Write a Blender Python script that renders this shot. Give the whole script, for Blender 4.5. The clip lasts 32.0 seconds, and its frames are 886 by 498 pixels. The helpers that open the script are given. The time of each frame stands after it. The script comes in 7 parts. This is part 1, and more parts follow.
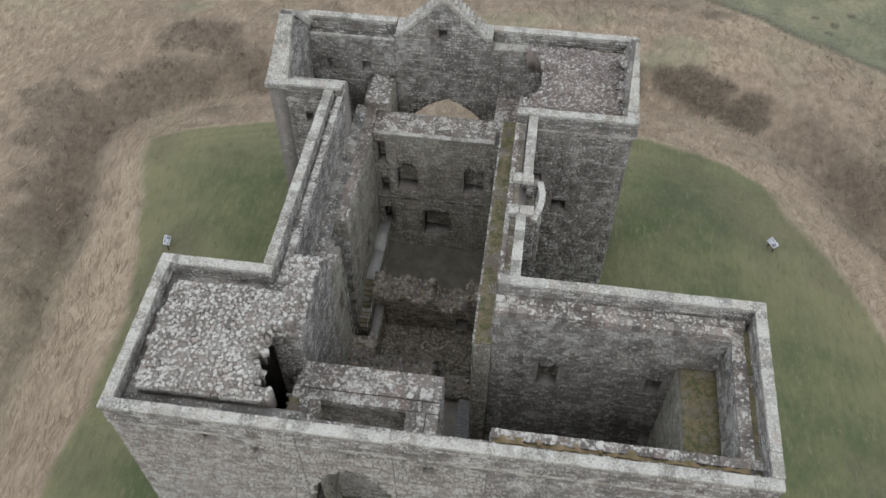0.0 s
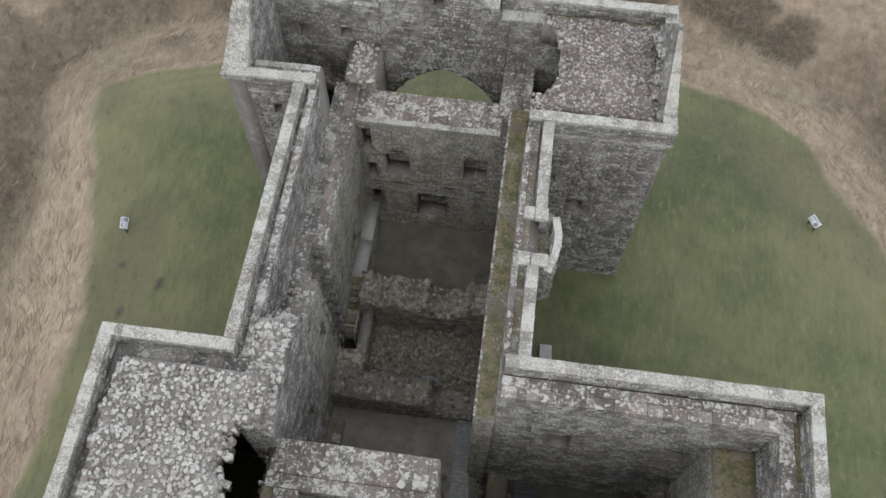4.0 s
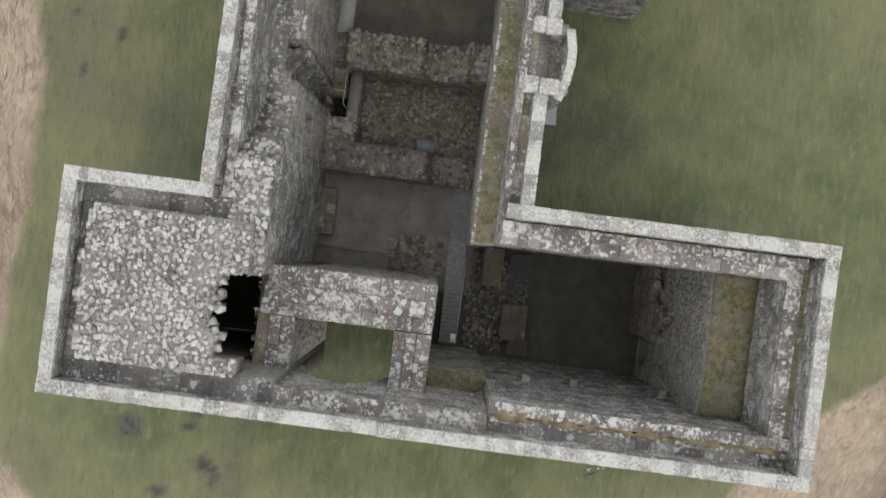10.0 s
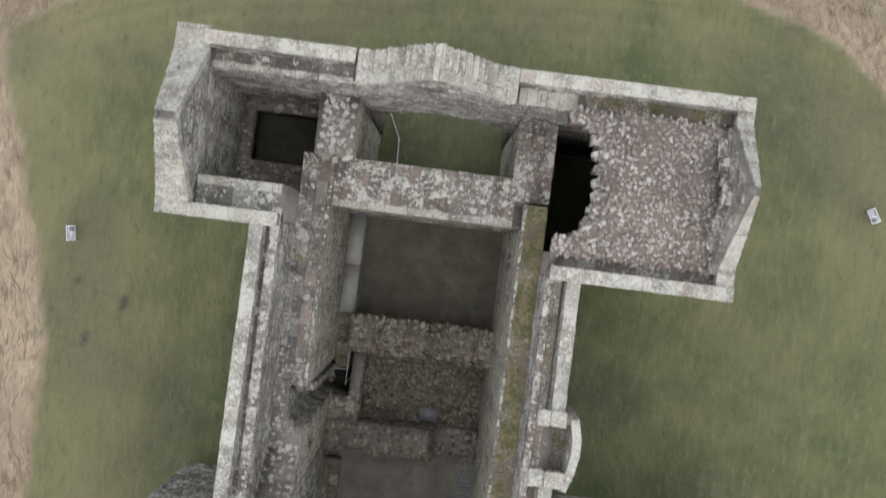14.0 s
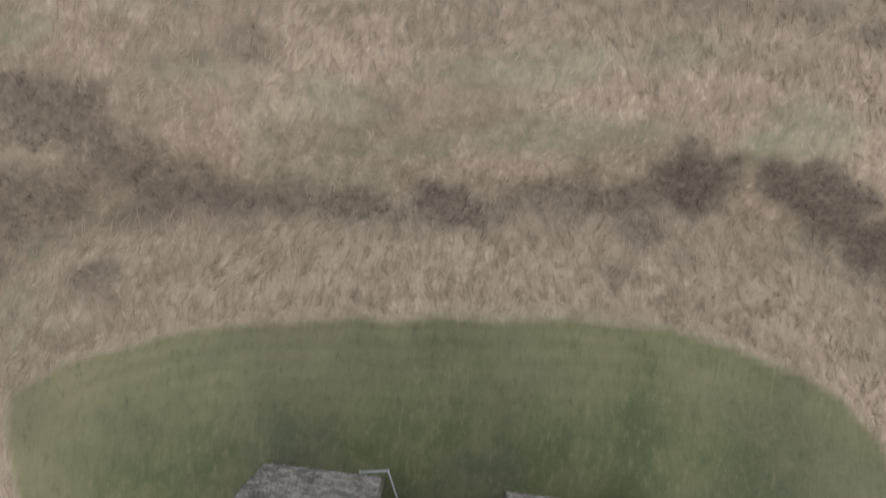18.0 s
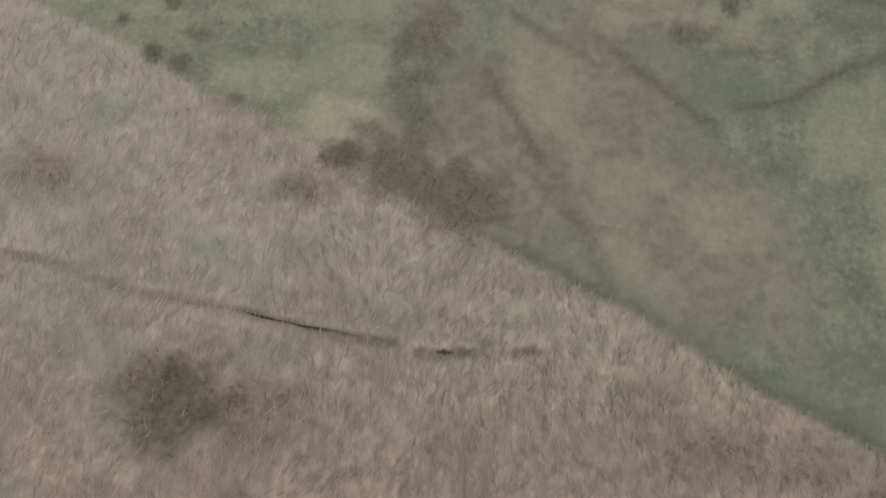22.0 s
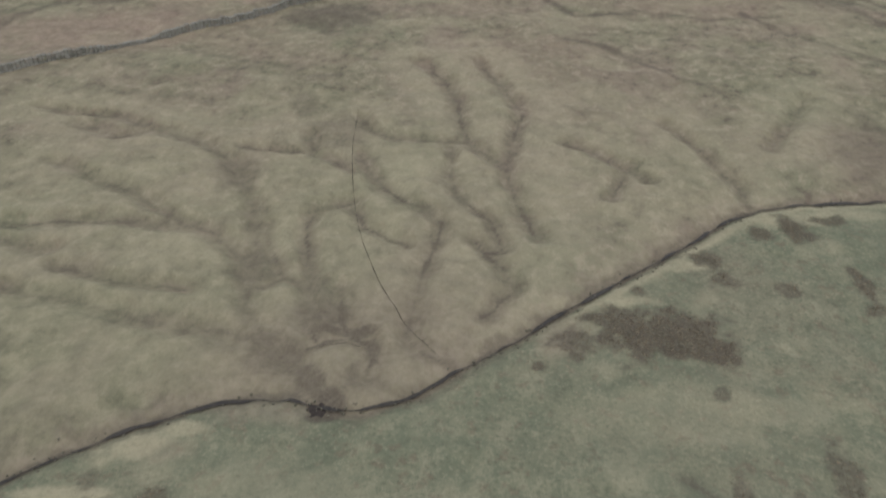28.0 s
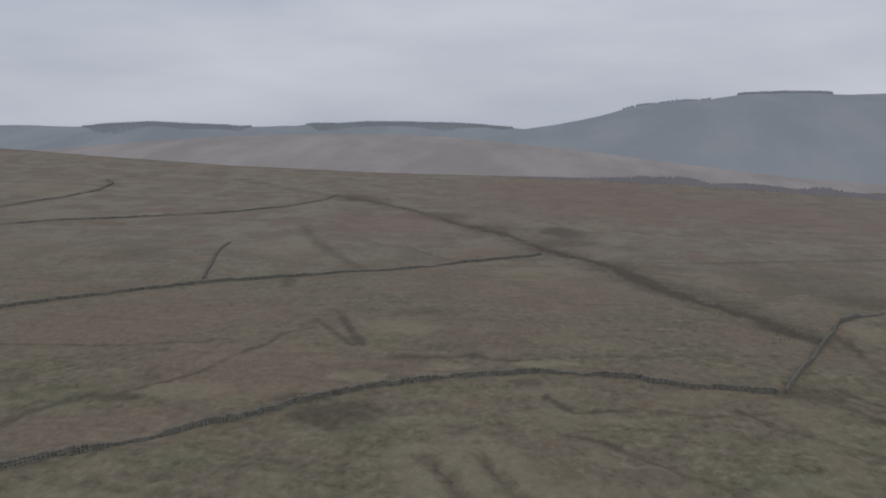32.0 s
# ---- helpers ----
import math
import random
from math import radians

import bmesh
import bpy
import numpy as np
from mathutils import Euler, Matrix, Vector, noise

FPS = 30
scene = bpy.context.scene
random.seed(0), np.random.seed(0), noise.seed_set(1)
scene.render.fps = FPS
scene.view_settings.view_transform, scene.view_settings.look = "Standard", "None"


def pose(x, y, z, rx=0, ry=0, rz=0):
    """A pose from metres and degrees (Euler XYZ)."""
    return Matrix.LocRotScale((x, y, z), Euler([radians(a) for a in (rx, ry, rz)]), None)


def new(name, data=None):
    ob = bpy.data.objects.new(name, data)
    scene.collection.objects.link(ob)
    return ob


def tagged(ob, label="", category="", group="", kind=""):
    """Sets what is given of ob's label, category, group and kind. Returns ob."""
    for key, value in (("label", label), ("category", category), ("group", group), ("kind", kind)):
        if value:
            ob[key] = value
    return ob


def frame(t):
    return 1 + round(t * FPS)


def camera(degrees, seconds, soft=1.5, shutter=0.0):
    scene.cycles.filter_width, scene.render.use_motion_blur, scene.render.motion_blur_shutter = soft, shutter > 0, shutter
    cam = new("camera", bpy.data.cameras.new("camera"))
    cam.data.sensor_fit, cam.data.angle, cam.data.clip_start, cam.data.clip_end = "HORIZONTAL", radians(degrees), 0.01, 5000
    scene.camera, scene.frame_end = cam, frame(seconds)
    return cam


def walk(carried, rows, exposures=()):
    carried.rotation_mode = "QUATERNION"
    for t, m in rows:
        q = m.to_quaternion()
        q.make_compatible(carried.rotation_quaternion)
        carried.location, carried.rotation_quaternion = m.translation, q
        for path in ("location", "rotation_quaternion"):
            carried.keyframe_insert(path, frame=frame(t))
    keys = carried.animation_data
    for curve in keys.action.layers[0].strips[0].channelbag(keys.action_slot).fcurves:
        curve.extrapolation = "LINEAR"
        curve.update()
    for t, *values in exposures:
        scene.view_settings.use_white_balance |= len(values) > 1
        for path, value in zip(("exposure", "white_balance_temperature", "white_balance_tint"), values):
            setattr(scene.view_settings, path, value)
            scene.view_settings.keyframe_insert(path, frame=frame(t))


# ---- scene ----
cam = camera(54.2, 32.0, 1.5, 0.6)
METRES, EYE, TILT, LEAN, TURN = 77.0, 54.0, -51.4, 0.0, 7.8
# the clip's own exposure and white balance: stops, kelvin, tint
EXPOSURES = [(0, 0.74, 6550, 9), (6, 0.93, 6650, 9), (10, 0.98, 6800, 10), (15.5, 0.97, 6900, 11), (18, 0.74, 6800, 13), (20, 0.46, 6650, 11), (25, 0.46, 6600, 11), (28, 0.5, 6600, 12), (30, 0.45, 6450, 12), (31, 0.25, 6350, 12), (32, -0.5, 6350, 14)]
ROWS = [
    (0.0, 0.0, 0.0, 0.0, 0.0, 0.0, -0.0),
    (0.5, 0.0004, 0.0159, 0.0186, -0.0, -0.96, 0.0),
    (1.0, 0.0007, 0.0316, 0.0371, -0.0, -2.13, 0.01),
    (1.5, 0.0011, 0.047, 0.0553, -0.0, -3.5, 0.02),
    (2.0, 0.0013, 0.0622, 0.0732, -0.03, -4.98, 0.03),
    (2.5, 0.0015, 0.077, 0.0907, -0.04, -6.51, 0.04),
    (4.5, 0.0021, 0.1337, 0.1574, -0.12, -13.81, 0.12),
    (5.0, 0.0025, 0.1459, 0.172, -0.12, -16.33, 0.15),
    (5.5, 0.0026, 0.1563, 0.1842, -0.17, -19.1, 0.15),
    (6.0, 0.003, 0.1647, 0.1941, -0.19, -22.03, 0.17),
    (6.5, 0.0035, 0.171, 0.2017, -0.19, -25.12, 0.2),
    (7.0, 0.0035, 0.1759, 0.2068, -0.24, -28.25, 0.19),
    (7.5, 0.0035, 0.1803, 0.2106, -0.29, -31.48, 0.2),
    (8.0, 0.0035, 0.1845, 0.2137, -0.31, -34.69, 0.21),
    (8.5, 0.0035, 0.191, 0.219, -0.31, -37.28, 0.2),
    (9.0, 0.0035, 0.1992, 0.227, -0.3, -38.42, 0.2),
    (9.5, 0.0035, 0.209, 0.2373, -0.31, -38.55, 0.22),
    (10.0, 0.0034, 0.2202, 0.2494, -0.32, -38.56, 0.25),
    (10.5, 0.0035, 0.2331, 0.2637, -0.31, -38.59, 0.3),
    (11.0, 0.0037, 0.2475, 0.2801, -0.3, -38.62, 0.35),
    (11.5, 0.0035, 0.2631, 0.2982, -0.31, -38.62, 0.36),
    (12.0, 0.0036, 0.2796, 0.3182, -0.33, -38.61, 0.4),
    (12.5, 0.0036, 0.2969, 0.3401, -0.34, -38.57, 0.39),
    (13.0, 0.0035, 0.3155, 0.3635, -0.35, -38.57, 0.37),
    (13.5, 0.0037, 0.3344, 0.3877, -0.35, -38.6, 0.4),
    (14.0, 0.0038, 0.3537, 0.412, -0.36, -38.6, 0.4),
    (14.5, 0.0041, 0.3732, 0.4372, -0.36, -38.64, 0.41),
    (15.0, 0.0042, 0.3926, 0.4624, -0.36, -38.63, 0.4),
    (15.5, 0.0045, 0.4123, 0.4881, -0.37, -38.62, 0.4),
    (17.5, 0.0052, 0.4954, 0.5974, -0.41, -38.21, 0.37),
    (18.0, 0.0053, 0.5168, 0.6255, -0.43, -37.2, 0.35),
    (18.5, 0.0059, 0.5362, 0.6522, -0.4, -35.53, 0.36),
    (19.0, 0.0056, 0.5546, 0.6778, -0.46, -33.69, 0.29),
    (19.5, 0.0063, 0.5712, 0.7003, -0.45, -31.74, 0.27),
    (20.0, 0.0067, 0.5863, 0.7207, -0.47, -29.68, 0.24),
    (20.5, 0.0075, 0.5972, 0.7357, -0.46, -27.27, 0.22),
    (21.0, 0.0081, 0.6055, 0.7477, -0.48, -24.9, 0.2),
    (21.5, 0.0089, 0.6097, 0.7539, -0.49, -22.34, 0.19),
    (22.0, 0.01, 0.6123, 0.7579, -0.46, -19.75, 0.2),
    (22.5, 0.0114, 0.6134, 0.758, -0.43, -16.84, 0.23),
    (23.0, 0.0133, 0.6146, 0.7598, -0.35, -13.9, 0.27),
    (23.5, 0.0142, 0.6154, 0.7598, -0.31, -10.75, 0.27),
    (24.0, 0.015, 0.6161, 0.7589, -0.3, -7.44, 0.28),
    (24.5, 0.0148, 0.6165, 0.758, -0.34, -4.1, 0.26),
    (25.0, 0.0149, 0.6171, 0.7571, -0.36, -0.75, 0.23),
    (25.5, 0.0142, 0.6177, 0.7564, -0.41, 2.57, 0.21),
    (27.5, 0.0132, 0.6183, 0.7573, -0.53, 15.69, 0.16),
    (28.0, 0.0131, 0.6183, 0.7578, -0.53, 19.02, 0.16),
    (28.5, 0.0133, 0.6179, 0.7583, -0.52, 22.33, 0.17),
    (29.0, 0.0128, 0.6178, 0.7584, -0.54, 25.67, 0.17),
    (29.5, 0.0127, 0.6171, 0.7588, -0.56, 29.02, 0.16),
    (30.0, 0.0122, 0.6167, 0.7593, -0.56, 32.34, 0.18),
    (30.5, 0.0116, 0.6162, 0.7597, -0.57, 35.71, 0.18),
    (31.0, 0.0105, 0.6157, 0.76, -0.57, 39.1, 0.2),
    (31.5, 0.0073, 0.6152, 0.7613, -0.6, 42.45, 0.2),
    (32.0, 0.0041, 0.6146, 0.7621, -0.61, 44.69, 0.2),
]
walk(cam, [(t, pose(0, 0, EYE, TILT, LEAN, TURN) @ pose(METRES * x, METRES * y, METRES * z, 90 + pitch, roll, yaw)) for t, x, y, z, yaw, pitch, roll in ROWS], EXPOSURES)

# ---- light: an overcast winter sky ----
world = bpy.data.worlds.new("overcast_sky")
scene.world = world
world.use_nodes = True
wn, wl = world.node_tree.nodes, world.node_tree.links
wn.clear()
w_out = wn.new("ShaderNodeOutputWorld")
w_bg = wn.new("ShaderNodeBackground")
w_sky = wn.new("ShaderNodeTexSky")
w_sky.sky_type, w_sky.sun_disc = "NISHITA", False
SUN_ELEVATION, SUN_TURN = radians(56), radians(172)
w_sky.sun_elevation, w_sky.sun_rotation = SUN_ELEVATION, SUN_TURN
w_sky.air_density, w_sky.dust_density = 1.5, 3.0
w_co = wn.new("ShaderNodeTexCoord")
w_map = wn.new("ShaderNodeMapping")
w_map.inputs["Scale"].default_value = (1.0, 1.0, 4.5)
w_noise = wn.new("ShaderNodeTexNoise")
w_noise.inputs["Scale"].default_value, w_noise.inputs["Detail"].default_value = 2.2, 5.0
w_ramp = wn.new("ShaderNodeValToRGB")
w_ramp.color_ramp.elements[0].position, w_ramp.color_ramp.elements[0].color = 0.3, (4.5, 5.0, 5.75, 1)
w_ramp.color_ramp.elements[1].position, w_ramp.color_ramp.elements[1].color = 0.7, (6.6, 6.9, 7.35, 1)
w_mix = wn.new("ShaderNodeMix")
w_mix.data_type = "RGBA"
w_mix.inputs["Factor"].default_value = 0.9
wl.new(w_co.outputs["Generated"], w_map.inputs["Vector"])
wl.new(w_map.outputs[0], w_noise.inputs["Vector"])
wl.new(w_noise.outputs["Fac"], w_ramp.inputs["Fac"])
wl.new(w_sky.outputs[0], w_mix.inputs["A"])
wl.new(w_ramp.outputs[0], w_mix.inputs["B"])
w_up = wn.new("ShaderNodeSeparateXYZ")
w_fall = wn.new("ShaderNodeMapRange")
w_fall.inputs["From Min"].default_value, w_fall.inputs["From Max"].default_value = 0.0, 0.9
w_fall.inputs["To Min"].default_value, w_fall.inputs["To Max"].default_value = 1.2, 1.12
w_over = wn.new("ShaderNodeMix")
w_over.data_type, w_over.blend_type = "RGBA", "MULTIPLY"
w_over.inputs["Factor"].default_value = 1.0
wl.new(w_co.outputs["Generated"], w_up.inputs[0])
wl.new(w_up.outputs["Z"], w_fall.inputs["Value"])
wl.new(w_mix.outputs["Result"], w_over.inputs["A"])
wl.new(w_fall.outputs["Result"], w_over.inputs["B"])
wl.new(w_over.outputs["Result"], w_bg.inputs["Color"])
w_bg.inputs["Strength"].default_value = 0.106
wl.new(w_bg.outputs[0], w_out.inputs["Surface"])

sun_data = bpy.data.lights.new("sun", "SUN")
sun_data.energy, sun_data.angle, sun_data.color = 0.5, radians(100), (1.0, 0.97, 0.92)
sun = new("sun", sun_data)
sun.matrix_world = pose(0, 0, 80, 90 - math.degrees(SUN_ELEVATION), 0, 180 - math.degrees(SUN_TURN))

# ---- materials ----


class Nodes:
    """A small builder of node materials."""

    def __init__(self, name, rough=0.9, spec=0.25):
        self.mat = bpy.data.materials.new(name)
        self.mat.use_nodes = True
        self.tree = self.mat.node_tree
        self.n, self.l = self.tree.nodes, self.tree.links
        self.bsdf = self.n["Principled BSDF"]
        self.bsdf.inputs["Roughness"].default_value = rough
        self.bsdf.inputs["Specular IOR Level"].default_value = spec
        self.geo = self.n.new("ShaderNodeNewGeometry")
        self.pos = self.geo.outputs["Position"]

    def put(self, socket, value):
        if isinstance(value, bpy.types.NodeSocket):
            self.l.new(value, socket)
        elif isinstance(value, tuple):
            socket.default_value = (*value, 1) if len(value) == 3 and socket.type == "RGBA" else value
        else:
            socket.default_value = value

    def noise(self, scale, detail=3.0, rough=0.55, vec=None, stretch=None):
        node = self.n.new("ShaderNodeTexNoise")
        vec = vec or self.pos
        if stretch:
            mp = self.n.new("ShaderNodeMapping")
            mp.inputs["Scale"].default_value = stretch
            self.l.new(vec, mp.inputs["Vector"])
            vec = mp.outputs[0]
        self.l.new(vec, node.inputs["Vector"])
        for key, v in (("Scale", scale), ("Detail", detail), ("Roughness", rough)):
            node.inputs[key].default_value = v
        return node.outputs["Fac"]

    def warp(self, vec, scale, amount):
        """vec, bent by a noise of that scale."""
        node, add = self.n.new("ShaderNodeTexNoise"), self.n.new("ShaderNodeVectorMath")
        self.l.new(vec, node.inputs["Vector"])
        node.inputs["Scale"].default_value, node.inputs["Detail"].default_value = scale, 2.0
        add.operation = "MULTIPLY_ADD"
        self.l.new(node.outputs["Color"], add.inputs[0])
        add.inputs[1].default_value = (amount,) * 3
        self.l.new(vec, add.inputs[2])
        return add.outputs[0]

    def cells(self, scale, feature="F1", out="Distance"):
        node = self.n.new("ShaderNodeTexVoronoi")
        node.feature = feature
        self.l.new(self.pos, node.inputs["Vector"])
        node.inputs["Scale"].default_value = scale
        return node.outputs[out]

    def step(self, v, lo, hi, a=0.0, b=1.0):
        node = self.n.new("ShaderNodeMapRange")
        node.interpolation_type = "SMOOTHSTEP"
        self.put(node.inputs["Value"], v)
        for key, x in (("From Min", lo), ("From Max", hi), ("To Min", a), ("To Max", b)):
            node.inputs[key].default_value = x
        return node.outputs["Result"]

    def math(self, op, a, b=0.0):
        node = self.n.new("ShaderNodeMath")
        node.operation = op
        self.put(node.inputs[0], a)
        self.put(node.inputs[1], b)
        return node.outputs[0]

    def mix(self, f, a, b, blend="MIX"):
        node = self.n.new("ShaderNodeMix")
        node.data_type, node.blend_type = "RGBA", blend
        self.put(node.inputs["Factor"], f)
        self.put(node.inputs["A"], a)
        self.put(node.inputs["B"], b)
        return node.outputs["Result"]

    def attr(self, name):
        node = self.n.new("ShaderNodeAttribute")
        node.attribute_name = name
        return node

    def chance(self, per="island"):
        if per == "island":
            return self.geo.outputs["Random Per Island"]
        return self.n.new("ShaderNodeObjectInfo").outputs["Random"]

    def bump(self, height, strength=0.4, distance=0.03):
        node = self.n.new("ShaderNodeBump")
        node.inputs["Strength"].default_value, node.inputs["Distance"].default_value = strength, distance
        self.l.new(height, node.inputs["Height"])
        self.l.new(node.outputs[0], self.bsdf.inputs["Normal"])

    def done(self, colour):
        self.put(self.bsdf.inputs["Base Color"], colour)
        return self.mat


def stone(name, dark, light, lichen, amount, per="island", moss=0.0, spread=0.35, fleck=6.5, alone=0.2, film=0.5):
    """Weathered sandstone with crustose lichen. amount: the share under lichen; moss: the share under moss; alone: how far one stone differs
    from the next in its lichen; film: how thick the thin grey film between the crusts is."""
    m = Nodes(name)
    big, fine, spots = m.noise(0.45, 4), m.noise(11, 5, 0.7), m.noise(fleck * 1.2, 6, 0.78)
    patch = m.noise(1.1, 4, 0.55)
    col = m.mix(m.step(m.math("ADD", m.math("MULTIPLY", big, 0.5), m.math("MULTIPLY", fine, 0.8)), 0.42, 0.9), dark, light)
    tone = m.step(m.chance(per), 0, 1, 1 - spread, 1 + spread)
    hue = m.mix(m.step(m.math("FRACT", m.math("MULTIPLY", m.chance(per), 7.31)), 0.5, 0.95), (1.0, 1.0, 0.99), (1.07, 0.985, 0.95))
    col = m.mix(1.0, m.mix(1.0, col, tone, "MULTIPLY"), hue, "MULTIPLY")
    damp = m.step(m.noise(0.75, 4, 0.6, stretch=(1.0, 1.0, 0.1)), 0.34, 0.62, 0.8, 1.07)
    col = m.mix(1.0, col, damp, "MULTIPLY")
    own = m.math("MULTIPLY", m.math("SUBTRACT", m.math("FRACT", m.math("MULTIPLY", m.chance(per), 3.77)), 0.5), alone)
    lie = m.math("ADD", own, m.math("ADD", m.math("MULTIPLY", m.math("SUBTRACT", patch, 0.5), 0.5), m.math("MULTIPLY", m.math("SUBTRACT", big, 0.5), 0.12)))
    # round crusts of two sizes
    bent = m.warp(m.pos, fleck * 1.3, 1.3 / fleck)
    disc = None
    for scale, share in ((0.6, 0.45), (1.5, 0.6)):
        cell = m.n.new("ShaderNodeTexVoronoi")
        m.l.new(bent, cell.inputs["Vector"])
        cell.inputs["Scale"].default_value = fleck * scale
        pick = m.n.new("ShaderNodeSeparateColor")
        m.l.new(cell.outputs["Color"], pick.inputs[0])
        size = m.math("ADD", cell.outputs["Distance"], m.math("MULTIPLY", pick.outputs[1], 0.4))
        edge = 1.0 - amount * share
        one = m.math("MULTIPLY", m.step(size, 0.72, 0.6), m.step(m.math("ADD", pick.outputs[0], m.math("MULTIPLY", lie, 1.6)), edge, edge + 0.03))
        disc = one if disc is None else m.math("MAXIMUM", disc, one)
    edge = 0.5 + (0.5 - amount) * 0.3
    cover = m.math("ADD", spots, lie)
    crust = m.step(cover, edge, edge + 0.04)
    col = m.mix(m.step(cover, edge - 0.12, edge + 0.02, 0, film), col, tuple(0.55 * v + 0.45 * w for v, w in zip(light, lichen)))
    pale = m.mix(m.step(m.noise(30, 4, 0.7), 0.35, 0.65), tuple(0.62 * v for v in lichen), lichen)
    crust = m.math("MAXIMUM", m.math("MULTIPLY", crust, 0.85), disc)
    col = m.mix(m.math("MULTIPLY", crust, 0.92), col, pale)
    col = m.mix(m.step(m.noise(17, 4, 0.75), 0.42, 0.33, 0, 0.45), col, tuple(0.45 * v for v in dark))
    if moss:
        green = m.step(m.math("ADD", m.math("MULTIPLY", m.noise(1.1, 5, 0.6), 0.7), m.math("MULTIPLY", m.noise(8, 4, 0.7), 0.3)), 0.66 - moss * 0.35, 0.74 - moss * 0.35)
        cushion = m.mix(m.step(m.noise(2.3, 5, 0.7), 0.4, 0.6), (0.078, 0.088, 0.034), (0.185, 0.148, 0.082))
        cushion = m.mix(m.step(m.noise(7, 5, 0.75), 0.5, 0.7, 0, 0.8), cushion, (0.25, 0.215, 0.135))
        cushion = m.mix(m.step(m.noise(6, 5, 0.75), 0.48, 0.32, 0, 0.85), cushion, (0.04, 0.042, 0.02))
        col = m.mix(m.math("MULTIPLY", green, 0.88), col, cushion)
    m.bump(m.math("ADD", m.math("MULTIPLY", fine, 0.8), m.math("MULTIPLY", crust, 0.25)), 0.55, 0.04)
    return m.done(col)


WALL = stone("lichened_sandstone", (0.112, 0.106, 0.099), (0.2, 0.19, 0.178), (0.58, 0.565, 0.525), 0.32, spread=0.15, fleck=14.0, alone=0.14, film=0.45)
WALL_ONE = stone("lichened_sandstone_block", (0.112, 0.106, 0.099), (0.2, 0.19, 0.178), (0.58, 0.565, 0.525), 0.34, "object", spread=0.15, fleck=14.0, alone=0.14, film=0.45)
WALL_FRONT = stone("pale_lichened_sandstone", (0.165, 0.15, 0.138), (0.265, 0.246, 0.228), (0.5, 0.485, 0.445), 0.42, spread=0.14, fleck=10.0)
WALL_IN = stone("sheltered_sandstone", (0.205, 0.196, 0.167), (0.325, 0.311, 0.268), (0.52, 0.51, 0.46), 0.17, moss=0.12, spread=0.2, fleck=11.0, film=0.3)
MORTAR = stone("lime_mortar_core", (0.13, 0.118, 0.107), (0.205, 0.19, 0.175), (0.42, 0.41, 0.38), 0.2, fleck=9.0)
ROOF_BED = stone("dark_roof_bedding", (0.105, 0.094, 0.084), (0.175, 0.159, 0.143), (0.4, 0.39, 0.36), 0.3, fleck=12.0)
COPING = stone("lichen_white_coping", (0.17, 0.163, 0.145), (0.31, 0.298, 0.268), (0.56, 0.545, 0.5), 0.46, "object", 0.06, 0.2, 8.0, 0.1, 0.45)
SLAB = stone("dark_flagstone", (0.108, 0.102, 0.095), (0.19, 0.181, 0.171), (0.54, 0.525, 0.485), 0.24, "object", 0.24, 0.36, 5.5, 0.07, 0.2)
SLAB_BROWN = stone("bare_brown_flagstone", (0.13, 0.113, 0.101), (0.215, 0.19, 0.171), (0.46, 0.44, 0.41), 0.18, "object", 0.14, 0.26, 5.5, 0.08)
SLAB_WHITE = stone("lichened_flagstone", (0.115, 0.1, 0.091), (0.195, 0.174, 0.159), (0.6, 0.585, 0.54), 0.38, "object", 0.16, 0.24, 4.6, 0.06, 0.15)
RUBBLE = stone("white_lichened_rubble", (0.17, 0.154, 0.142), (0.28, 0.262, 0.242), (0.56, 0.545, 0.505), 0.42, "object", 0.03, 0.24, 9.0, 0.26, 0.7)
RUBBLE_J = stone("white_lichened_rubble_fill", (0.17, 0.154, 0.142), (0.28, 0.262, 0.242), (0.56, 0.545, 0.505), 0.4, "island", 0.03, 0.24, 9.0, 0.26, 0.7)
RUBBLE_P = stone("pinkish_rubble", (0.17, 0.147, 0.136), (0.265, 0.236, 0.222), (0.53, 0.51, 0.475), 0.3, "object", 0.04, 0.22, 9.0, 0.22, 0.5)
RUBBLE_PJ = stone("pinkish_rubble_fill", (0.17, 0.147, 0.136), (0.265, 0.236, 0.222), (0.53, 0.51, 0.475), 0.28, "island", 0.04, 0.22, 9.0, 0.22, 0.5)
RED = stone("reddish_rubble", (0.13, 0.112, 0.09), (0.225, 0.195, 0.158), (0.42, 0.4, 0.345), 0.16, "island", 0.3, 0.4, 9.0, 0.25)
PIT_RED = stone("mossed_fallen_rubble", (0.11, 0.098, 0.078), (0.21, 0.186, 0.15), (0.42, 0.4, 0.345), 0.2, "island", 0.4, 0.45, 9.0, 0.3)
RED_ONE = stone("reddish_rubble_block", (0.14, 0.12, 0.098), (0.245, 0.212, 0.172), (0.46, 0.44, 0.385), 0.24, "object", 0.28, 0.38, 9.0, 0.25)
MOSSY = stone("mossed_stone", (0.125, 0.107, 0.085), (0.2, 0.175, 0.143), (0.5, 0.48, 0.435), 0.18, "object", 0.42, 0.25, 9.0)
MOSSED = stone("thickly_mossed_stone", (0.125, 0.107, 0.085), (0.2, 0.175, 0.143), (0.5, 0.48, 0.435), 0.2, "object", 0.7, 0.12, 9.0)
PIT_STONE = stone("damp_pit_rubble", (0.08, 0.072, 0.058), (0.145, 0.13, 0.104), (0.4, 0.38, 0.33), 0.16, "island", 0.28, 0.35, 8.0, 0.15)
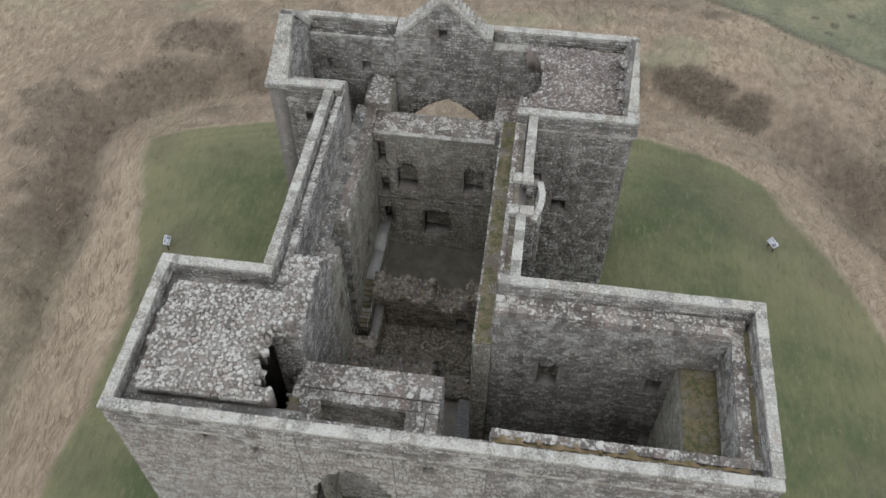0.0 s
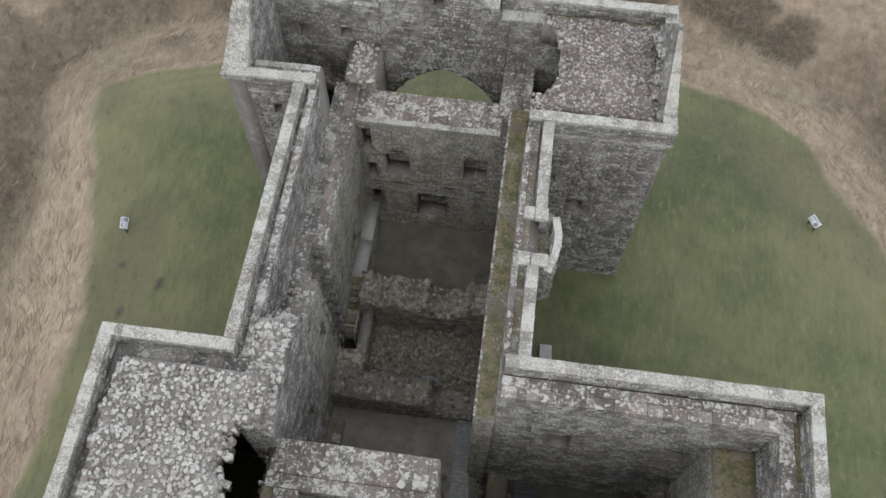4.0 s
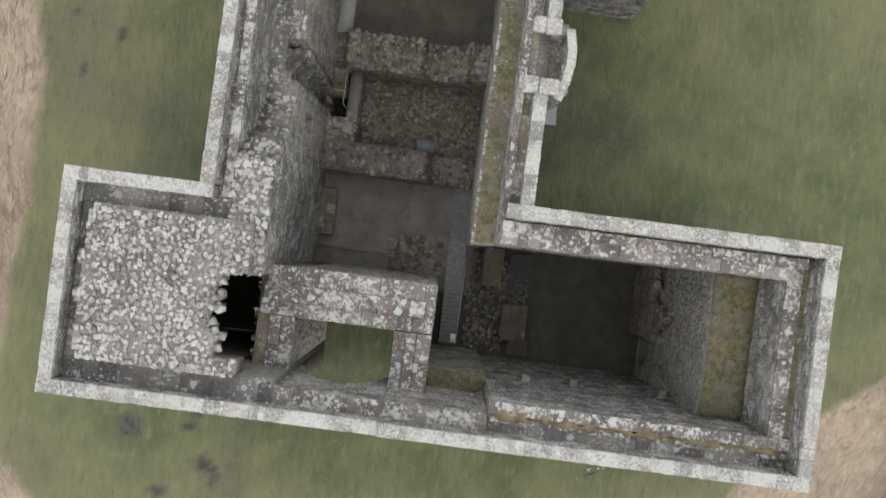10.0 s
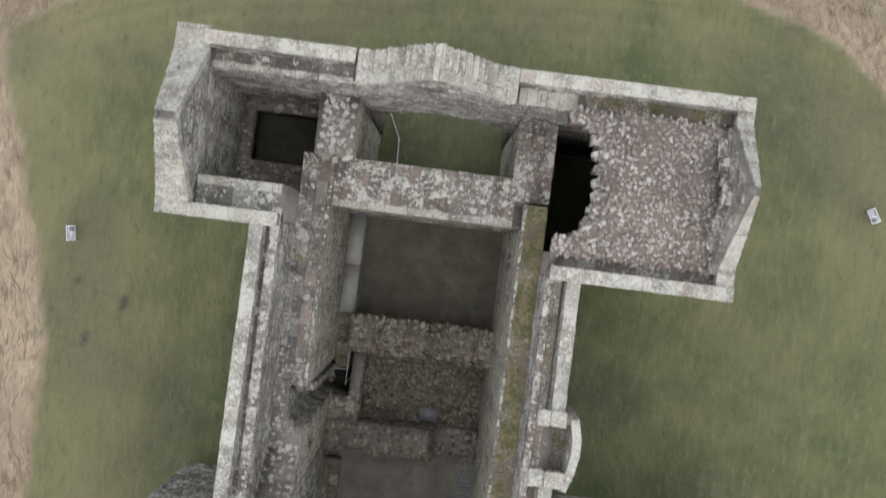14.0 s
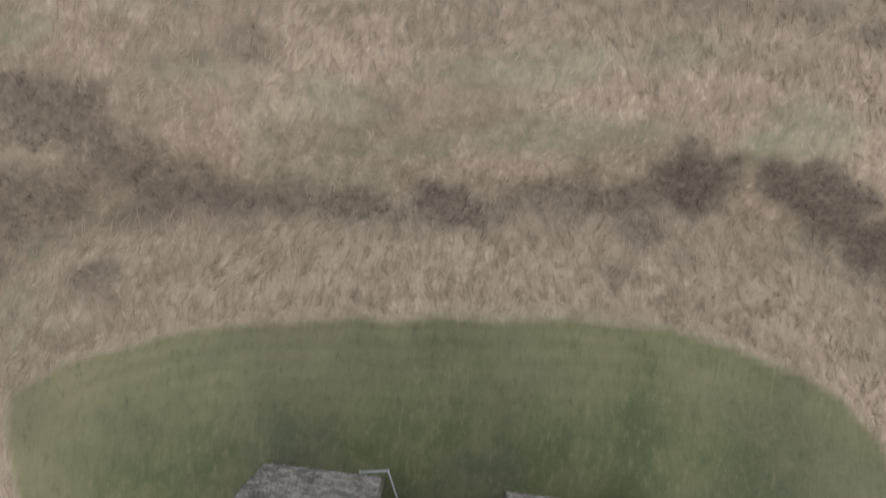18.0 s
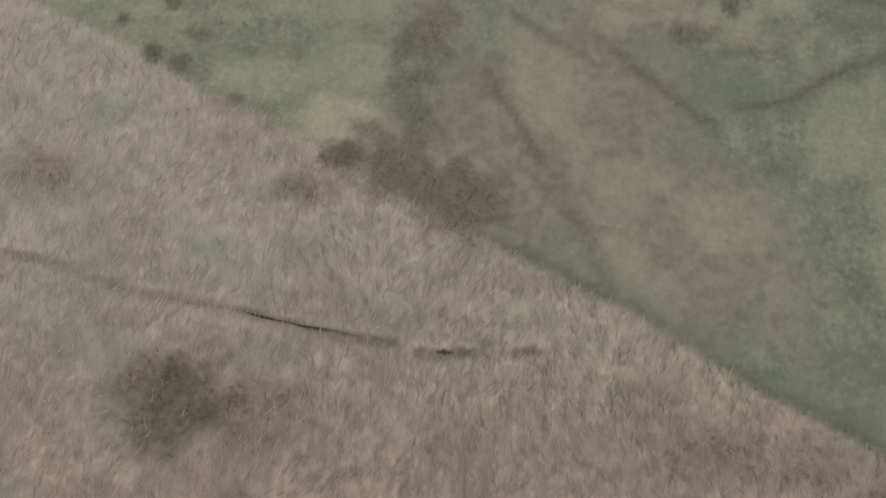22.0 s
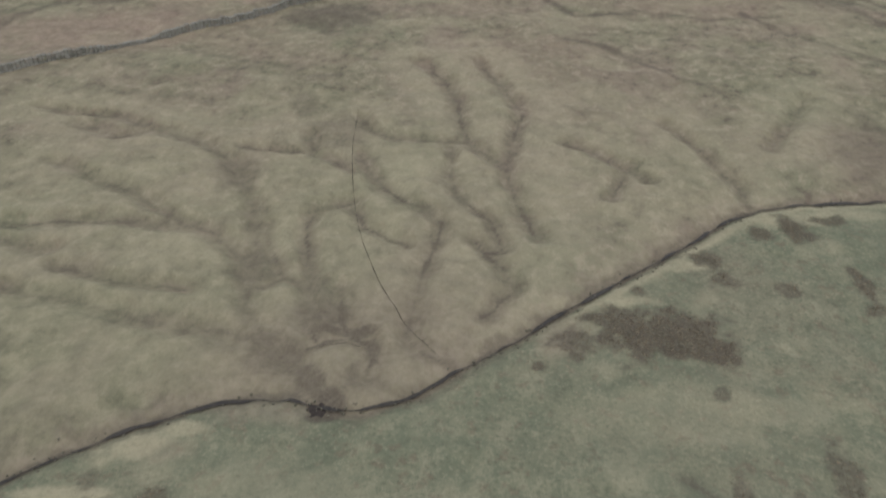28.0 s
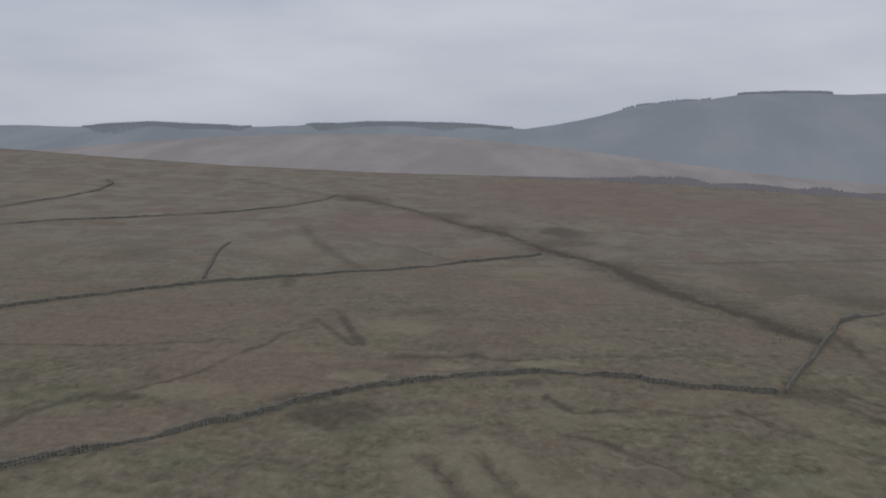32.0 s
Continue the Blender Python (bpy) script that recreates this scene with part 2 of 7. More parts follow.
SLAB_EDGE = stone("brown_flagstone_with_white_crusts", (0.135, 0.12, 0.109), (0.218, 0.198, 0.181), (0.6, 0.585, 0.54), 0.32, "object", 0.12, 0.28, 4.0, 0.05, 0.15)
WHITE_ROW = stone("white_crusted_stone", (0.14, 0.125, 0.115), (0.235, 0.216, 0.2), (0.62, 0.605, 0.565), 0.5, "object", 0.1, 0.24, 4.6, 0.1, 0.2)


def plain(name, a, b, scale=3.0, rough=0.8, metal=0.0, bumpy=0.2):
    m = Nodes(name, rough)
    m.bsdf.inputs["Metallic"].default_value = metal
    f = m.noise(scale, 5)
    m.bump(m.noise(scale * 9, 3), bumpy, 0.01)
    return m.done(m.mix(m.step(f, 0.3, 0.7), a, b))


def soil(name, a, b, green):
    """Trodden earth, with puddled dark spots, algae and grit."""
    m = Nodes(name, 0.92)
    f, g, grit = m.noise(0.7, 5, 0.6), m.noise(1.3, 5, 0.65), m.noise(9, 5, 0.75)
    col = m.mix(m.step(f, 0.3, 0.7), a, b)
    col = m.mix(m.step(g, 0.5, 0.66, 0, 0.7), col, green)
    col = m.mix(m.step(grit, 0.55, 0.72, 0, 0.5), col, tuple(1.45 * v for v in b))
    col = m.mix(m.step(grit, 0.42, 0.28, 0, 0.55), col, tuple(0.55 * v for v in a))
    m.bump(grit, 0.5, 0.02)
    return m.done(col)


# darker copy of the earth floor, with the towers' deep shade in its colour
DARK_EARTH = soil("shaded_earth_floor", (0.066, 0.062, 0.05), (0.102, 0.095, 0.076), (0.06, 0.066, 0.046))
TURF = plain("tawny_dead_turf", (0.13, 0.112, 0.056), (0.225, 0.165, 0.1), 2.2, 0.95, 0, 0.9)
EARTH = soil("damp_earth_floor", (0.125, 0.115, 0.094), (0.182, 0.163, 0.135), (0.1, 0.103, 0.075))
GRAVEL = soil("pale_trodden_gravel", (0.165, 0.149, 0.13), (0.24, 0.213, 0.186), (0.135, 0.132, 0.105))
PEAT_AND_SHADE = plain("black_peat_and_shaft_shade", (0.025, 0.02, 0.017), (0.05, 0.04, 0.033), 3.0, 0.9, 0, 0.6)
LEAD = plain("grey_lead_cap", (0.32, 0.32, 0.305), (0.4, 0.4, 0.38), 1.5, 0.6, 0.0)
BOARD_WOOD = plain("weathered_planks", (0.17, 0.17, 0.165), (0.25, 0.25, 0.24), 4.0, 0.8)
RAIL = plain("galvanised_rail", (0.4, 0.41, 0.42), (0.5, 0.51, 0.52), 5.0, 0.5, 0.5)
PANEL = plain("pale_sign_panel", (0.6, 0.61, 0.66), (0.68, 0.69, 0.72), 8.0, 0.4)
INK = plain("grey_print", (0.16, 0.17, 0.2), (0.22, 0.23, 0.26), 8.0, 0.5)
POST = plain("dark_steel_post", (0.05, 0.05, 0.055), (0.08, 0.08, 0.085), 6.0, 0.6)
GRATE = plain("steel_grating", (0.24, 0.25, 0.28), (0.34, 0.35, 0.38), 12.0, 0.5, 0.3)

# ---- ground ----


def vnoise(x, y, scale, seed=0):
    """Smooth value noise in 0 to 1 over arrays."""
    x, y = np.asarray(x, float) / scale + seed * 17.3, np.asarray(y, float) / scale - seed * 9.1
    xi, yi = np.floor(x), np.floor(y)
    fx, fy = x - xi, y - yi
    fx, fy = fx * fx * (3 - 2 * fx), fy * fy * (3 - 2 * fy)

    def rnd(a, b):
        v = np.sin(a * 127.1 + b * 311.7 + seed * 74.7) * 43758.5453
        return v - np.floor(v)

    a, b, c, d = rnd(xi, yi), rnd(xi + 1, yi), rnd(xi, yi + 1), rnd(xi + 1, yi + 1)
    return (a * (1 - fx) + b * fx) * (1 - fy) + (c * (1 - fx) + d * fx) * fy


def fbm(x, y, scale, seed=0, octaves=4):
    s, a, tot = 0, 1.0, 0
    for k in range(octaves):
        s, tot = s + a * vnoise(x, y, scale / 2**k, seed + k), tot + a
        a *= 0.55
    return s / tot


def smooth(v, lo, hi):
    v = np.clip((np.asarray(v, float) - lo) / (hi - lo), 0, 1)
    return v * v * (3 - 2 * v)


# the mown lawn round the castle, as a ring of corners about its middle
LAWN_MID = (-3.5, 31.0)
LAWN = [(-32.9, 51.0), (-30.4, 53.1), (-27.1, 54.7), (-23.9, 55.9), (-17.3, 57.5), (-10.4, 58.4), (-3.6, 59.2), (3.4, 59.9), (10.4, 59.3), (14.2, 58.6), (17.9, 57.3), (20.6, 54.6),
        (22, 50.0), (25.2, 45.4), (28.5, 37), (27.5, 27), (25.0, 21.2), (19.8, 17.3), (16.1, 12.8), (14.8, 9), (7, 5.5), (-5, 4.5), (-17, 6.1), (-21, 7.0), (-25, 6.6), (-28.6, 10),
        (-28.7, 18), (-28.1, 25), (-28.2, 32.8), (-29.3, 38.3), (-31.0, 44.5), (-32.7, 48.6)]
_a = np.array([math.atan2(y - LAWN_MID[1], x - LAWN_MID[0]) for x, y in LAWN])
_r = np.array([math.hypot(x - LAWN_MID[0], y - LAWN_MID[1]) for x, y in LAWN])
_o = np.argsort(_a)
_a, _r = _a[_o], _r[_o]
_a, _r = np.concatenate([_a - 2 * np.pi, _a, _a + 2 * np.pi]), np.tile(_r, 3)


def off_lawn(x, y):
    """Metres outside the lawn's edge (minus: on the lawn)."""
    dx, dy = np.asarray(x, float) - LAWN_MID[0], np.asarray(y, float) - LAWN_MID[1]
    return np.hypot(dx, dy) - np.interp(np.arctan2(dy, dx), _a, _r)


VIEW, HEAD = (-10.0, 75.0), radians(6.6)


def ahead(x, y):
    """Metres along and across the valley from the far end of the flight."""
    dx, dy = np.asarray(x, float) - VIEW[0], np.asarray(y, float) - VIEW[1]
    return -math.sin(HEAD) * dx + math.cos(HEAD) * dy, math.cos(HEAD) * dx + math.sin(HEAD) * dy


def line_off(x, y, pts):
    """Metres from a line of corners."""
    best = np.full(np.shape(x), 1e9)
    for (ax, ay), (bx, by) in zip(pts, pts[1:]):
        L = (bx - ax) ** 2 + (by - ay) ** 2
        t = np.clip(((x - ax) * (bx - ax) + (y - ay) * (by - ay)) / L, 0, 1)
        best = np.minimum(best, np.hypot(x - ax - t * (bx - ax), y - ay - t * (by - ay)))
    return best


# lines on the moor: burns, runnels, tracks and field edges, from the castle outwards
BURN = [(-55.1, 119.5), (-49.2, 125.8), (-43.6, 129.8), (-39.4, 133.0), (-35.1, 135.1), (-31.3, 135.7), (-28.4, 133.3), (-24.2, 133.9), (-19.3, 137.0), (-16.4, 139.9),
        (-13.4, 144.0), (-9.5, 148.4), (-5.4, 152.7), (-0.3, 158.0), (6.8, 166.0), (13.9, 173.9), (17.2, 177.2), (24.3, 180.9), (41.4, 184.9), (90, 196)]
DITCH = [(-42.1, 89.5), (-38.3, 89.3), (-35.4, 88.5), (-32.6, 88.0), (-29.7, 87.8), (-26.7, 87.7), (-23.9, 87.5), (-21.9, 87.2), (-19.5, 86.9), (-17.9, 86.7),
         (-16.0, 86.6), (-14.1, 86.7)]
CRACKS = [[(-12.4, 86.2), (-11.2, 86.3), (-10.2, 86.4), (-8.7, 86.7)], [(-6.0, 87.0), (-4.8, 87.3)]]
FIELD_EDGE = [(-140, 152), (-49.5, 111.4), (-46.2, 110.0), (-42.0, 108.4), (-37.4, 106.8), (-32.3, 104.2), (-28.2, 102.9), (-23.4, 101.0), (-20.8, 100.0), (-18.0,
              98.1), (-14.6, 97.0), (-11.2, 95.8), (-7.0, 94.0), (-3.1, 92.5), (0.8, 91.0), (4.6, 89.2), (8.2, 87.5), (11.4, 86.0), (14.5, 84.9), (18.8, 83.0), (31,
              76), (90, 42)]
TRACKS = [([(-10.3, 108.0), (-9.6, 106.6), (-7.6, 104.6), (-5.7, 101.6), (-3.9, 98.7), (-2.2, 96.3), (-1.3, 94.3), (0.2, 92.1)], 0.5), ([(-3.2, 112.7), (-0.9,
          111.1), (1.3, 109.4), (3.5, 107.6), (6.8, 105.7)], 0.45), ([(-8.9, 113.5), (-6.1, 111.6), (-3.5, 110.4)], 0.35), ([(5.0, 129.2), (7.4, 127.5), (9.7,
          125.8), (13.3, 124.4), (16.5, 123.1), (21.5, 121.1)], 0.55), ([(9.4, 121.5), (13.6, 118.6), (20.9, 117.9)], 0.45), ([(20.1, 113.6), (16.1, 111.5),
          (12.4, 108.5), (8.3, 107.3)], 0.5)]
THREAD = [(-39.1, 202.7), (-36.6, 185.6), (-32.8, 170.3), (-28.7, 158.4), (-23.7, 149.1), (-18.5, 142.8), (-16.6, 141.1)]
# hollows between the moor's mounds: corners and width
RUNNELS_WEST = [([(-77.0, 161.9), (-71.2, 162.5), (-66.5, 163.7), (-61.7, 164.6), (-57.5, 163.8), (-53.2, 164.1), (-49.2, 162.5), (-45.9, 160.1), (-42.9, 157.4),
                (-41.2, 153.2), (-40.6, 149.7), (-38.3, 146.0), (-35.7, 142.5), (-33.0, 139.3), (-29.9, 136.1), (-27.2, 134.2)], 1.0), ([(-79.4, 190.4), (-73.4,
                187.2), (-68.4, 190.1), (-62.4, 188.4), (-56.9, 185.3), (-52.2, 181.3), (-48.3, 174.5), (-44.5, 165.7), (-42.3, 157.6)], 1.0), ([(-77.9, 178.5),
                (-68.8, 173.7), (-63.0, 171.2), (-57.5, 167.3), (-53.0, 163.7)], 0.8), ([(-69.4, 148.6), (-64.5, 147.3), (-58.9, 146.6), (-53.0, 145.3), (-47.3,
                143.9), (-40.9, 143.4), (-36.4, 142.7)], 1.0), ([(-74.6, 157.9), (-70.3, 156.7), (-67.2, 156.5)], 0.7), ([(-64.8, 153.2), (-56.7, 150.9), (-47.8,
                150.4)], 0.6), ([(-90.7, 196.1), (-83.1, 194.1), (-76.7, 194.4), (-68.4, 190.1)], 0.6)]
RUNNELS_MID = [([(-44.0, 192.1), (-42.6, 185.8), (-46.9, 186.0), (-53.2, 187.1)], 0.5), ([(-42.6, 185.8), (-39.6, 184.1), (-35.7, 181.0)], 0.5), ([(-35.2, 186.5),
               (-33.5, 182.3), (-30.1, 176.9), (-26.4, 173.5), (-22.7, 170.7), (-21.0, 168.9), (-21.7, 161.4), (-21.9, 155.5), (-22.0, 150.3), (-21.8, 145.9),
               (-19.1, 142.6), (-16.6, 141.3)], 0.75), ([(-34.0, 173.1), (-38.0, 170.8), (-38.1, 165.6), (-34.8, 154.8), (-34.2, 150.5), (-33.4, 146.3), (-31.3,
               144.0)], 0.7), ([(-31.0, 153.3), (-29.3, 147.3), (-27.8, 144.8)], 0.8), ([(-32.2, 140.6), (-31.8, 142.7), (-30.0, 143.9), (-27.8, 144.8), (-25.8,
               144.1), (-24.6, 142.2), (-24.9, 139.5)], 0.7), ([(-41.5, 153.1), (-40.2, 152.1), (-37.8, 154.2), (-34.8, 152.8)], 0.6), ([(-43.4, 165.8), (-40.8,
               159.7), (-37.8, 154.2)], 0.6), ([(-33.7, 171.7), (-30.4, 166.9), (-27.1, 164.7), (-24.8, 163.6)], 0.5)]
RUNNELS_EAST = [([(-32.0, 223.0), (-26.9, 215.6), (-23.5, 206.7), (-22.1, 198.7), (-20.2, 192.4), (-16.5, 188.6), (-13.8, 185.5), (-13.1, 180.9), (-12.0, 176.0),
                (-10.7, 171.9), (-8.7, 166.7)], 0.85), ([(-21.5, 224.9), (-17.8, 216.2), (-14.4, 208.8), (-12.8, 204.1), (-13.6, 195.8), (-13.7, 187.3)], 0.75),
                ([(-37.7, 198.4), (-35.1, 194.4), (-31.2, 191.9), (-26.1, 192.1), (-20.2, 192.4)], 0.7), ([(-22.5, 190.4), (-21.5, 182.0), (-19.9, 175.6), (-17.4,
                172.9), (-15.0, 170.8), (-13.9, 167.1), (-13.1, 163.8), (-15.0, 162.5), (-16.6, 165.3)], 0.5), ([(-14.5, 150.0), (-12.9, 152.1), (-11.5, 155.4),
                (-12.8, 160.1), (-15.0, 161.9)], 0.5), ([(-6.0, 194.0), (-2.6, 192.5), (1.3, 189.1), (5.8, 183.7)], 0.5), ([(9.6, 202.8), (14.5, 194.1), (17.4,
                185.4), (18.8, 179.1)], 0.6), ([(24.4, 195.7), (28.5, 204.5), (33.5, 216.5)], 0.6), ([(0.2, 177.9), (3.7, 188.6)], 0.5)]
RUNNELS_NEAR = RUNNELS_WEST + RUNNELS_MID + RUNNELS_EAST
RUNNELS_FAR = [([(-117.9, 229.0), (-115.5, 240.6), (-111.9, 247.6), (-107.1, 250.8), (-101.0, 249.2)], 1.2), ([(-105.6, 250.6), (-98.0, 262.6), (-94.2, 269.8),
               (-91.3, 280.9), (-86.2, 296.4), (-85.8, 309.9), (-79.0, 318.3)], 0.8), ([(-77.5, 342.7), (-69.5, 321.1), (-60.7, 300.9)], 1.3), ([(-81.4, 329.8),
               (-68.8, 308.1), (-62.8, 299.7)], 0.9), ([(-51.1, 291.3), (-42.0, 290.2), (-30.9, 295.4), (-20.4, 292.9)], 0.8), ([(-20.4, 292.9), (8.8, 301.2), (38.7,
               307.6), (57.0, 311.4)], 0.5), ([(-157.5, 287.4), (-127.3, 291.5), (-112.9, 295.0), (-99.3, 301.5)], 0.7), ([(-100.5, 491.7), (-78.8, 480.9), (-53.5,
               450.9)], 0.8), ([(100.4, 904.4), (183.1, 909.2), (335.5, 1031.3)], 1.2)]
RUNNELS_SIDE = [([(72.4, 333.6), (73.0, 316.4), (72.1, 294.4)], 1.3), ([(74.8, 331.3), (71.7, 308.1), (73.2, 297.5)], 0.8), ([(42.8, 272.4), (51.8, 269.9), (57.9,
                254.6)], 1.2), ([(45.7, 274.3), (55.6, 278.5), (62.2, 266.6)], 0.9), ([(6.8, 258.8), (22.5, 254.3), (41.1, 260.8)], 0.5), ([(-5.9, 237.2), (0.6,
                235.0), (6.6, 229.4)], 0.9), ([(-10.9, 264.3), (-4.7, 253.1), (7.2, 256.5)], 0.8), ([(4.7, 232.0), (13.7, 220.3), (19.8, 215.4)], 0.7), ([(30.0,
                259.6), (38.9, 247.2), (52.8, 233.8)], 0.8)]
HILL_LINES = [[(-306.1, 506.9), (-290.3, 523.7), (-262.2, 546.1), (-239.4, 571.3), (-213.8, 596.8), (-189.9, 636.8), (-176.3, 672.0), (-173.6, 718.2)], [(-346.5,
              566.8), (-346.8, 602.7), (-343.1, 636.5), (-342.8, 673.6), (-354.5, 720.8), (-374.6, 749.4)], [(-147.4, 544.5), (-135.8, 512.8), (-120.1, 479.6),
              (-103.4, 446.5), (-87.4, 420.5)], [(37.6, 459.1), (64.8, 463.7), (96.7, 476.7), (143.0, 493.3)], [(-464.6, 741.9), (-432.5, 746.4)], [(-283.0, 815.7),
              (-231.3, 767.1), (-194.6, 738.1), (-173.6, 718.2)]]
HEDGE = [(-173.6, 718.2), (-144.2, 693.8), (-107.5, 649.8), (-73.6, 592.6), (-50.1, 557.7), (-29.8, 530.6), (-14.4, 485.6), (-1.4, 467.8), (12.8, 450.8), (23.8,
         415.7), (34.9, 386.4), (45.1, 367.6), (53.4, 355.3), (58.7, 335.4), (64.6, 328.2)]
# patches: x, y, radius along and across, turn, share. First thickets and dark hollows
SCRUB_BANK = [(31.7, 58.4, 3.4, 4.2, 30, 0.75), (29.0, 62.9, 4.5, 3.5, 20, 0.5), (-40.0, 44.0, 4.0, 9.0, 12, 0.7), (-43.0, 56.0, 5.0, 6.0, -30, 0.7), (-36.0, 62.5, 6.5, 3.0, 40, 0.75), (30.0, 57.5, 3.0, 7.0, 30, 0.5), (27.0, 65.0, 2.0, 2.0, 0, 0.45)]
RING = [(-34.3, 68.2, 3.9, 2.9, 8, 0.75), (-29.4, 66.5, 2.8, 1.7, 8, 0.6), (-25.3, 64.8, 4.0, 1.7, 7, 0.6), (-19.8, 65.0, 3.4, 1.4, 8, 0.55), (-13.8, 65.5,
        3.0, 1.4, 8, 0.8), (-8.3, 66.4, 2.6, 1.6, 7, 0.9), (-3.1, 67.2, 3.4, 1.5, 7, 0.5), (1.4, 68.4, 2.3, 1.6, 7, 0.5), (4.0, 67.6, 1.8, 2.0, 8, 0.65),
        (8.0, 70.2, 2.7, 1.7, 6, 1.0), (15.4, 70.4, 2.1, 1.2, 7, 1.0), (18.0, 69.0, 1.8, 1.6, 5, 1.0), (21.1, 67.1, 2.0, 1.9, 6, 0.95)]
RING_LINE = [(-36.9, 66.8), (-33.4, 67.0), (-30.0, 65.9), (-26.7, 65.0), (-22.9, 64.8), (-19.1, 64.8), (-15.3, 65.1), (-11.5, 65.2), (-7.9, 66.0), (-4.2, 66.5), (-0.5, 67.6), (3.4, 68.2), (6.9, 69.9), (10.2, 70.1)]
RING_EAST = [(12.7, 71.0), (15.2, 70.1), (18.1, 68.6), (21.4, 66.4)]
RING_LOW = [(-29.9, 58.7, 1.7, 1.2, 7, 0.6), (-23.4, 60.6, 2.2, 1.5, 8, 0.35), (2.9, 63.2, 1.3, 0.9, 7, 0.45), (8.2, 65.0, 1.6, 0.8, 9, 0.35), (-22.4, 74.2, 2.1,
            1.2, 8, 0.5), (-8.7, 72.4, 4.0, 1.4, 7, 0.35), (-14.4, 70.0, 4.4, 1.0, 8, 0.3), (-11.4, 64.2, 4.8, 0.8, 7, 0.4), (-21.7, 63.5, 2.2, 1.0, 8, 0.4),
            (11.8, 78.0, 4.4, 1.5, 8, 0.4), (10.8, 74.9, 2.1, 1.4, 5, 0.3)]
THICKET = [(-27.2, 81.2, 4.9, 3.3, 8, 1.0), (-23.4, 80.9, 4.1, 2.7, 7, 0.6), (-27.8, 78.4, 2.6, 1.5, 7, 0.55), (-22.4, 74.4, 1.6, 1.4, 7, 0.55), (-34.2, 69.8,
           3.9, 2.1, 7, 0.75), (-21.6, 96.8, 2.0, 1.5, 7, 0.6), (-40.4, 95.7, 3.5, 1.6, 9, 0.5), (-31.4, 90.7, 0.6, 0.4, 10, 0.5), (7.0, 81.9, 5.2, 1.9, 8, 0.5),
           (14.0, 82.1, 3.7, 1.5, 7, 0.55), (17.2, 80.6, 2.2, 1.1, 6, 0.65), (3.5, 85.6, 1.7, 1.4, 8, 0.35), (-26.0, 84.8, 2.2, 1.2, 8, 0.4)]
# dark hollows and vegetation, with shade painted into the ground colour
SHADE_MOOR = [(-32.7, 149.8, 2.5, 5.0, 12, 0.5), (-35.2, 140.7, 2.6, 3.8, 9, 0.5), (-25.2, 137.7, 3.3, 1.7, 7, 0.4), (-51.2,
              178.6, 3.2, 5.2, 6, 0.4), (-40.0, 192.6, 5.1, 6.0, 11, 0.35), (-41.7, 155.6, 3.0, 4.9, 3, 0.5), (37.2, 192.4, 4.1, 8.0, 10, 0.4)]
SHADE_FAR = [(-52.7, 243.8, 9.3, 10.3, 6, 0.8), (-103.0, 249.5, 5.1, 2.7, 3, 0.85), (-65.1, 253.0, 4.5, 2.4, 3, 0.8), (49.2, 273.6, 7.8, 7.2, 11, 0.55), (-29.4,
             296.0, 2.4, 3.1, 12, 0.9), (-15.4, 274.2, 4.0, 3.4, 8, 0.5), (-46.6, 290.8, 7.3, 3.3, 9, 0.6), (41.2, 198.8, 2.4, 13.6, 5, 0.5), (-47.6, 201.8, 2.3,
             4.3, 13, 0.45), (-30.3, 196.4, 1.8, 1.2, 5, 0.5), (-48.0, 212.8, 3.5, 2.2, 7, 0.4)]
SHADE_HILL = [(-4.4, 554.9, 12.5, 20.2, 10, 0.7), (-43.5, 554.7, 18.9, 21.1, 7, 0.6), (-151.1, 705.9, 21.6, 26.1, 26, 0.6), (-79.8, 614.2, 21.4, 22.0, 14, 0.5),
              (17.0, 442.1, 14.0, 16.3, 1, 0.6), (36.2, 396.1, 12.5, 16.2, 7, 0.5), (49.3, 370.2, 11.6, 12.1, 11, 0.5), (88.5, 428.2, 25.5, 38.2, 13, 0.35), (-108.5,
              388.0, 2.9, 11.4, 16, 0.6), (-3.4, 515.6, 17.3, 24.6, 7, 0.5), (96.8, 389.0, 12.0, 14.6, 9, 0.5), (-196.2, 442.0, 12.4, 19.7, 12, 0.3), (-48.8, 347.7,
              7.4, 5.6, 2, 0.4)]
# rushes and gorse on the pasture
RUSH_WEST = [(-50.6, 116.0, 2.0, 2.3, 6, 0.9), (-42.3, 118.0, 3.2, 2.4, 7, 1.0), (-39.9, 121.4, 1.2, 1.7, 9, 0.75), (-37.4, 115.1, 1.1, 1.2, 8, 0.75), (-44.6,
             114.4, 0.8, 0.8, 8, 0.7), (-38.2, 108.9, 0.7, 1.0, 9, 0.85), (-34.8, 111.2, 0.7, 0.9, 4, 0.85), (-35.2, 106.4, 0.7, 0.8, 12, 0.85), (-33.1, 105.7,
             0.8, 0.9, 8, 0.8), (-32.2, 108.6, 0.9, 0.8, 10, 0.6), (-45.7, 122.6, 1.0, 1.1, 9, 0.5), (-49.1, 112.2, 0.5, 0.7, 6, 0.4), (-28.5, 103.2, 0.6, 0.6, 14,
             0.6)]
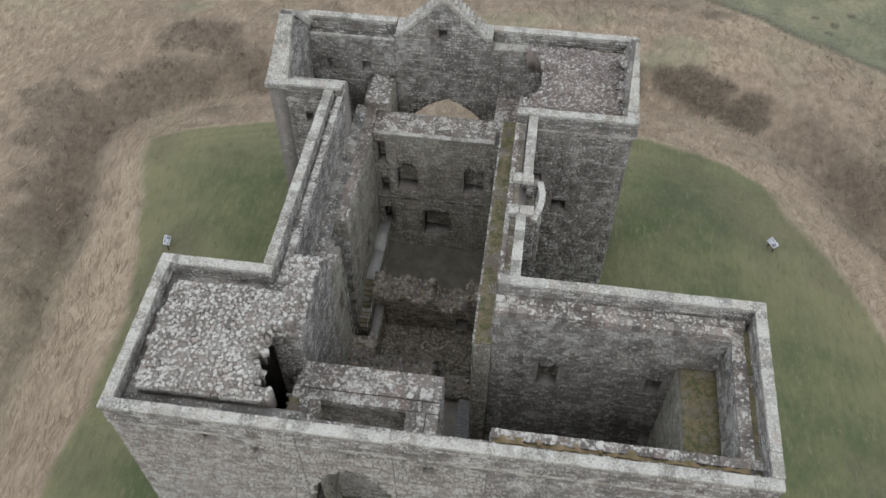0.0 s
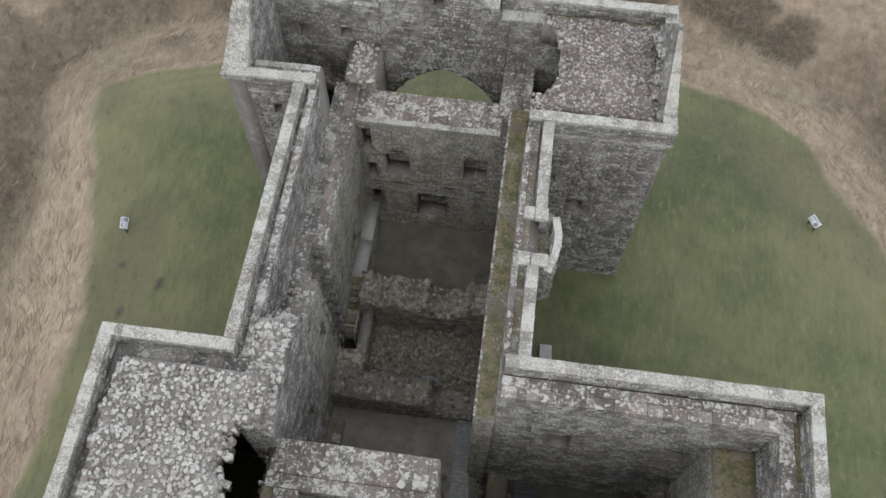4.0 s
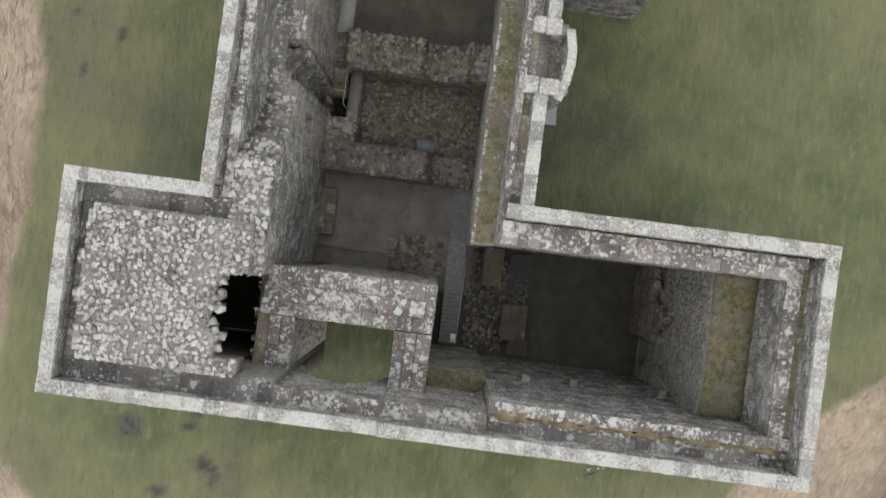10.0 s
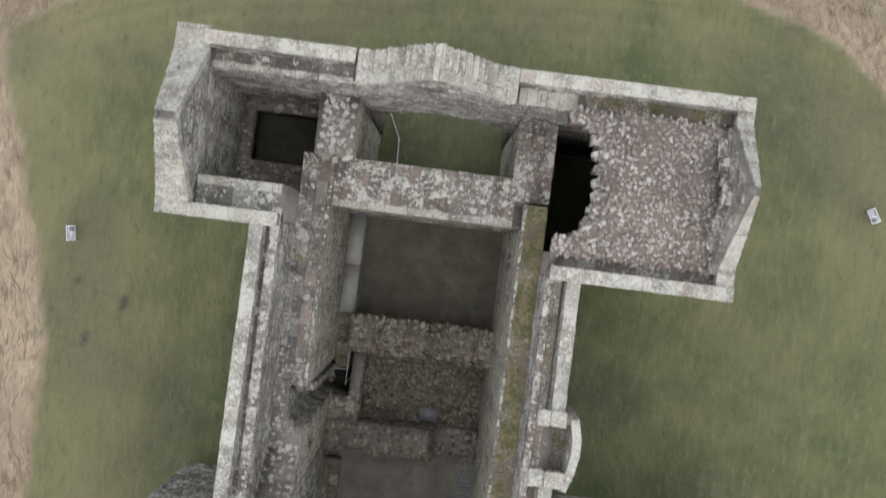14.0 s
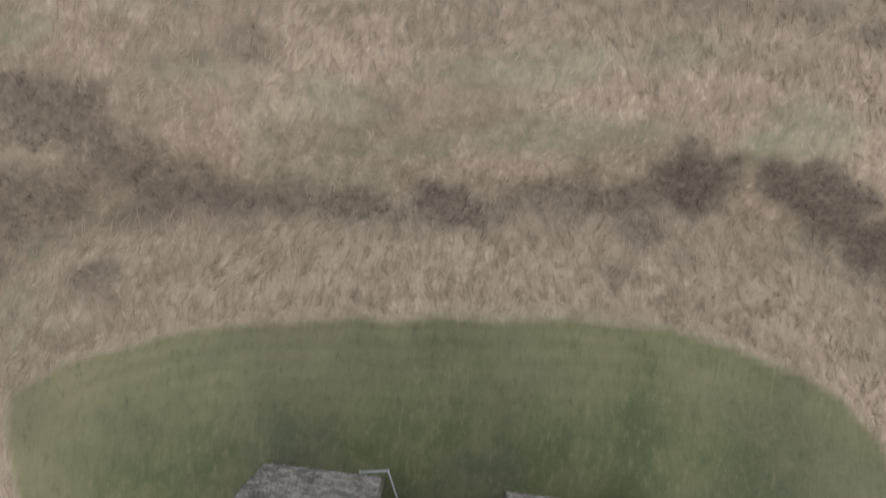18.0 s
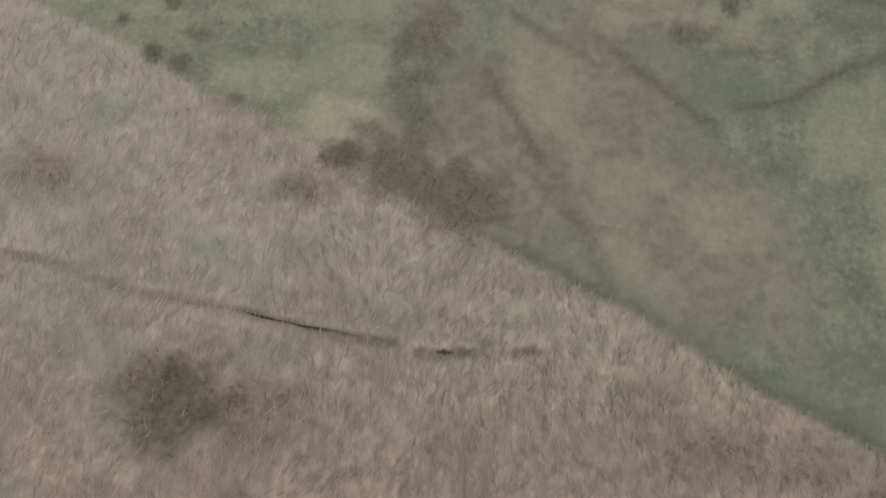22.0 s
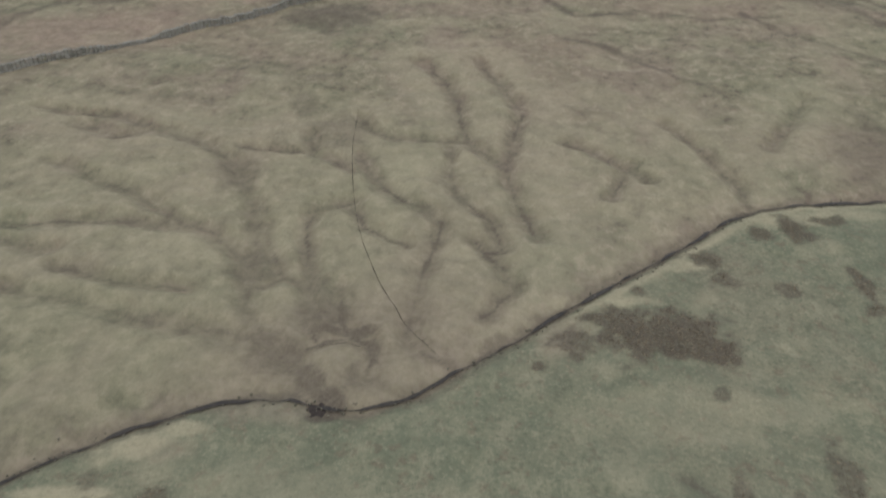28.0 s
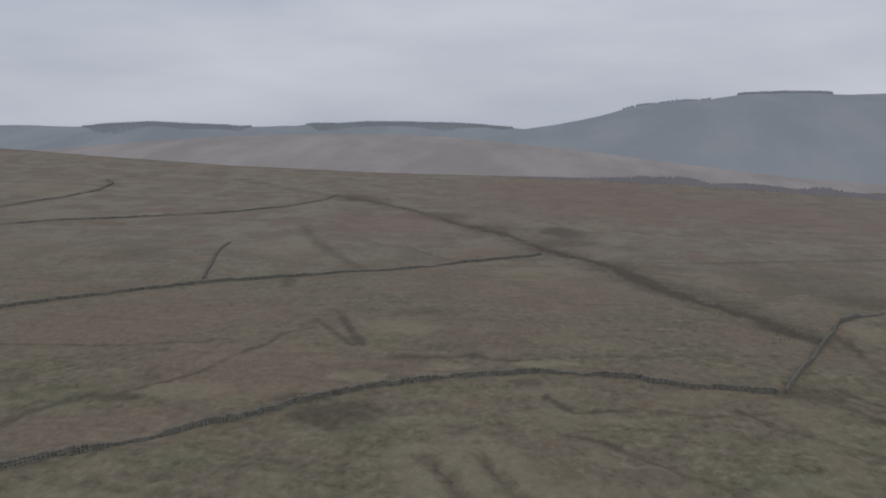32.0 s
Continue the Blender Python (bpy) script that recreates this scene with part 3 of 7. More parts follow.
RUSH_MID = [(-12.0, 119.0, 0.7, 0.7, 4, 0.6), (-10.4, 118.9, 0.5, 0.5, 13, 0.6), (-15.0, 110.2, 1.6, 3.2, 7, 0.55), (-15.2, 106.8, 1.7, 2.0, 10, 0.55), (-18.4,
            101.9, 2.0, 1.4, 7, 0.5), (-19.6, 99.8, 1.8, 1.1, 8, 0.85), (-17.2, 115.6, 1.8, 1.1, 6, 0.45), (-11.3, 98.1, 3.5,
            1.7, 8, 0.45), (-9.6, 107.6, 0.9, 2.0, 3, 0.35), (4.8, 113.0, 2.4, 0.9, 7, 0.55), (9.5, 112.2, 3.0, 0.4, 8, 0.45)]
RUSH_EAST = [(-8.0, 142.8, 0.8, 0.9, 15, 0.9), (4.6, 149.3, 7.3, 4.8, 8, 1.0), (-0.0, 151.7, 3.6, 2.4, 7, 0.9), (9.2, 148.0, 2.9, 2.9, 6, 1.0), (-4.4, 146.8, 2.8,
             2.7, 5, 0.7), (0.0, 147.4, 2.1, 1.4, 4, 0.6), (21.4, 126.6, 2.3, 2.8, 7, 0.95), (14.7, 128.2, 1.1, 1.1, 5, 0.65), (9.8, 127.8, 0.8, 2.5, 0, 0.7),
             (19.1, 131.9, 1.2, 3.2, 7, 0.7), (3.2, 121.2, 1.5, 2.8, 11, 0.6), (5.8, 118.8, 1.2, 1.9, 9, 0.8), (7.7, 116.4, 0.5, 1.6, 6, 0.8), (15.0, 120.8, 1.1,
             1.0, 8, 0.7), (9.8, 141.0, 0.5, 0.7, 0, 0.7), (14.4, 116.2, 0.6, 0.5, 9, 0.6)]
RUSH_UP = [(23.0, 174.6, 2.1, 3.3, 7, 0.9), (19.0, 171.9, 1.4, 1.5, 4, 0.8), (28.2, 176.6, 2.6, 1.2, 9, 0.75), (10.7, 165.5, 2.6, 2.5, 8, 0.8), (13.4, 161.3,
           1.8, 2.1, 0, 0.7), (19.8, 159.7, 1.7, 1.3, 12, 0.7), (28.7, 161.8, 0.9, 3.8, 6, 0.8), (28.4, 157.2, 1.2, 1.8, 5, 0.7), (2.8, 157.2, 1.0, 1.2, 11,
           0.7), (9.8, 140.7, 0.7, 0.7, 9, 0.7)]
# bracken and tan grass, pale turf, wet ground
WEDGE = [(-13.6, 98.2, 7.6, 2.6, -22, 0.66), (-15.6, 104.5, 1.7, 5.0, 12, 0.55), (-14.6, 112.0, 1.8, 2.8, 0, 0.5), (-19.4, 100.3, 2.0, 1.2, -20, 0.8)]
TAN_SLOPE = [(25.8, 65.1, 7.0, 7.0, 20, 0.8), (25.2, 69.2, 6.0, 5.0, 10, 0.7), (-6.0, 79.2, 5.5, 2.4, 8, 0.85), (-8.6, 72.4, 5.0, 1.5, 8, 0.7), (-18.5, 78.0, 5.0, 2.4, -20, 0.7), (-24.0, 78.0, 6.0, 4.0, -20, 0.6), (-26.0, 64.0, 8.0, 3.0, 0, 0.6)]
TAN_FIELD = [(28.5, 60.0, 5.0, 9.0, 25, 0.8), (-42.0, 50.0, 6.0, 14.0, 5, 0.6), (-5.0, 104.0, 9.0, 10.5, -25, 0.75), (5.0, 97.0, 10.0, 6.5, -30, 0.7), (-12.0, 100.0, 8.0, 3.5, -22, 0.9)]
TAN = [(-10.3, 116.0, 8.2, 1.1, 7, 0.8), (-1.8, 117.7, 7.8, 1.8, 7, 0.8), (1.0, 114.3, 5.8, 1.8, 8, 0.9), (-4.9, 108.8, 4.7, 2.9, 8, 0.6), (-2.2, 101.0, 5.8,
       3.0, 7, 0.5), (-14.8, 111.6, 2.6, 4.2, 8, 0.6), (-15.4, 99.2, 7.8, 2.5, 8, 0.6), (10.8, 113.3, 4.3, 1.5, 7, 0.5), (-33.6, 133.4, 4.9, 2.5, 8, 0.55),
       (-40.8, 126.6, 3.1, 1.5, 6, 0.4), (-5.8, 148.2, 3.5, 4.9, -2, 0.7)]
RED_FAR = [(-78.2, 266.6, 30.3, 16.9, 8, 0.9), (-97.1, 229.2, 22.4, 15.3, 8, 0.8), (-49.0, 283.1, 16.7, 10.8, 11, 0.8), (-18.3, 226.6, 12.4, 14.0, 6, 0.5), (-5.9,
           233.0, 9.8, 8.2, 10, 0.5), (-28.0, 205.7, 10.2, 9.1, 7, 0.4), (34.1, 196.6, 9.0, 10.9, 6, 0.45), (-65.2, 187.6, 11.9, 6.1, 9, 0.35), (25.2, 267.5, 20.2,
           12.5, 10, 0.5), (-24.0, 254.2, 12.2, 8.7, 13, 0.5)]
RED_HILL = [(-102.4, 579.3, 53.1, 61.1, 16, 0.7), (-84.6, 282.9, 29.8, 21.5, 8, 0.8), (-15.2, 390.9, 40.6, 53.1, 10, 0.6), (-138.8, 313.1, 37.5, 32.7, 10, 0.75),
            (82.6, 736.4, 163.1, 128.2, 27, 0.8), (0.6, 859.8, 127.1, 96.1, 28, 0.8), (50.7, 328.4, 17.8, 19.2, 7, 0.5), (-30.1, 321.5, 36.1, 23.4, 12, 0.55),
            (-110.4, 329.8, 43.7, 23.0, 7, 0.5), (139.7, 643.6, 72.4, 91.4, 21, 0.6)]
# pale turf and banks, with sunlight painted into the ground colour
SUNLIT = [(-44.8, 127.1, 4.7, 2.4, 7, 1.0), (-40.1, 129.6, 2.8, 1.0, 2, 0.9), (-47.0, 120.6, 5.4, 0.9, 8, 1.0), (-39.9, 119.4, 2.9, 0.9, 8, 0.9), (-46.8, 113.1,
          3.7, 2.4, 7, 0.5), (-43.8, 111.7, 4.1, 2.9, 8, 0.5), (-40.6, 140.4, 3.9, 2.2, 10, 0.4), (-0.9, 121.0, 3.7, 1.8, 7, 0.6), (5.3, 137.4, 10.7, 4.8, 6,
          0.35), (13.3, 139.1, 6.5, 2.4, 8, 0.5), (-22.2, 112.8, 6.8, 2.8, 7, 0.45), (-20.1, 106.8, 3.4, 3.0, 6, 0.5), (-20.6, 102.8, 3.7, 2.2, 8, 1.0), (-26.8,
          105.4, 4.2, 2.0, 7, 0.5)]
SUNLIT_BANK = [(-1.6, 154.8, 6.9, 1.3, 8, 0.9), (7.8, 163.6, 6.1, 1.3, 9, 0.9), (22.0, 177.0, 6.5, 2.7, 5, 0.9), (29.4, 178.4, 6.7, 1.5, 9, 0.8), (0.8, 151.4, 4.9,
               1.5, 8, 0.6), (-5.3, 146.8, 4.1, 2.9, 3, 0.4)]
MOUNDS_WEST = [(-52.8, 157.6, 6.4, 5.9, 9, 0.9), (-36.8, 148.8, 2.3, 3.3, 1, 1.0), (-39.7, 163.4, 2.8, 6.2, 3, 0.8), (-40.3, 138.2, 3.3, 1.9, 9, 0.8), (-28.3, 140.5,
               3.0, 2.3, 6, 0.9), (-54.2, 135.1, 5.1, 4.6, 7, 0.5), (-57.4, 149.4, 5.2, 2.0, 6, 0.6), (-91.1, 196.9, 5.5, 4.3, 7, 0.6), (-64.1, 176.0, 5.4, 3.9, 9,
               0.6), (-55.0, 173.1, 3.8, 5.9, 8, 0.6), (-71.5, 169.3, 5.2, 4.4, 10, 0.5)]
MOUNDS_EAST = [(-27.7, 181.0, 4.6, 6.8, 10, 0.9), (-37.5, 178.4, 2.7, 3.3, -1, 0.9), (-20.2, 185.5, 2.3, 3.8, 1, 0.8), (-18.0, 196.0, 3.1, 3.0, -1, 0.7), (-29.4,
               158.5, 2.0, 7.3, 7, 0.6), (-18.3, 161.7, 2.7, 2.6, 4, 0.8), (-18.0, 153.6, 2.9, 4.4, 12, 0.6), (-27.8, 168.4, 3.2, 2.5, 5, 0.7), (-7.4, 182.9, 5.5,
               11.0, 2, 0.6), (7.6, 177.9, 5.4, 4.3, 12, 0.5), (-52.0, 194.8, 5.2, 8.2, 9, 0.5), (4.2, 170.4, 3.0, 2.6, 16, 0.5), (-34.8, 163.9, 2.8, 5.6, 9, 0.5)]
PALE_HILL = [(-15.8, 423.8, 20.5, 21.7, 7, 0.6), (-136.1, 467.9, 18.2, 35.0, 17, 0.45), (60.8, 419.2, 20.6, 16.4, 14, 0.4), (-51.8, 321.5, 11.8, 11.5, 17, 0.6),
             (83.0, 339.6, 6.7, 13.8, 9, 0.6), (-36.8, 283.8, 8.4, 3.7, 5, 0.9), (-54.2, 272.0, 8.1, 4.7, 10, 0.8), (-11.7, 290.1, 10.0, 3.1, 3, 0.8), (-376.4,
             670.7, 37.8, 43.4, 29, 0.4), (16.6, 577.4, 13.3, 21.4, 14, 0.5), (-91.1, 256.2, 11.5, 6.0, 7, 0.6)]
WETTER = [(8.0, 108.6, 7.2, 2.5, 7, 0.8), (3.4, 108.0, 4.2, 3.0, 7, 0.6), (-11.1, 106.2, 1.7, 3.9, 8, 0.5), (-37.2, 101.2, 1.7, 1.9, 9, 0.6), (-33.6, 83.5, 2.9,
          2.2, 7, 0.7), (-14.1, 88.6, 2.3, 1.2, 8, 0.4), (-5.9, 89.8, 2.2, 1.1, 8, 0.4), (-24.2, 96.5, 2.8, 1.0, 7, 0.4), (-38.8, 86.2, 2.4, 1.6, 6, 0.4)]
GREENS = [(-27.0, 91.6, 5.0, 1.6, -20, 0.5), (-35.0, 84.0, 3.2, 2.6, 10, 0.5), (-31.0, 79.5, 1.6, 2.6, 30, 0.4), (-22.0, 84.6, 3.4, 1.2, 0, 0.4), (-14.0, 81.5, 4.0, 1.6, 10, 0.25), (-3.0, 71.5, 7.0, 1.3, 8, 0.4), (-16.0, 72.0, 4.0, 1.2, -10, 0.35), (-38.0, 74.0, 3.0, 2.0, 0, 0.5), (6.0, 78.0, 4.0, 1.4, 12, 0.3), (12.5, 72.6, 2.6, 1.2, 5, 0.5), (-34.3, 55.7, 2.6, 3.3, 8, 0.6), (-31.0, 55.4, 2.6, 0.7, 8, 0.4), (20.4, 60.7, 1.9, 1.8, 6, 0.8), (-34.7, 60.0, 1.7, 1.6, 7, 0.4), (-5.4, 74.9, 5.8,
          0.9, 7, 0.35), (-2.0, 76.5, 4.4, 1.1, 8, 0.35), (-25.1, 72.7, 3.2, 1.1, 7, 0.35), (15.0, 74.0, 3.2, 1.8, 5, 0.4), (-12.1, 69.6, 5.9, 0.8, 8, 0.3),
          (18.0, 64.5, 1.8, 0.8, 8, 0.3)]
SCORCH = [(-26.1, 33.4, 0.3), (-25.8, 33.0, 0.22), (-24.0, 35.8, 0.38), (-20.4, 12.4, 0.9), (-17.0, 12.8, 0.5), (-16.6, 13.5, 0.4), (-15.9, 10.7, 0.55), (-15.2, 10.0, 0.5), (-18.4, 8.7, 0.6), (-27.0, 36.8, 0.25), (29, 82, 0.4), (31, 81, 0.35), (30.2, 79.5, 0.3), (33, 83, 0.4), (32, 78, 0.3)]
BURN_X, BURN_Y = [p[0] for p in BURN], [p[1] for p in BURN]
EDGE_X, EDGE_Y = [p[0] for p in FIELD_EDGE], [p[1] for p in FIELD_EDGE]


def net_off(x, y):
    """Metres from the nearest hollow of the moor, with its wandering."""
    x, y = np.asarray(x, float), np.asarray(y, float)
    out = np.full(x.shape, 60.0)
    k = (y > 120) & (y < 300) & (x > -140) & (x < 120)
    if k.any():
        u, v = x[k], y[k]
        a, b = u + 1.1 * (fbm(u, v, 5, 63, 3) - 0.5), v + 1.1 * (fbm(u, v, 5, 67, 3) - 0.5)
        best = np.full(u.shape, 60.0)
        for pts, w in RUNNELS_NEAR:
            best = np.minimum(best, line_off(a, b, pts) / (0.5 + 0.5 * w))
        out[k] = best
    return out


def height(x, y):
    x, y = np.asarray(x, float), np.asarray(y, float)
    d = off_lawn(x, y)
    z = -0.022 * (x + 3.5) * (d < 40) * smooth(d, 40, 0)
    z = z + np.interp(d, [0, 3, 6, 9.5, 13, 17, 26, 60], [0, -1.0, -3.0, -5.4, -3.0, -2.2, -3.0, -3.4])
    z = z - 1.5 * smooth(y, 49.5, 58) * smooth(d, 9, 1)
    rough = smooth(d, 0.5, 4)
    z = z + rough * (0.9 * (fbm(x, y, 9, 3) - 0.5) + 0.35 * (vnoise(x, y, 1.6, 5) - 0.5))
    s, q = ahead(x, y)
    crest = np.interp(q, [-900, -471, -412, -353, -294, -235, -177, -118, -59, 28, 116, 233, 350, 448, 1200], [80, 52.4, 48.1, 44.4, 40.7, 37, 34.5, 31.9, 30, 28.2, 25.8, 20.8, 12.8, 6.5, -2])
    climb = np.clip((s - 90) / 810, 0, 1)
    up = crest * climb**1.25
    beyond = smooth(s, 900, 1400)
    z = z + np.where(s > 90, up * (1 - beyond) - 35 * beyond, 0)
    z = z + smooth(s, 60, 200) * (1 - beyond) * 2.2 * (fbm(x, y, 45, 8) - 0.5)
    m = net_off(x, y)
    z = z + 0.75 * smooth(m, 0.3, 3.0) * smooth(m, 40, 20) * smooth(y - np.interp(x, BURN_X, BURN_Y), 1, 9)
    z = z - 0.5 * smooth(line_off(x, y, BURN), 1.8, 0.3) * (y > 110)
    inside = ((x > -12.2) & (x < -1.2) & (y > 23) & (y < 43.5)) | ((x > -2.9) & (x < 10.5) & (y > 18.9) & (y < 26))
    return np.where(inside, -0.7, z)


def axis_steps(lo, a, b, hi, step, grow, back=3):
    up, v, s = [], b, step
    while v < hi:
        s *= 1 + grow
        v += s
        up.append(v)
    down, v, s = [], a, step
    while v > lo:
        s *= 1 + back * grow
        v -= s
        down.append(v)
    return np.array(down[::-1] + list(np.arange(a, b + step / 2, step)) + up)


def grid_mesh(name, xs, ys, zfun):
    X, Y = np.meshgrid(xs, ys)
    V = np.stack([X, Y, zfun(X, Y)], -1).reshape(-1, 3)
    nx, ny = len(xs), len(ys)
    i = (np.arange(ny - 1)[:, None] * nx + np.arange(nx - 1)[None, :]).ravel()
    F = np.stack([i, i + 1, i + nx + 1, i + nx], -1)
    return quick_mesh(name, V, F), X.ravel(), Y.ravel()


def quick_mesh(name, V, F, smooth_faces=False):
    """A mesh of quads (or triangles) from arrays."""
    V, F = np.asarray(V, np.float32), np.asarray(F, np.int32)
    k = F.shape[1]
    me = bpy.data.meshes.new(name)
    me.vertices.add(len(V))
    me.vertices.foreach_set("co", V.ravel())
    me.loops.add(F.size)
    me.loops.foreach_set("vertex_index", F.ravel())
    me.polygons.add(len(F))
    me.polygons.foreach_set("loop_start", np.arange(0, F.size, k, dtype=np.int32))
    me.polygons.foreach_set("loop_total", np.full(len(F), k, np.int32))
    if smooth_faces:
        me.polygons.foreach_set("use_smooth", np.ones(len(F), bool))
    me.update(calc_edges=True)
    return me


def paint(layer, x, y, patches, rag, soft=0.45, big=1.0):
    """Lay ragged patches on one share of the ground."""
    for cx, cy, rx, ry, turn, share in patches:
        far = 1.7 * big * max(rx, ry)
        k = np.nonzero((np.abs(x - cx) < far) & (np.abs(y - cy) < far))[0]
        if len(k):
            c, s = math.cos(radians(turn)), math.sin(radians(turn))
            u, v = ((x[k] - cx) * c + (y[k] - cy) * s) / (rx * big), (-(x[k] - cx) * s + (y[k] - cy) * c) / (ry * big)
            layer[k] = np.maximum(layer[k], share * smooth(np.hypot(u, v) + rag[k], 1.2, 1.2 - soft))


def zones(x, y):
    """Shares of the ground: lawn, straw, dark scrub, wet green; and reddish brown, pale turf, field, moor; and the thickets alone."""
    d = off_lawn(x, y)
    wob, wob2, wob3 = fbm(x, y, 3, 11) - 0.5, fbm(x, y, 1.7, 12, 3) - 0.5, fbm(x, y, 12, 13) - 0.5
    lawn = smooth(d + 0.45 * wob + 0.4 * wob2, 0.3, -0.3)
    s, q = ahead(x, y)
    edge = y - np.interp(x, EDGE_X, EDGE_Y)
    field = smooth(edge + 0.7 * wob2, -0.3, 0.4)
    beyond = smooth(y - np.interp(x, BURN_X, BURN_Y) + 1.0 * wob, -0.6, 0.6)
    far = smooth(s, 150, 330)
    straw = 0.55 + 0.7 * (fbm(x, y, 11, 21) - 0.5) + 0.3 * wob2
    bank_d = smooth(d, 9, 6) * smooth(d, 0.2, 1.5)
    dark = smooth(fbm(x, y, 6, 25), 0.5, 0.72) * 0.28 * (1 - field) * (1 - 0.6 * bank_d)
    ring = smooth(np.abs(d - 9.5 - 3 * (fbm(x, y, 12, 31) - 0.5)), 3.0, 0.5) * smooth(fbm(x, y, 9, 33), 0.3, 0.5)
    dark = np.maximum(dark, 0.55 * ring * (1 - field) * smooth(y, 60, 54))
    wet = smooth(fbm(x, y, 9, 37), 0.52, 0.68) * 0.4 * (1 - 0.6 * bank_d)
    red = smooth(fbm(x, y, 16, 51), 0.48, 0.66) * (0.3 + 0.25 * far) * (1 - 0.7 * field * (1 - beyond))
    pale = 0.4 * smooth(fbm(x, y, 8, 53), 0.52, 0.7) * np.maximum(field, beyond)
    near = 0.9 * wob + 0.8 * wob2
    for patches, soft in ((SCRUB_BANK, 0.85), (RING, 0.8), (RING_LOW, 0.9), (THICKET, 1.0)):
        paint(dark, x, y, patches, near, soft, 1.4)
    rush = 0.7 * wob + 1.5 * wob2
    for patches in (WEDGE, RUSH_WEST, RUSH_MID, RUSH_EAST, RUSH_UP):
        paint(dark, x, y, patches, rush, 0.55)
    for pts, w, share in ((RING_LINE, 2.3, 0.72), (RING_EAST, 2.0, 1.0)):
        dark = np.maximum(dark, share * smooth(line_off(x, y, pts) + 2.2 * wob + 1.2 * wob2, w, 0.2) * (0.75 + 0.25 * smooth(wob3, -0.15, 0.1)))
    thick = np.where(dark > 0.4, dark, 0)
    paint(dark, x, y, [(-27.7, 134.6, 2.1, 2.3, 6, 1.0), (-28.6, 133.2, 1.1, 1.5, 20, 1.0), (-30.4, 138.2, 1.6, 3.0, 35, 0.75), (-33.6, 141.0, 2.2, 2.6, 30, 0.6), (-31.6, 146.6, 2.4, 3.0, 10, 0.6), (-28.8, 145.6, 4.4, 0.9, 5, 0.85), (-25.0, 143.4, 0.8, 2.0, 10, 0.75), (-26.2, 138.4, 0.7, 2.6, -8, 0.6)], 0.8 * wob2, 0.6)
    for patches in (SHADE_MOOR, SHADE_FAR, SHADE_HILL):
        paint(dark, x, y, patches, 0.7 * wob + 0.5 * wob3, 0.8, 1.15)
    for cx, cy, r in SCORCH:
        paint(dark, x, y, [(cx, cy, r, 0.8 * r, 40 * cx, 0.98)], 1.1 * wob2, 0.5)
    paint(red, x, y, [(*p[:5], 0.6) for p in THICKET], 0.8 * wob, 0.9, 1.9)
    for patches in (TAN_SLOPE, TAN_FIELD, TAN, RED_FAR, RED_HILL):
        paint(red, x, y, patches, 0.8 * wob + 0.6 * wob3, 0.8, 1.15)
    pale = pale * (1 - 0.55 * far)
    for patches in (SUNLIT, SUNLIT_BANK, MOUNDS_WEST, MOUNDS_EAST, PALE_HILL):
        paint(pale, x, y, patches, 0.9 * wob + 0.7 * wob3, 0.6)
    for patches in (WETTER, GREENS):
        paint(wet, x, y, [(*p[:5], min(1.0, 1.7 * p[5])) for p in patches], 0.8 * wob + 0.5 * wob2, 0.9, 1.25)
    wet = np.maximum(wet, 0.75 * beyond * smooth(s + 60 * wob3, 130, 60) * smooth(x + 40 * wob3, 5, -35))
    # hollows of the moor, dark at the bottom, with the mounds pale between them
    m = net_off(x, y)
    worn = 0.55 + 0.45 * smooth(fbm(x, y, 12, 69), 0.35, 0.6)
    dark = np.maximum(dark, np.maximum(0.95 * smooth(m + 0.9 * wob2, 0.55, 0.1) * (0.55 + 0.45 * smooth(fbm(x, y, 3.5, 71), 0.35, 0.6)), 0.33 * smooth(m + 1.6 * wob + 0.8 * wob2, 1.9, 0.2)) * worn)
    pale = np.maximum(pale, 0.5 * smooth(m + 1.6 * wob, 1.2, 2.6) * smooth(m, 11, 5) * beyond)
    red = np.maximum(red, 0.35 * smooth(m + 1.4 * wob, 2.4, 0.6) * beyond * smooth(wob3, -0.1, 0.1))
    for pts, w in RUNNELS_FAR + RUNNELS_SIDE:
        dark = np.maximum(dark, 0.8 * smooth(line_off(x, y, pts) + w * 2.0 * wob, 1.8 * w, 0.3 * w) * (0.5 + 0.5 * smooth(wob3, -0.15, 0.05)))
    lean = x + 0.75 * (y - 150)
    gully = smooth(np.abs(fbm(lean * 0.45, y * 1.5, 26, 99, 4) - 0.5), 0.05, 0.0) * smooth(s, 110, 150)
    dark = np.maximum(dark, 0.3 * gully * smooth(fbm(x, y, 40, 103), 0.4, 0.6))
    for pts, w in TRACKS:
        off = line_off(x + 0.4 * wob2, y + 0.4 * wob, pts)
        dark = np.maximum(dark, np.maximum(0.78 * smooth(off, 1.0 * w, 0.3 * w) * (0.65 + 0.35 * smooth(fbm(x, y, 4, 151), 0.3, 0.6)), 0.3 * smooth(off + wob, 2.6 * w, 0.5 * w)))
        wet = np.maximum(wet, 0.4 * smooth(off + wob, 4 * w, w))
    hedge = line_off(x, y, HEDGE) + 5 * wob + 8 * (fbm(x, y, 24, 113) - 0.5)
    dark = np.maximum(dark, np.maximum(0.95 * smooth(hedge, 5.5, 1.5), 0.5 * smooth(hedge, 15, 3) * smooth(fbm(x, y, 20, 117), 0.35, 0.6)))
    for pts in HILL_LINES:
        dark = np.maximum(dark, 0.5 * smooth(line_off(x, y, pts) + 4 * wob, 4.5, 1.0))
    south = np.interp(x, BURN_X, BURN_Y) - y
    bank = line_off(x, y, BURN)
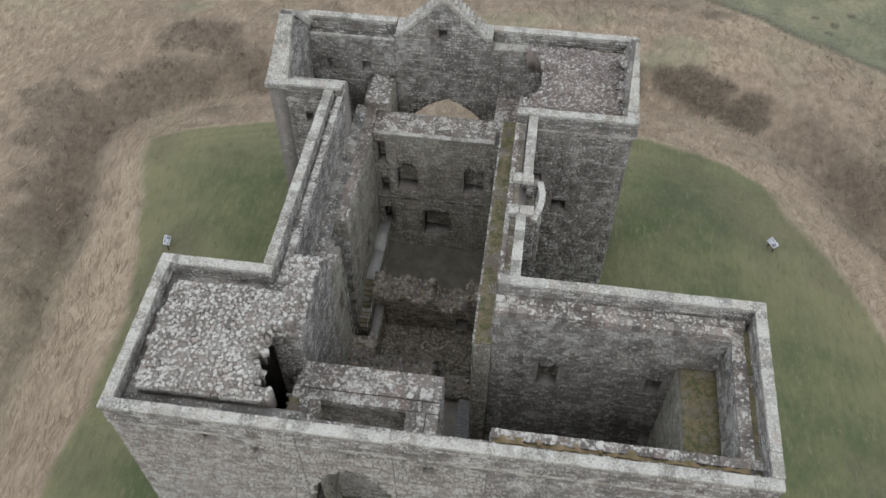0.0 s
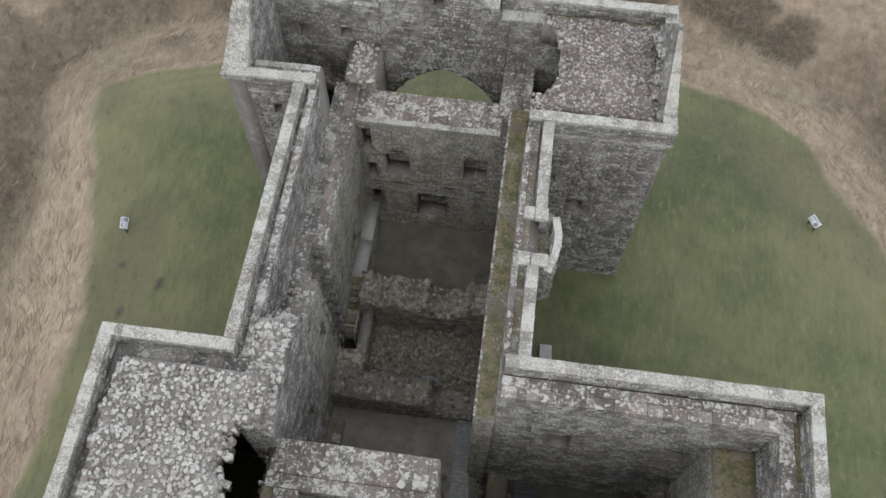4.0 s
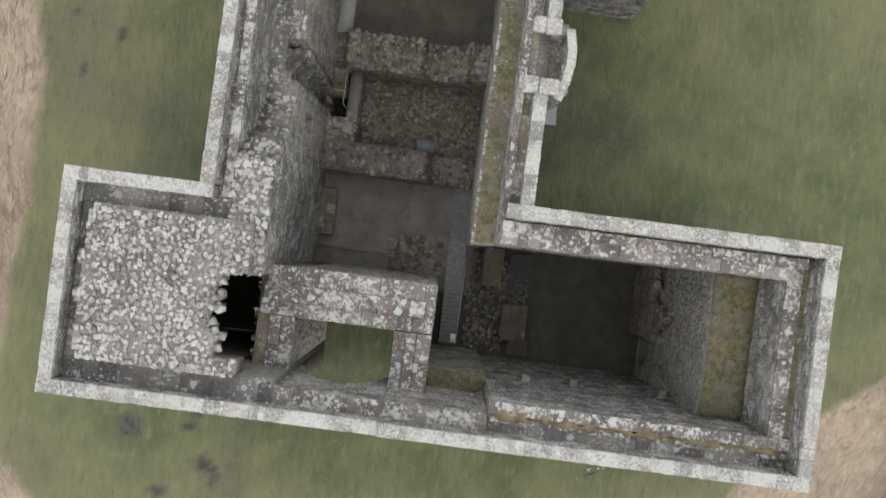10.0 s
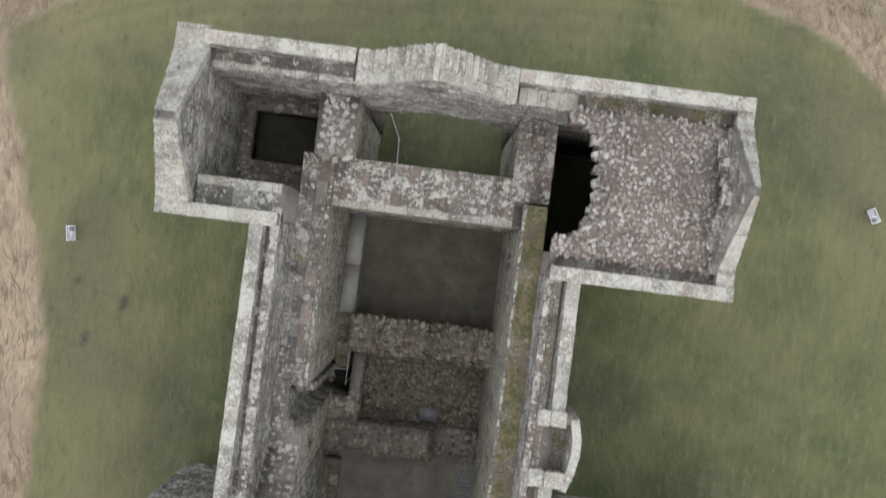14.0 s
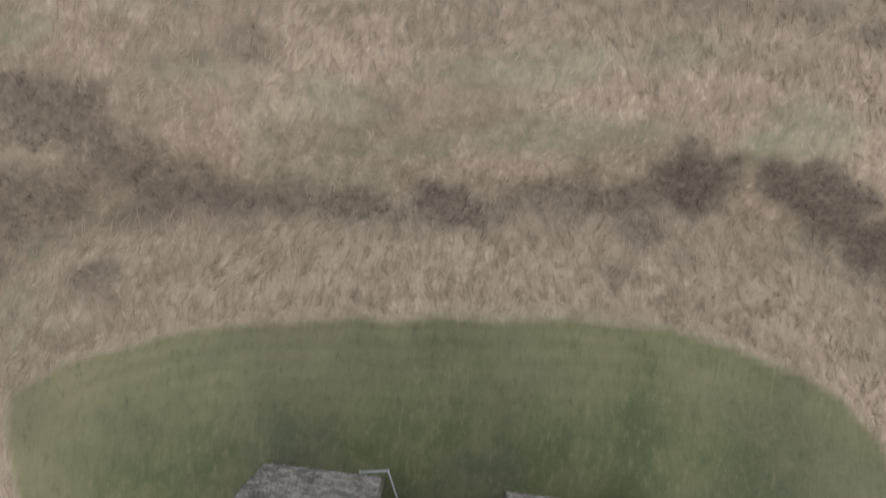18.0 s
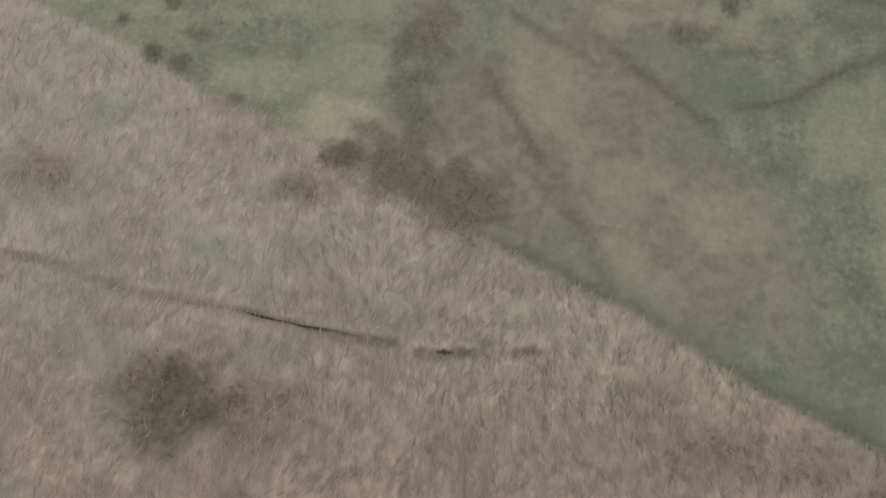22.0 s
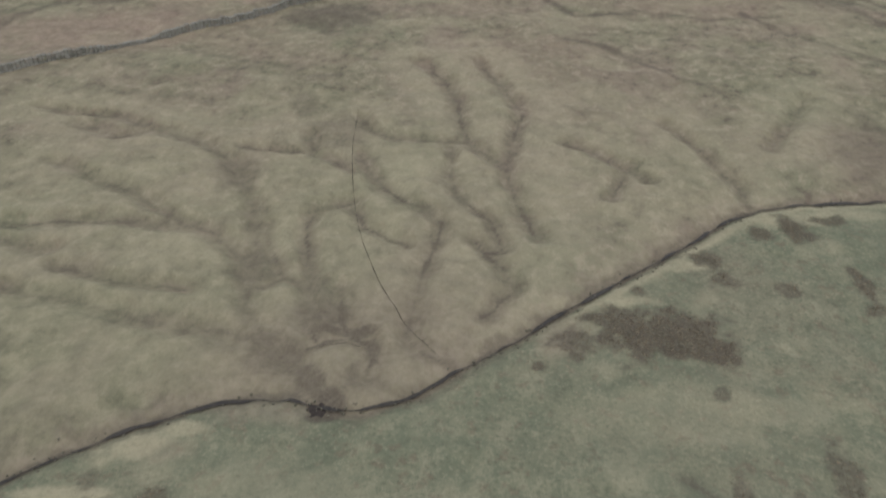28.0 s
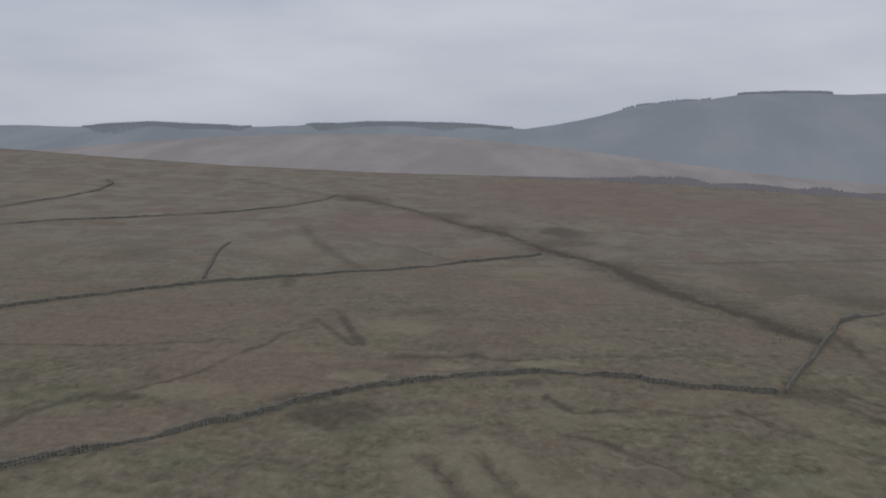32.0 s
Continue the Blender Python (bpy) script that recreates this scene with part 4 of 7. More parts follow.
    shoal = smooth(bank + 0.5 * wob2, 0.5, 1.0) * smooth(bank + 1.2 * wob + 1.0 * wob2, 3.0, 1.7) * (south > 0)
    pale = np.maximum(pale, shoal * smooth(x, -9, -2) * (0.7 + 0.3 * smooth(wob3, -0.1, 0.1)))
    red = np.maximum(red, 0.55 * smooth(south + 2.5 * wob, 5.0, 1.5) * smooth(south, 0.2, 1.0) * smooth(np.abs(x + 33.5), 6, 3))
    dark = np.maximum(dark, np.maximum(0.95 * smooth(bank + 0.9 * wob, 0.75, 0.2), 0.5 * smooth(bank + 3.0 * wob2, 1.8, 0.6) * (1 - 0.85 * (south > 0) * smooth(x, -12, -4))) * (0.75 + 0.25 * smooth(wob3, -0.1, 0.1)))
    red = np.maximum(red, 0.6 * smooth(bank + 5 * wob, 4.5, 1) * beyond)
    sour = smooth(np.hypot(x + 25, 1.3 * (y - 140)) + 14 * wob3 + 6 * wob, 27, 9) * beyond
    red, dark = np.maximum(red, 0.6 * sour), np.maximum(dark, 0.16 * sour)
    hem = smooth(np.abs(edge - 0.4) + 0.6 * wob2, 0.8, 0.2) * smooth(x, -12, -5)
    dark = np.maximum(dark, 0.62 * hem * (0.5 + 0.5 * smooth(fbm(x, y, 4, 153), 0.3, 0.5)))
    wet = np.maximum(wet, 0.8 * smooth(np.abs(edge - 1.2) + wob, 1.6, 0.4) * smooth(x, -12, -5))
    for pts in [DITCH] + CRACKS:
        off = line_off(x, y, pts)
        dark = np.maximum(dark, smooth(off + 0.35 * wob2, 0.5, 0.15) * (0.6 + 0.35 * smooth(x, -27, -21)))
        pale = np.maximum(pale, 0.5 * smooth(off + 0.5 * wob2, 1.5, 0.7))
    pale = np.maximum(pale, 0.6 * smooth(x + 14 * wob3, 8, -12) * smooth(y + 10 * wob3, 80, 92) * (1 - field))
    pale = pale * (1 - 0.8 * np.clip(dark * 1.5, 0, 1)) * (1 - 0.6 * wet)
    straw = straw + 0.12 * bank_d
    wet = wet * (1 - 0.6 * bank_d)
    # on the lawn: yellow turf by the edge, with the mower's rings
    rings = 0.5 + 0.5 * np.sin(d * 5.2 + 2 * wob)
    yellow = smooth(d, -9, -1) * (0.5 + 0.36 * rings * smooth(y, 47, 53) * smooth(x, 14, 2)) + 1.0 * (fbm(x, y, 9, 45) - 0.45) + 0.5 * wob + 0.12 * smooth(x, -17, -27) + 0.12 * smooth(y, 17, 9)
    # the castle's soft shadow on the lawn behind it, put into the turf colour
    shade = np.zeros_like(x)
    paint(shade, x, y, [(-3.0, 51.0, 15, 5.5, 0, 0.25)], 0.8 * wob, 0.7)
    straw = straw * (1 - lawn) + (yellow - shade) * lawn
    z1 = np.stack([lawn, np.clip(straw, 0, 1), np.clip(dark, 0, 1), np.clip(wet, 0, 1)], -1)
    z2 = np.stack([np.clip(red, 0, 1), np.clip(pale, 0, 1), np.clip(field * (1 - beyond), 0, 1), np.clip(beyond, 0, 1)], -1)
    return z1, z2, thick


def ground_material():
    m = Nodes("moor_and_lawn", 0.95, 0.1)
    z, z2 = m.attr("zone"), m.attr("zone_far")
    sep, sep2 = m.n.new("ShaderNodeSeparateColor"), m.n.new("ShaderNodeSeparateColor")
    m.l.new(z.outputs["Color"], sep.inputs[0])
    m.l.new(z2.outputs["Color"], sep2.inputs[0])
    lawn, straw, dark, wet = *sep.outputs[:3], z.outputs["Alpha"]
    red, pale, field, beyond = *sep2.outputs[:3], z2.outputs["Alpha"]
    fine, mid, patch = m.noise(7, 5, 0.65), m.noise(0.9, 5, 0.6), m.noise(0.28, 6, 0.65)
    tuft, speck = m.noise(0.75, 5, 0.62), m.noise(2.2, 5, 0.7)
    wide = m.noise(0.05, 5, 0.65, stretch=(1.0, 0.7, 1.0))
    # tangled tussocks: long clumps that wind about the fall of the slope
    wind = m.warp(m.pos, 0.55, 1.5)
    clump, strand = m.noise(1.7, 3, 0.55, vec=wind, stretch=(1.0, 0.4, 1.0)), m.noise(4.5, 3, 0.6, vec=wind, stretch=(1.0, 0.28, 1.0))
    weave = m.math("ADD", m.math("MULTIPLY", clump, 0.5), m.math("MULTIPLY", strand, 0.5))
    moor = m.mix(m.step(m.math("ADD", straw, m.math("MULTIPLY", m.math("SUBTRACT", mid, 0.5), 0.9)), 0.1, 0.95), (0.235, 0.182, 0.135), (0.33, 0.264, 0.195))
    # brown and blonde strands; tussock shadows and highlights are put into the colour
    moor = m.mix(m.step(weave, 0.5, 0.36, 0, 0.62), moor, (0.155, 0.117, 0.087))
    moor = m.mix(m.step(weave, 0.52, 0.64, 0, 0.64), moor, (0.44, 0.36, 0.275))
    moor = m.mix(m.math("MULTIPLY", wet, m.step(weave, 0.35, 0.65, 1.0, 0.65)), moor, m.mix(m.step(mid, 0.3, 0.7), (0.15, 0.16, 0.108), (0.24, 0.235, 0.158)))
    lump = m.noise(0.42, 6, 0.72, stretch=(1.0, 0.75, 1.0))
    grass = m.mix(m.step(patch, 0.38, 0.62), (0.128, 0.138, 0.092), (0.163, 0.164, 0.108))
    grass = m.mix(m.step(wide, 0.47, 0.64, 0, 0.5), grass, (0.188, 0.17, 0.116))
    grass = m.mix(m.step(lump, 0.5, 0.68, 0, 0.7), grass, (0.228, 0.217, 0.147))
    grass = m.mix(m.step(lump, 0.48, 0.32, 0, 0.75), grass, (0.108, 0.115, 0.077))
    grass = m.mix(m.step(tuft, 0.55, 0.66, 0, 0.6), grass, (0.135, 0.11, 0.077))
    grass = m.mix(m.step(speck, 0.53, 0.66, 0, 0.5), grass, (0.25, 0.237, 0.162))
    grass = m.mix(m.step(speck, 0.47, 0.35, 0, 0.55), grass, (0.09, 0.098, 0.066))
    grass = m.mix(m.math("MULTIPLY", wet, 0.55), grass, m.mix(lump, (0.1, 0.115, 0.08), (0.15, 0.16, 0.11)))
    hill = m.mix(m.step(patch, 0.36, 0.64), (0.154, 0.14, 0.0935), (0.205, 0.183, 0.122))
    hill = m.mix(m.step(wide, 0.5, 0.62, 0, 0.6), hill, (0.2, 0.161, 0.121))
    hill = m.mix(m.step(wide, 0.47, 0.36, 0, 0.6), hill, (0.167, 0.165, 0.106))
    hill = m.mix(m.step(lump, 0.5, 0.66, 0, 0.85), hill, (0.273, 0.238, 0.167))
    hill = m.mix(m.step(lump, 0.49, 0.34, 0, 0.85), hill, (0.105, 0.0891, 0.066))
    hill = m.mix(m.step(tuft, 0.56, 0.7, 0, 0.45), hill, (0.176, 0.128, 0.0935))
    hill = m.mix(m.math("MULTIPLY", wet, 0.75), hill, m.mix(m.step(lump, 0.36, 0.64), (0.13, 0.134, 0.0825), (0.22, 0.209, 0.132)))
    # far moor mixed paler and greyer: distance haze put into the ground colour
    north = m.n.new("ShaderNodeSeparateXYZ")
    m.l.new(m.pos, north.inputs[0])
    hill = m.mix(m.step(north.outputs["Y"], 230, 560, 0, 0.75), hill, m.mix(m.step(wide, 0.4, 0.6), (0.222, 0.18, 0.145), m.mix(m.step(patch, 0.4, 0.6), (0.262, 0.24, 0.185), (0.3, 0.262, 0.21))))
    col = m.mix(field, moor, grass)
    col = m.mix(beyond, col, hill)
    rust = m.mix(m.step(mid, 0.35, 0.65), (0.185, 0.142, 0.106), (0.282, 0.225, 0.174))
    rust = m.mix(field, rust, m.mix(m.step(mid, 0.35, 0.65), (0.158, 0.122, 0.09), (0.238, 0.19, 0.145)))
    rust = m.mix(m.step(north.outputs["Y"], 190, 240), rust, m.mix(m.step(mid, 0.35, 0.65), (0.2, 0.142, 0.108), (0.272, 0.2, 0.156)))
    col = m.mix(m.math("MULTIPLY", red, m.step(speck, 0.3, 0.7, 0.9, 0.6)), col, rust)
    bleach = m.mix(m.math("MAXIMUM", field, beyond), m.mix(weave, (0.19, 0.168, 0.13), (0.42, 0.378, 0.298)), m.mix(mid, (0.26, 0.232, 0.152), (0.35, 0.315, 0.213)))
    col = m.mix(m.math("MULTIPLY", pale, m.step(speck, 0.3, 0.7, 0.6, 0.92)), col, bleach)
    col = m.mix(m.math("MULTIPLY", dark, m.step(speck, 0.3, 0.68, 1.0, 0.62)), col, m.mix(fine, (0.062, 0.051, 0.04), (0.115, 0.096, 0.074)))
    wisp = m.noise(2.6, 6, 0.75, stretch=(1.0, 0.3, 1.0))
    turf = m.mix(m.step(patch, 0.36, 0.64), (0.08, 0.097, 0.049), (0.126, 0.134, 0.069))
    turf = m.mix(m.math("MULTIPLY", straw, 0.85), turf, m.mix(mid, (0.172, 0.16, 0.09), (0.218, 0.198, 0.119)))
    turf = m.mix(m.step(wisp, 0.49, 0.72, 0, 0.55), turf, (0.2, 0.19, 0.112))
    turf = m.mix(m.step(wisp, 0.48, 0.3, 0, 0.55), turf, (0.066, 0.083, 0.044))
    turf = m.mix(m.step(fine, 0.45, 0.85, 0, 0.3), turf, (0.19, 0.18, 0.11))
    turf = m.mix(m.math("MULTIPLY", dark, 0.95), turf, m.mix(m.step(speck, 0.4, 0.6), (0.05, 0.045, 0.045), (0.088, 0.08, 0.076)))
    col = m.mix(lawn, col, turf)
    m.bump(m.math("ADD", m.math("MULTIPLY", fine, 0.4), m.math("MULTIPLY", weave, 1.6)), 0.6, 0.15)
    return m.done(col)


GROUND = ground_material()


def make_ground():
    xs = axis_steps(-4600, -62, 46, 4600, 0.4, 0.02, 1)
    ys = axis_steps(-1500, 0, 185, 4700, 0.4, 0.0095)
    me, X, Y = grid_mesh("ground", xs, ys, height)
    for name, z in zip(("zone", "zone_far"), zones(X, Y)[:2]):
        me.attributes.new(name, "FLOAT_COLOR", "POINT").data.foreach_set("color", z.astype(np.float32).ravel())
    me.polygons.foreach_set("use_smooth", np.ones(len(me.polygons), bool))
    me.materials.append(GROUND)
    return tagged(new("ground", me), "mown green castle lawn among straw-coloured winter moorland", "ground", kind="structure")


make_ground()

# ---- far hills, with a winter day's haze put into their glow ----


# base colour plus a faint even emission that stands in for distance haze
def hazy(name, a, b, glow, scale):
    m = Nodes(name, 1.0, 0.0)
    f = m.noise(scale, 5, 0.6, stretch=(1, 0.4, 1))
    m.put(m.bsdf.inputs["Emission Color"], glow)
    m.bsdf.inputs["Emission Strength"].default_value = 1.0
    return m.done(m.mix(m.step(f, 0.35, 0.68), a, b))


def hill(name, s_foot, s_crest, s_back, foot, crest, mat, label, seed):
    """A ridge across the valley. crest: (metres to the right, height) along its top."""
    qs = np.linspace(crest[0][0], crest[-1][0], 260)
    top = np.interp(qs, [c[0] for c in crest], [c[1] for c in crest])
    top = np.convolve(np.pad(top, 3, "edge"), np.ones(7) / 7, "valid") + 2.2 * (vnoise(qs, qs * 0, 60, seed) - 0.5)
    rows = []
    for k in np.linspace(0, 1, 22):
        s = s_foot + (s_crest - s_foot) * k
        z = foot + (top - foot) * (0.35 * k + 0.65 * smooth(k, 0, 1)) + (8 * (fbm(qs, qs * 0 + s, 220, seed) - 0.5)) * (k * (1 - k) * 4)
        rows.append((s, z))
    for k in (0.3, 1.0):
        rows.append((s_crest + (s_back - s_crest) * k, top - (top - foot) * k))
    V = []
    for s, z in rows:
        spread = qs * s / s_crest
        V.append(np.stack([VIEW[0] - math.sin(HEAD) * s + math.cos(HEAD) * spread, VIEW[1] + math.cos(HEAD) * s + math.sin(HEAD) * spread, z], -1))
    V = np.array(V)
    n, m = V.shape[:2]
    i = (np.arange(n - 1)[:, None] * m + np.arange(m - 1)[None]).ravel()
    me = quick_mesh(name, V.reshape(-1, 3), np.stack([i, i + 1, i + m + 1, i + m], -1), True)
    me.materials.append(mat)
    return tagged(new(name, me), label, "hill", kind="structure")


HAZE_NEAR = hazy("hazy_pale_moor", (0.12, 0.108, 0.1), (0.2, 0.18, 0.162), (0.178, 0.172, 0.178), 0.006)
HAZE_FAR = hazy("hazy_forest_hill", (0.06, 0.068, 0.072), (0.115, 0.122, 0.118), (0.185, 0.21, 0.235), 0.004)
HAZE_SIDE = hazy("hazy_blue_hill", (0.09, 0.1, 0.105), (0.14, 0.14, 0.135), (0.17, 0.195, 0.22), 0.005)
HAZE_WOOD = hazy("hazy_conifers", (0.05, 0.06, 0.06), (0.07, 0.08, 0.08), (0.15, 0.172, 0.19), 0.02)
PALE_CREST = [(-1900, 5), (-1203, 32.7), (-1007, 45.9), (-901, 56.9), (-750, 69.7), (-555, 81.3), (-301, 87.2), (-152, 86.6), (-3, 80.1), (101, 70.4), (221, 59.3),
              (370, 42.5), (593, 21.7), (891, 1.3), (1141, -14.8), (1900, -40)]
FAR_CREST = [(-2900, 128), (-1982, 137), (-1857, 140.2), (-1734, 133.6), (-1610, 131.8), (-1510, 144.7), (-1312, 153.1), (-1163, 146.7), (-991, 140.4), (-929, 135.8),
             (-793, 139.1), (-645, 144.8), (-596, 152.4), (-497, 150.6), (-374, 158.6), (-251, 159.3), (-153, 157.4), (-5, 155.9), (118, 149.3), (216, 140.1), (314, 133.4),
             (486, 127.1), (900, 120), (2600, 110)]
SIDE_CREST = [(-80, 82), (127, 100.9), (240, 114.5), (370, 135.7), (463, 152.9), (556, 179.3), (611, 194.3), (667, 200.2), (741, 209.8), (815, 212), (888, 221), (944, 231),
              (1017, 235), (1110, 238), (1202, 238), (1258, 234), (1332, 233.2), (1421, 237.3), (1700, 230), (2300, 180)]
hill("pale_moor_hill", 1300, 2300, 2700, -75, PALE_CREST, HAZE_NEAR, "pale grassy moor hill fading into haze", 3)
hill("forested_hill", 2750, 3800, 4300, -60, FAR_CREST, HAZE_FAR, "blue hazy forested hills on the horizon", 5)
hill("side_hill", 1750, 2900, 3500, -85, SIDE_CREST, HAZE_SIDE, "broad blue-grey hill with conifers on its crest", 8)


def far_wood(s, a, b, crest, foot, s_foot, deep, tall, count, seed):
    """A distant plantation: one joined mesh of small cones, from the crest some way down the near slope."""
    r = np.random.default_rng(seed)
    q = r.uniform(a, b, count)
    low = deep * (0.35 + 0.65 * vnoise(q, q * 0, (b - a) / 5, seed)) * np.minimum(1, np.minimum(q - a, b - q) / 60 + 0.15)
    d = s - low * r.random(count) ** 1.3 + 4
    k = np.clip((d - s_foot) / (s - s_foot), 0, 1)
    top = np.interp(q, [c[0] for c in crest], [c[1] for c in crest])
    z = foot + (top - foot) * (0.35 * k + 0.65 * smooth(k, 0, 1)) - 0.25 * tall
    q2 = q * d / s
    x, y = VIEW[0] - math.sin(HEAD) * d + math.cos(HEAD) * q2, VIEW[1] + math.cos(HEAD) * d + math.sin(HEAD) * q2
    return cones(x, y, z, tall * r.uniform(0.6, 1.1, count), tall * r.uniform(0.18, 0.3, count), HAZE_WOOD, "dark conifer plantation along a distant crest")


def cones(x, y, z, h, w, mat, label):
    P = [np.stack([x + w * math.cos(t), y + w * math.sin(t), z], -1) for t in (0, 1.57, 3.14, 4.71)] + [np.stack([x, y, z + h], -1)]
    n = 5 * np.arange(len(x))
    F = np.concatenate([np.stack([n + i, n + (i + 1) % 4, n + 4], -1) for i in range(4)])
    me = quick_mesh("far_wood", np.stack(P, 1).reshape(-1, 3), F)
    me.materials.append(mat)
    return tagged(new("far_wood", me), label, "wood", kind="stuff")


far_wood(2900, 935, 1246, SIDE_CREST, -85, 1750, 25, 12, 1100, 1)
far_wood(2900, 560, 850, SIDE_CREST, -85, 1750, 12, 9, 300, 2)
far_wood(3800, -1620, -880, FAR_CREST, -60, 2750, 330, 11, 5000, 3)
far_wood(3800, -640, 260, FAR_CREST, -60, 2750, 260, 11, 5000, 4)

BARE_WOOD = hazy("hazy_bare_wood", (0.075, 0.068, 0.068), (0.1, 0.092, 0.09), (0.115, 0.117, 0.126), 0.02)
wood_rng = np.random.default_rng(6)
wood_q = 560 - 520 * wood_rng.random(2200) ** 1.25
wood_d = 905 + wood_rng.uniform(-25, 20, 2200)
wood_h = (wood_rng.uniform(2, 5, 2200) + 5 * vnoise(wood_q, wood_q * 0, 28, 61)) * (0.2 + 0.8 * smooth(wood_q, 40, 260))
wood_x, wood_y = VIEW[0] - math.sin(HEAD) * wood_d + math.cos(HEAD) * wood_q, VIEW[1] + math.cos(HEAD) * wood_d + math.sin(HEAD) * wood_q
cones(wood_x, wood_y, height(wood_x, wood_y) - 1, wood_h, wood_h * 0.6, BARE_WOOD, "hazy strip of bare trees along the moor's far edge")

# ---- drystone dykes across the moor ----
DYKE_STONE = stone("drystone", (0.16, 0.155, 0.13), (0.205, 0.2, 0.17), (0.245, 0.24, 0.208), 0.25, "island", 0.25, 0.1)


def rounded(pts, step):
    """A smooth line through corners, at even steps."""
    P = np.array(pts, float)
    seg = np.r_[0, np.cumsum(np.hypot(*np.diff(P, axis=0).T))]
    u = np.arange(0, seg[-1], step)
    out = np.stack([np.interp(u, seg, P[:, 0]), np.interp(u, seg, P[:, 1])], -1)
    k = max(1, int(6 / step))
    pad = np.pad(out, ((k, k), (0, 0)), "edge")
    return np.stack([np.convolve(pad[:, i], np.ones(2 * k + 1) / (2 * k + 1), "valid") for i in (0, 1)], -1)


def dyke(pts, tall, wide, label, step=0.75):
    """A drystone wall: rough stones in courses along a line, joined, since they stay far off."""
    L = rounded(pts, step)
    T = np.gradient(L, axis=0)
    T /= np.hypot(*T.T)[:, None]
    N = np.stack([-T[:, 1], T[:, 0]], -1)
    g = height(L[:, 0], L[:, 1])
    r = np.random.default_rng(int(abs(pts[0][0]) * 10))
    Vs = []
    gone = vnoise(L[:, 0], L[:, 1], 14, 61)
    for i in range(len(L)):
        h = tall * (0.55 + 0.45 * smooth(gone[i], 0.15, 0.4)) * r.uniform(0.9, 1.1)
        for c in range(3):
            z0, z1 = g[i] - 0.2 + c * h / 3, g[i] - 0.2 + (c + 1) * h / 3
            w = wide * (1 - 0.16 * c) / 2 * r.uniform(0.85, 1.15)
            ln = step * r.uniform(0.48, 0.6)
            o = L[i] + r.uniform(-0.06, 0.06, 2)
            v = np.array([[*(o - T[i] * ln - N[i] * w), z0], [*(o + T[i] * ln - N[i] * w), z0], [*(o + T[i] * ln + N[i] * w), z0], [*(o - T[i] * ln + N[i] * w), z0]])
            u = v.copy()
            u[:, 2] = z1
            u[:, :2] = o + (u[:, :2] - o) * 0.94
            Vs += [v, u]
    n = len(Vs) // 2
    F = (np.array([[0, 3, 2, 1], [4, 5, 6, 7], [0, 1, 5, 4], [1, 2, 6, 5], [2, 3, 7, 6], [3, 0, 4, 7]])[None] + 8 * np.arange(n)[:, None, None]).reshape(-1, 4)
    me = quick_mesh("drystone_dyke", np.concatenate(Vs), F)
    me.materials.append(DYKE_STONE)
    return tagged(new("drystone_dyke", me), label, "drystone wall", "drystone dykes", "structure")


dyke([(-122.4, 184.7), (-102.6, 206.5), (-96.4, 213.3), (-89.6, 220.4), (-83.1, 230.1), (-74.4, 237.1), (-65.8, 247.2), (-56.2, 257.6), (-45.1, 266.7), (-32.6, 272.2), (-19.7, 279.5), (-6.1, 283.0), (7.2, 280.0), (19.7, 275.5), (32.1, 273.9), (42.8, 272.4)], 1.5, 1.1, "long grey drystone wall curving across the moor")
dyke([(42.8, 272.4), (51.1, 292.0), (63.4, 318.4), (72.7, 337.3), (78.8, 352.0), (98.9, 369.5)], 1.4, 1.1, "grey drystone wall climbing away from a field corner")
dyke([(-205.4, 297.7), (-185.0, 327.9), (-174.8, 343.0), (-161.2, 355.3), (-147.6, 370.7), (-131.3, 383.9), (-113.8, 397.7), (-94.0, 408.8), (-73.4, 421.0), (-52.7, 443.8), (-33.9, 455.8), (-14.2, 471.5)], 1.3, 1.5, "low grassed-over drystone wall on the hillside", 1.2)
dyke(HILL_LINES[0], 0.9, 2.6, "low turf-grown wall far up the hillside", 2.0)
dyke(HILL_LINES[1], 0.9, 2.6, "low turf-grown wall far up the hillside", 2.0)
dyke([(-142.5, 389.4), (-153.3, 424.4), (-163.0, 458.6), (-166.0, 480.8)], 1.0, 1.4, "short stub of drystone wall on the hillside", 1.2)

# the burn in its cut bank, and lesser channels in the peat
WATER = plain("dark_peaty_burn", (0.022, 0.019, 0.016), (0.045, 0.038, 0.03), 2.0, 0.55, 0, 0.4)


def channel(name, pts, lo, hi, mat, label, seed, part=None):
    """A ribbon along a line, of uneven width."""
    L = rounded(pts, 0.5)
    if part:
        L = L[int(len(L) * part[0]):int(len(L) * part[1])]
    T = np.gradient(L, axis=0)
    T /= np.hypot(*T.T)[:, None]
    N = np.stack([-T[:, 1], T[:, 0]], -1)
    L = L + N * (1.1 * (vnoise(L[:, 0], L[:, 1], 2.5, seed) - 0.5))[:, None] * (hi * 1.5)
    w = lo + (hi - lo) * smooth(vnoise(L[:, 0], L[:, 1], 1.8, seed + 3), 0.25, 0.8)
    w[:3] *= 0.3
    w[-3:] *= 0.3
    z = height(L[:, 0], L[:, 1]) + (0.16 if name == "burn" else 0.06)
    V = np.stack([np.c_[L - N * w[:, None], z], np.c_[L + N * w[:, None], z]], 1).reshape(-1, 3)
    i = 2 * np.arange(len(L) - 1)
    me = quick_mesh(name, V, np.stack([i, i + 1, i + 3, i + 2], -1)[:, ::-1])
    me.materials.append(mat)
    return tagged(new(name, me), label, "stream", kind="structure")


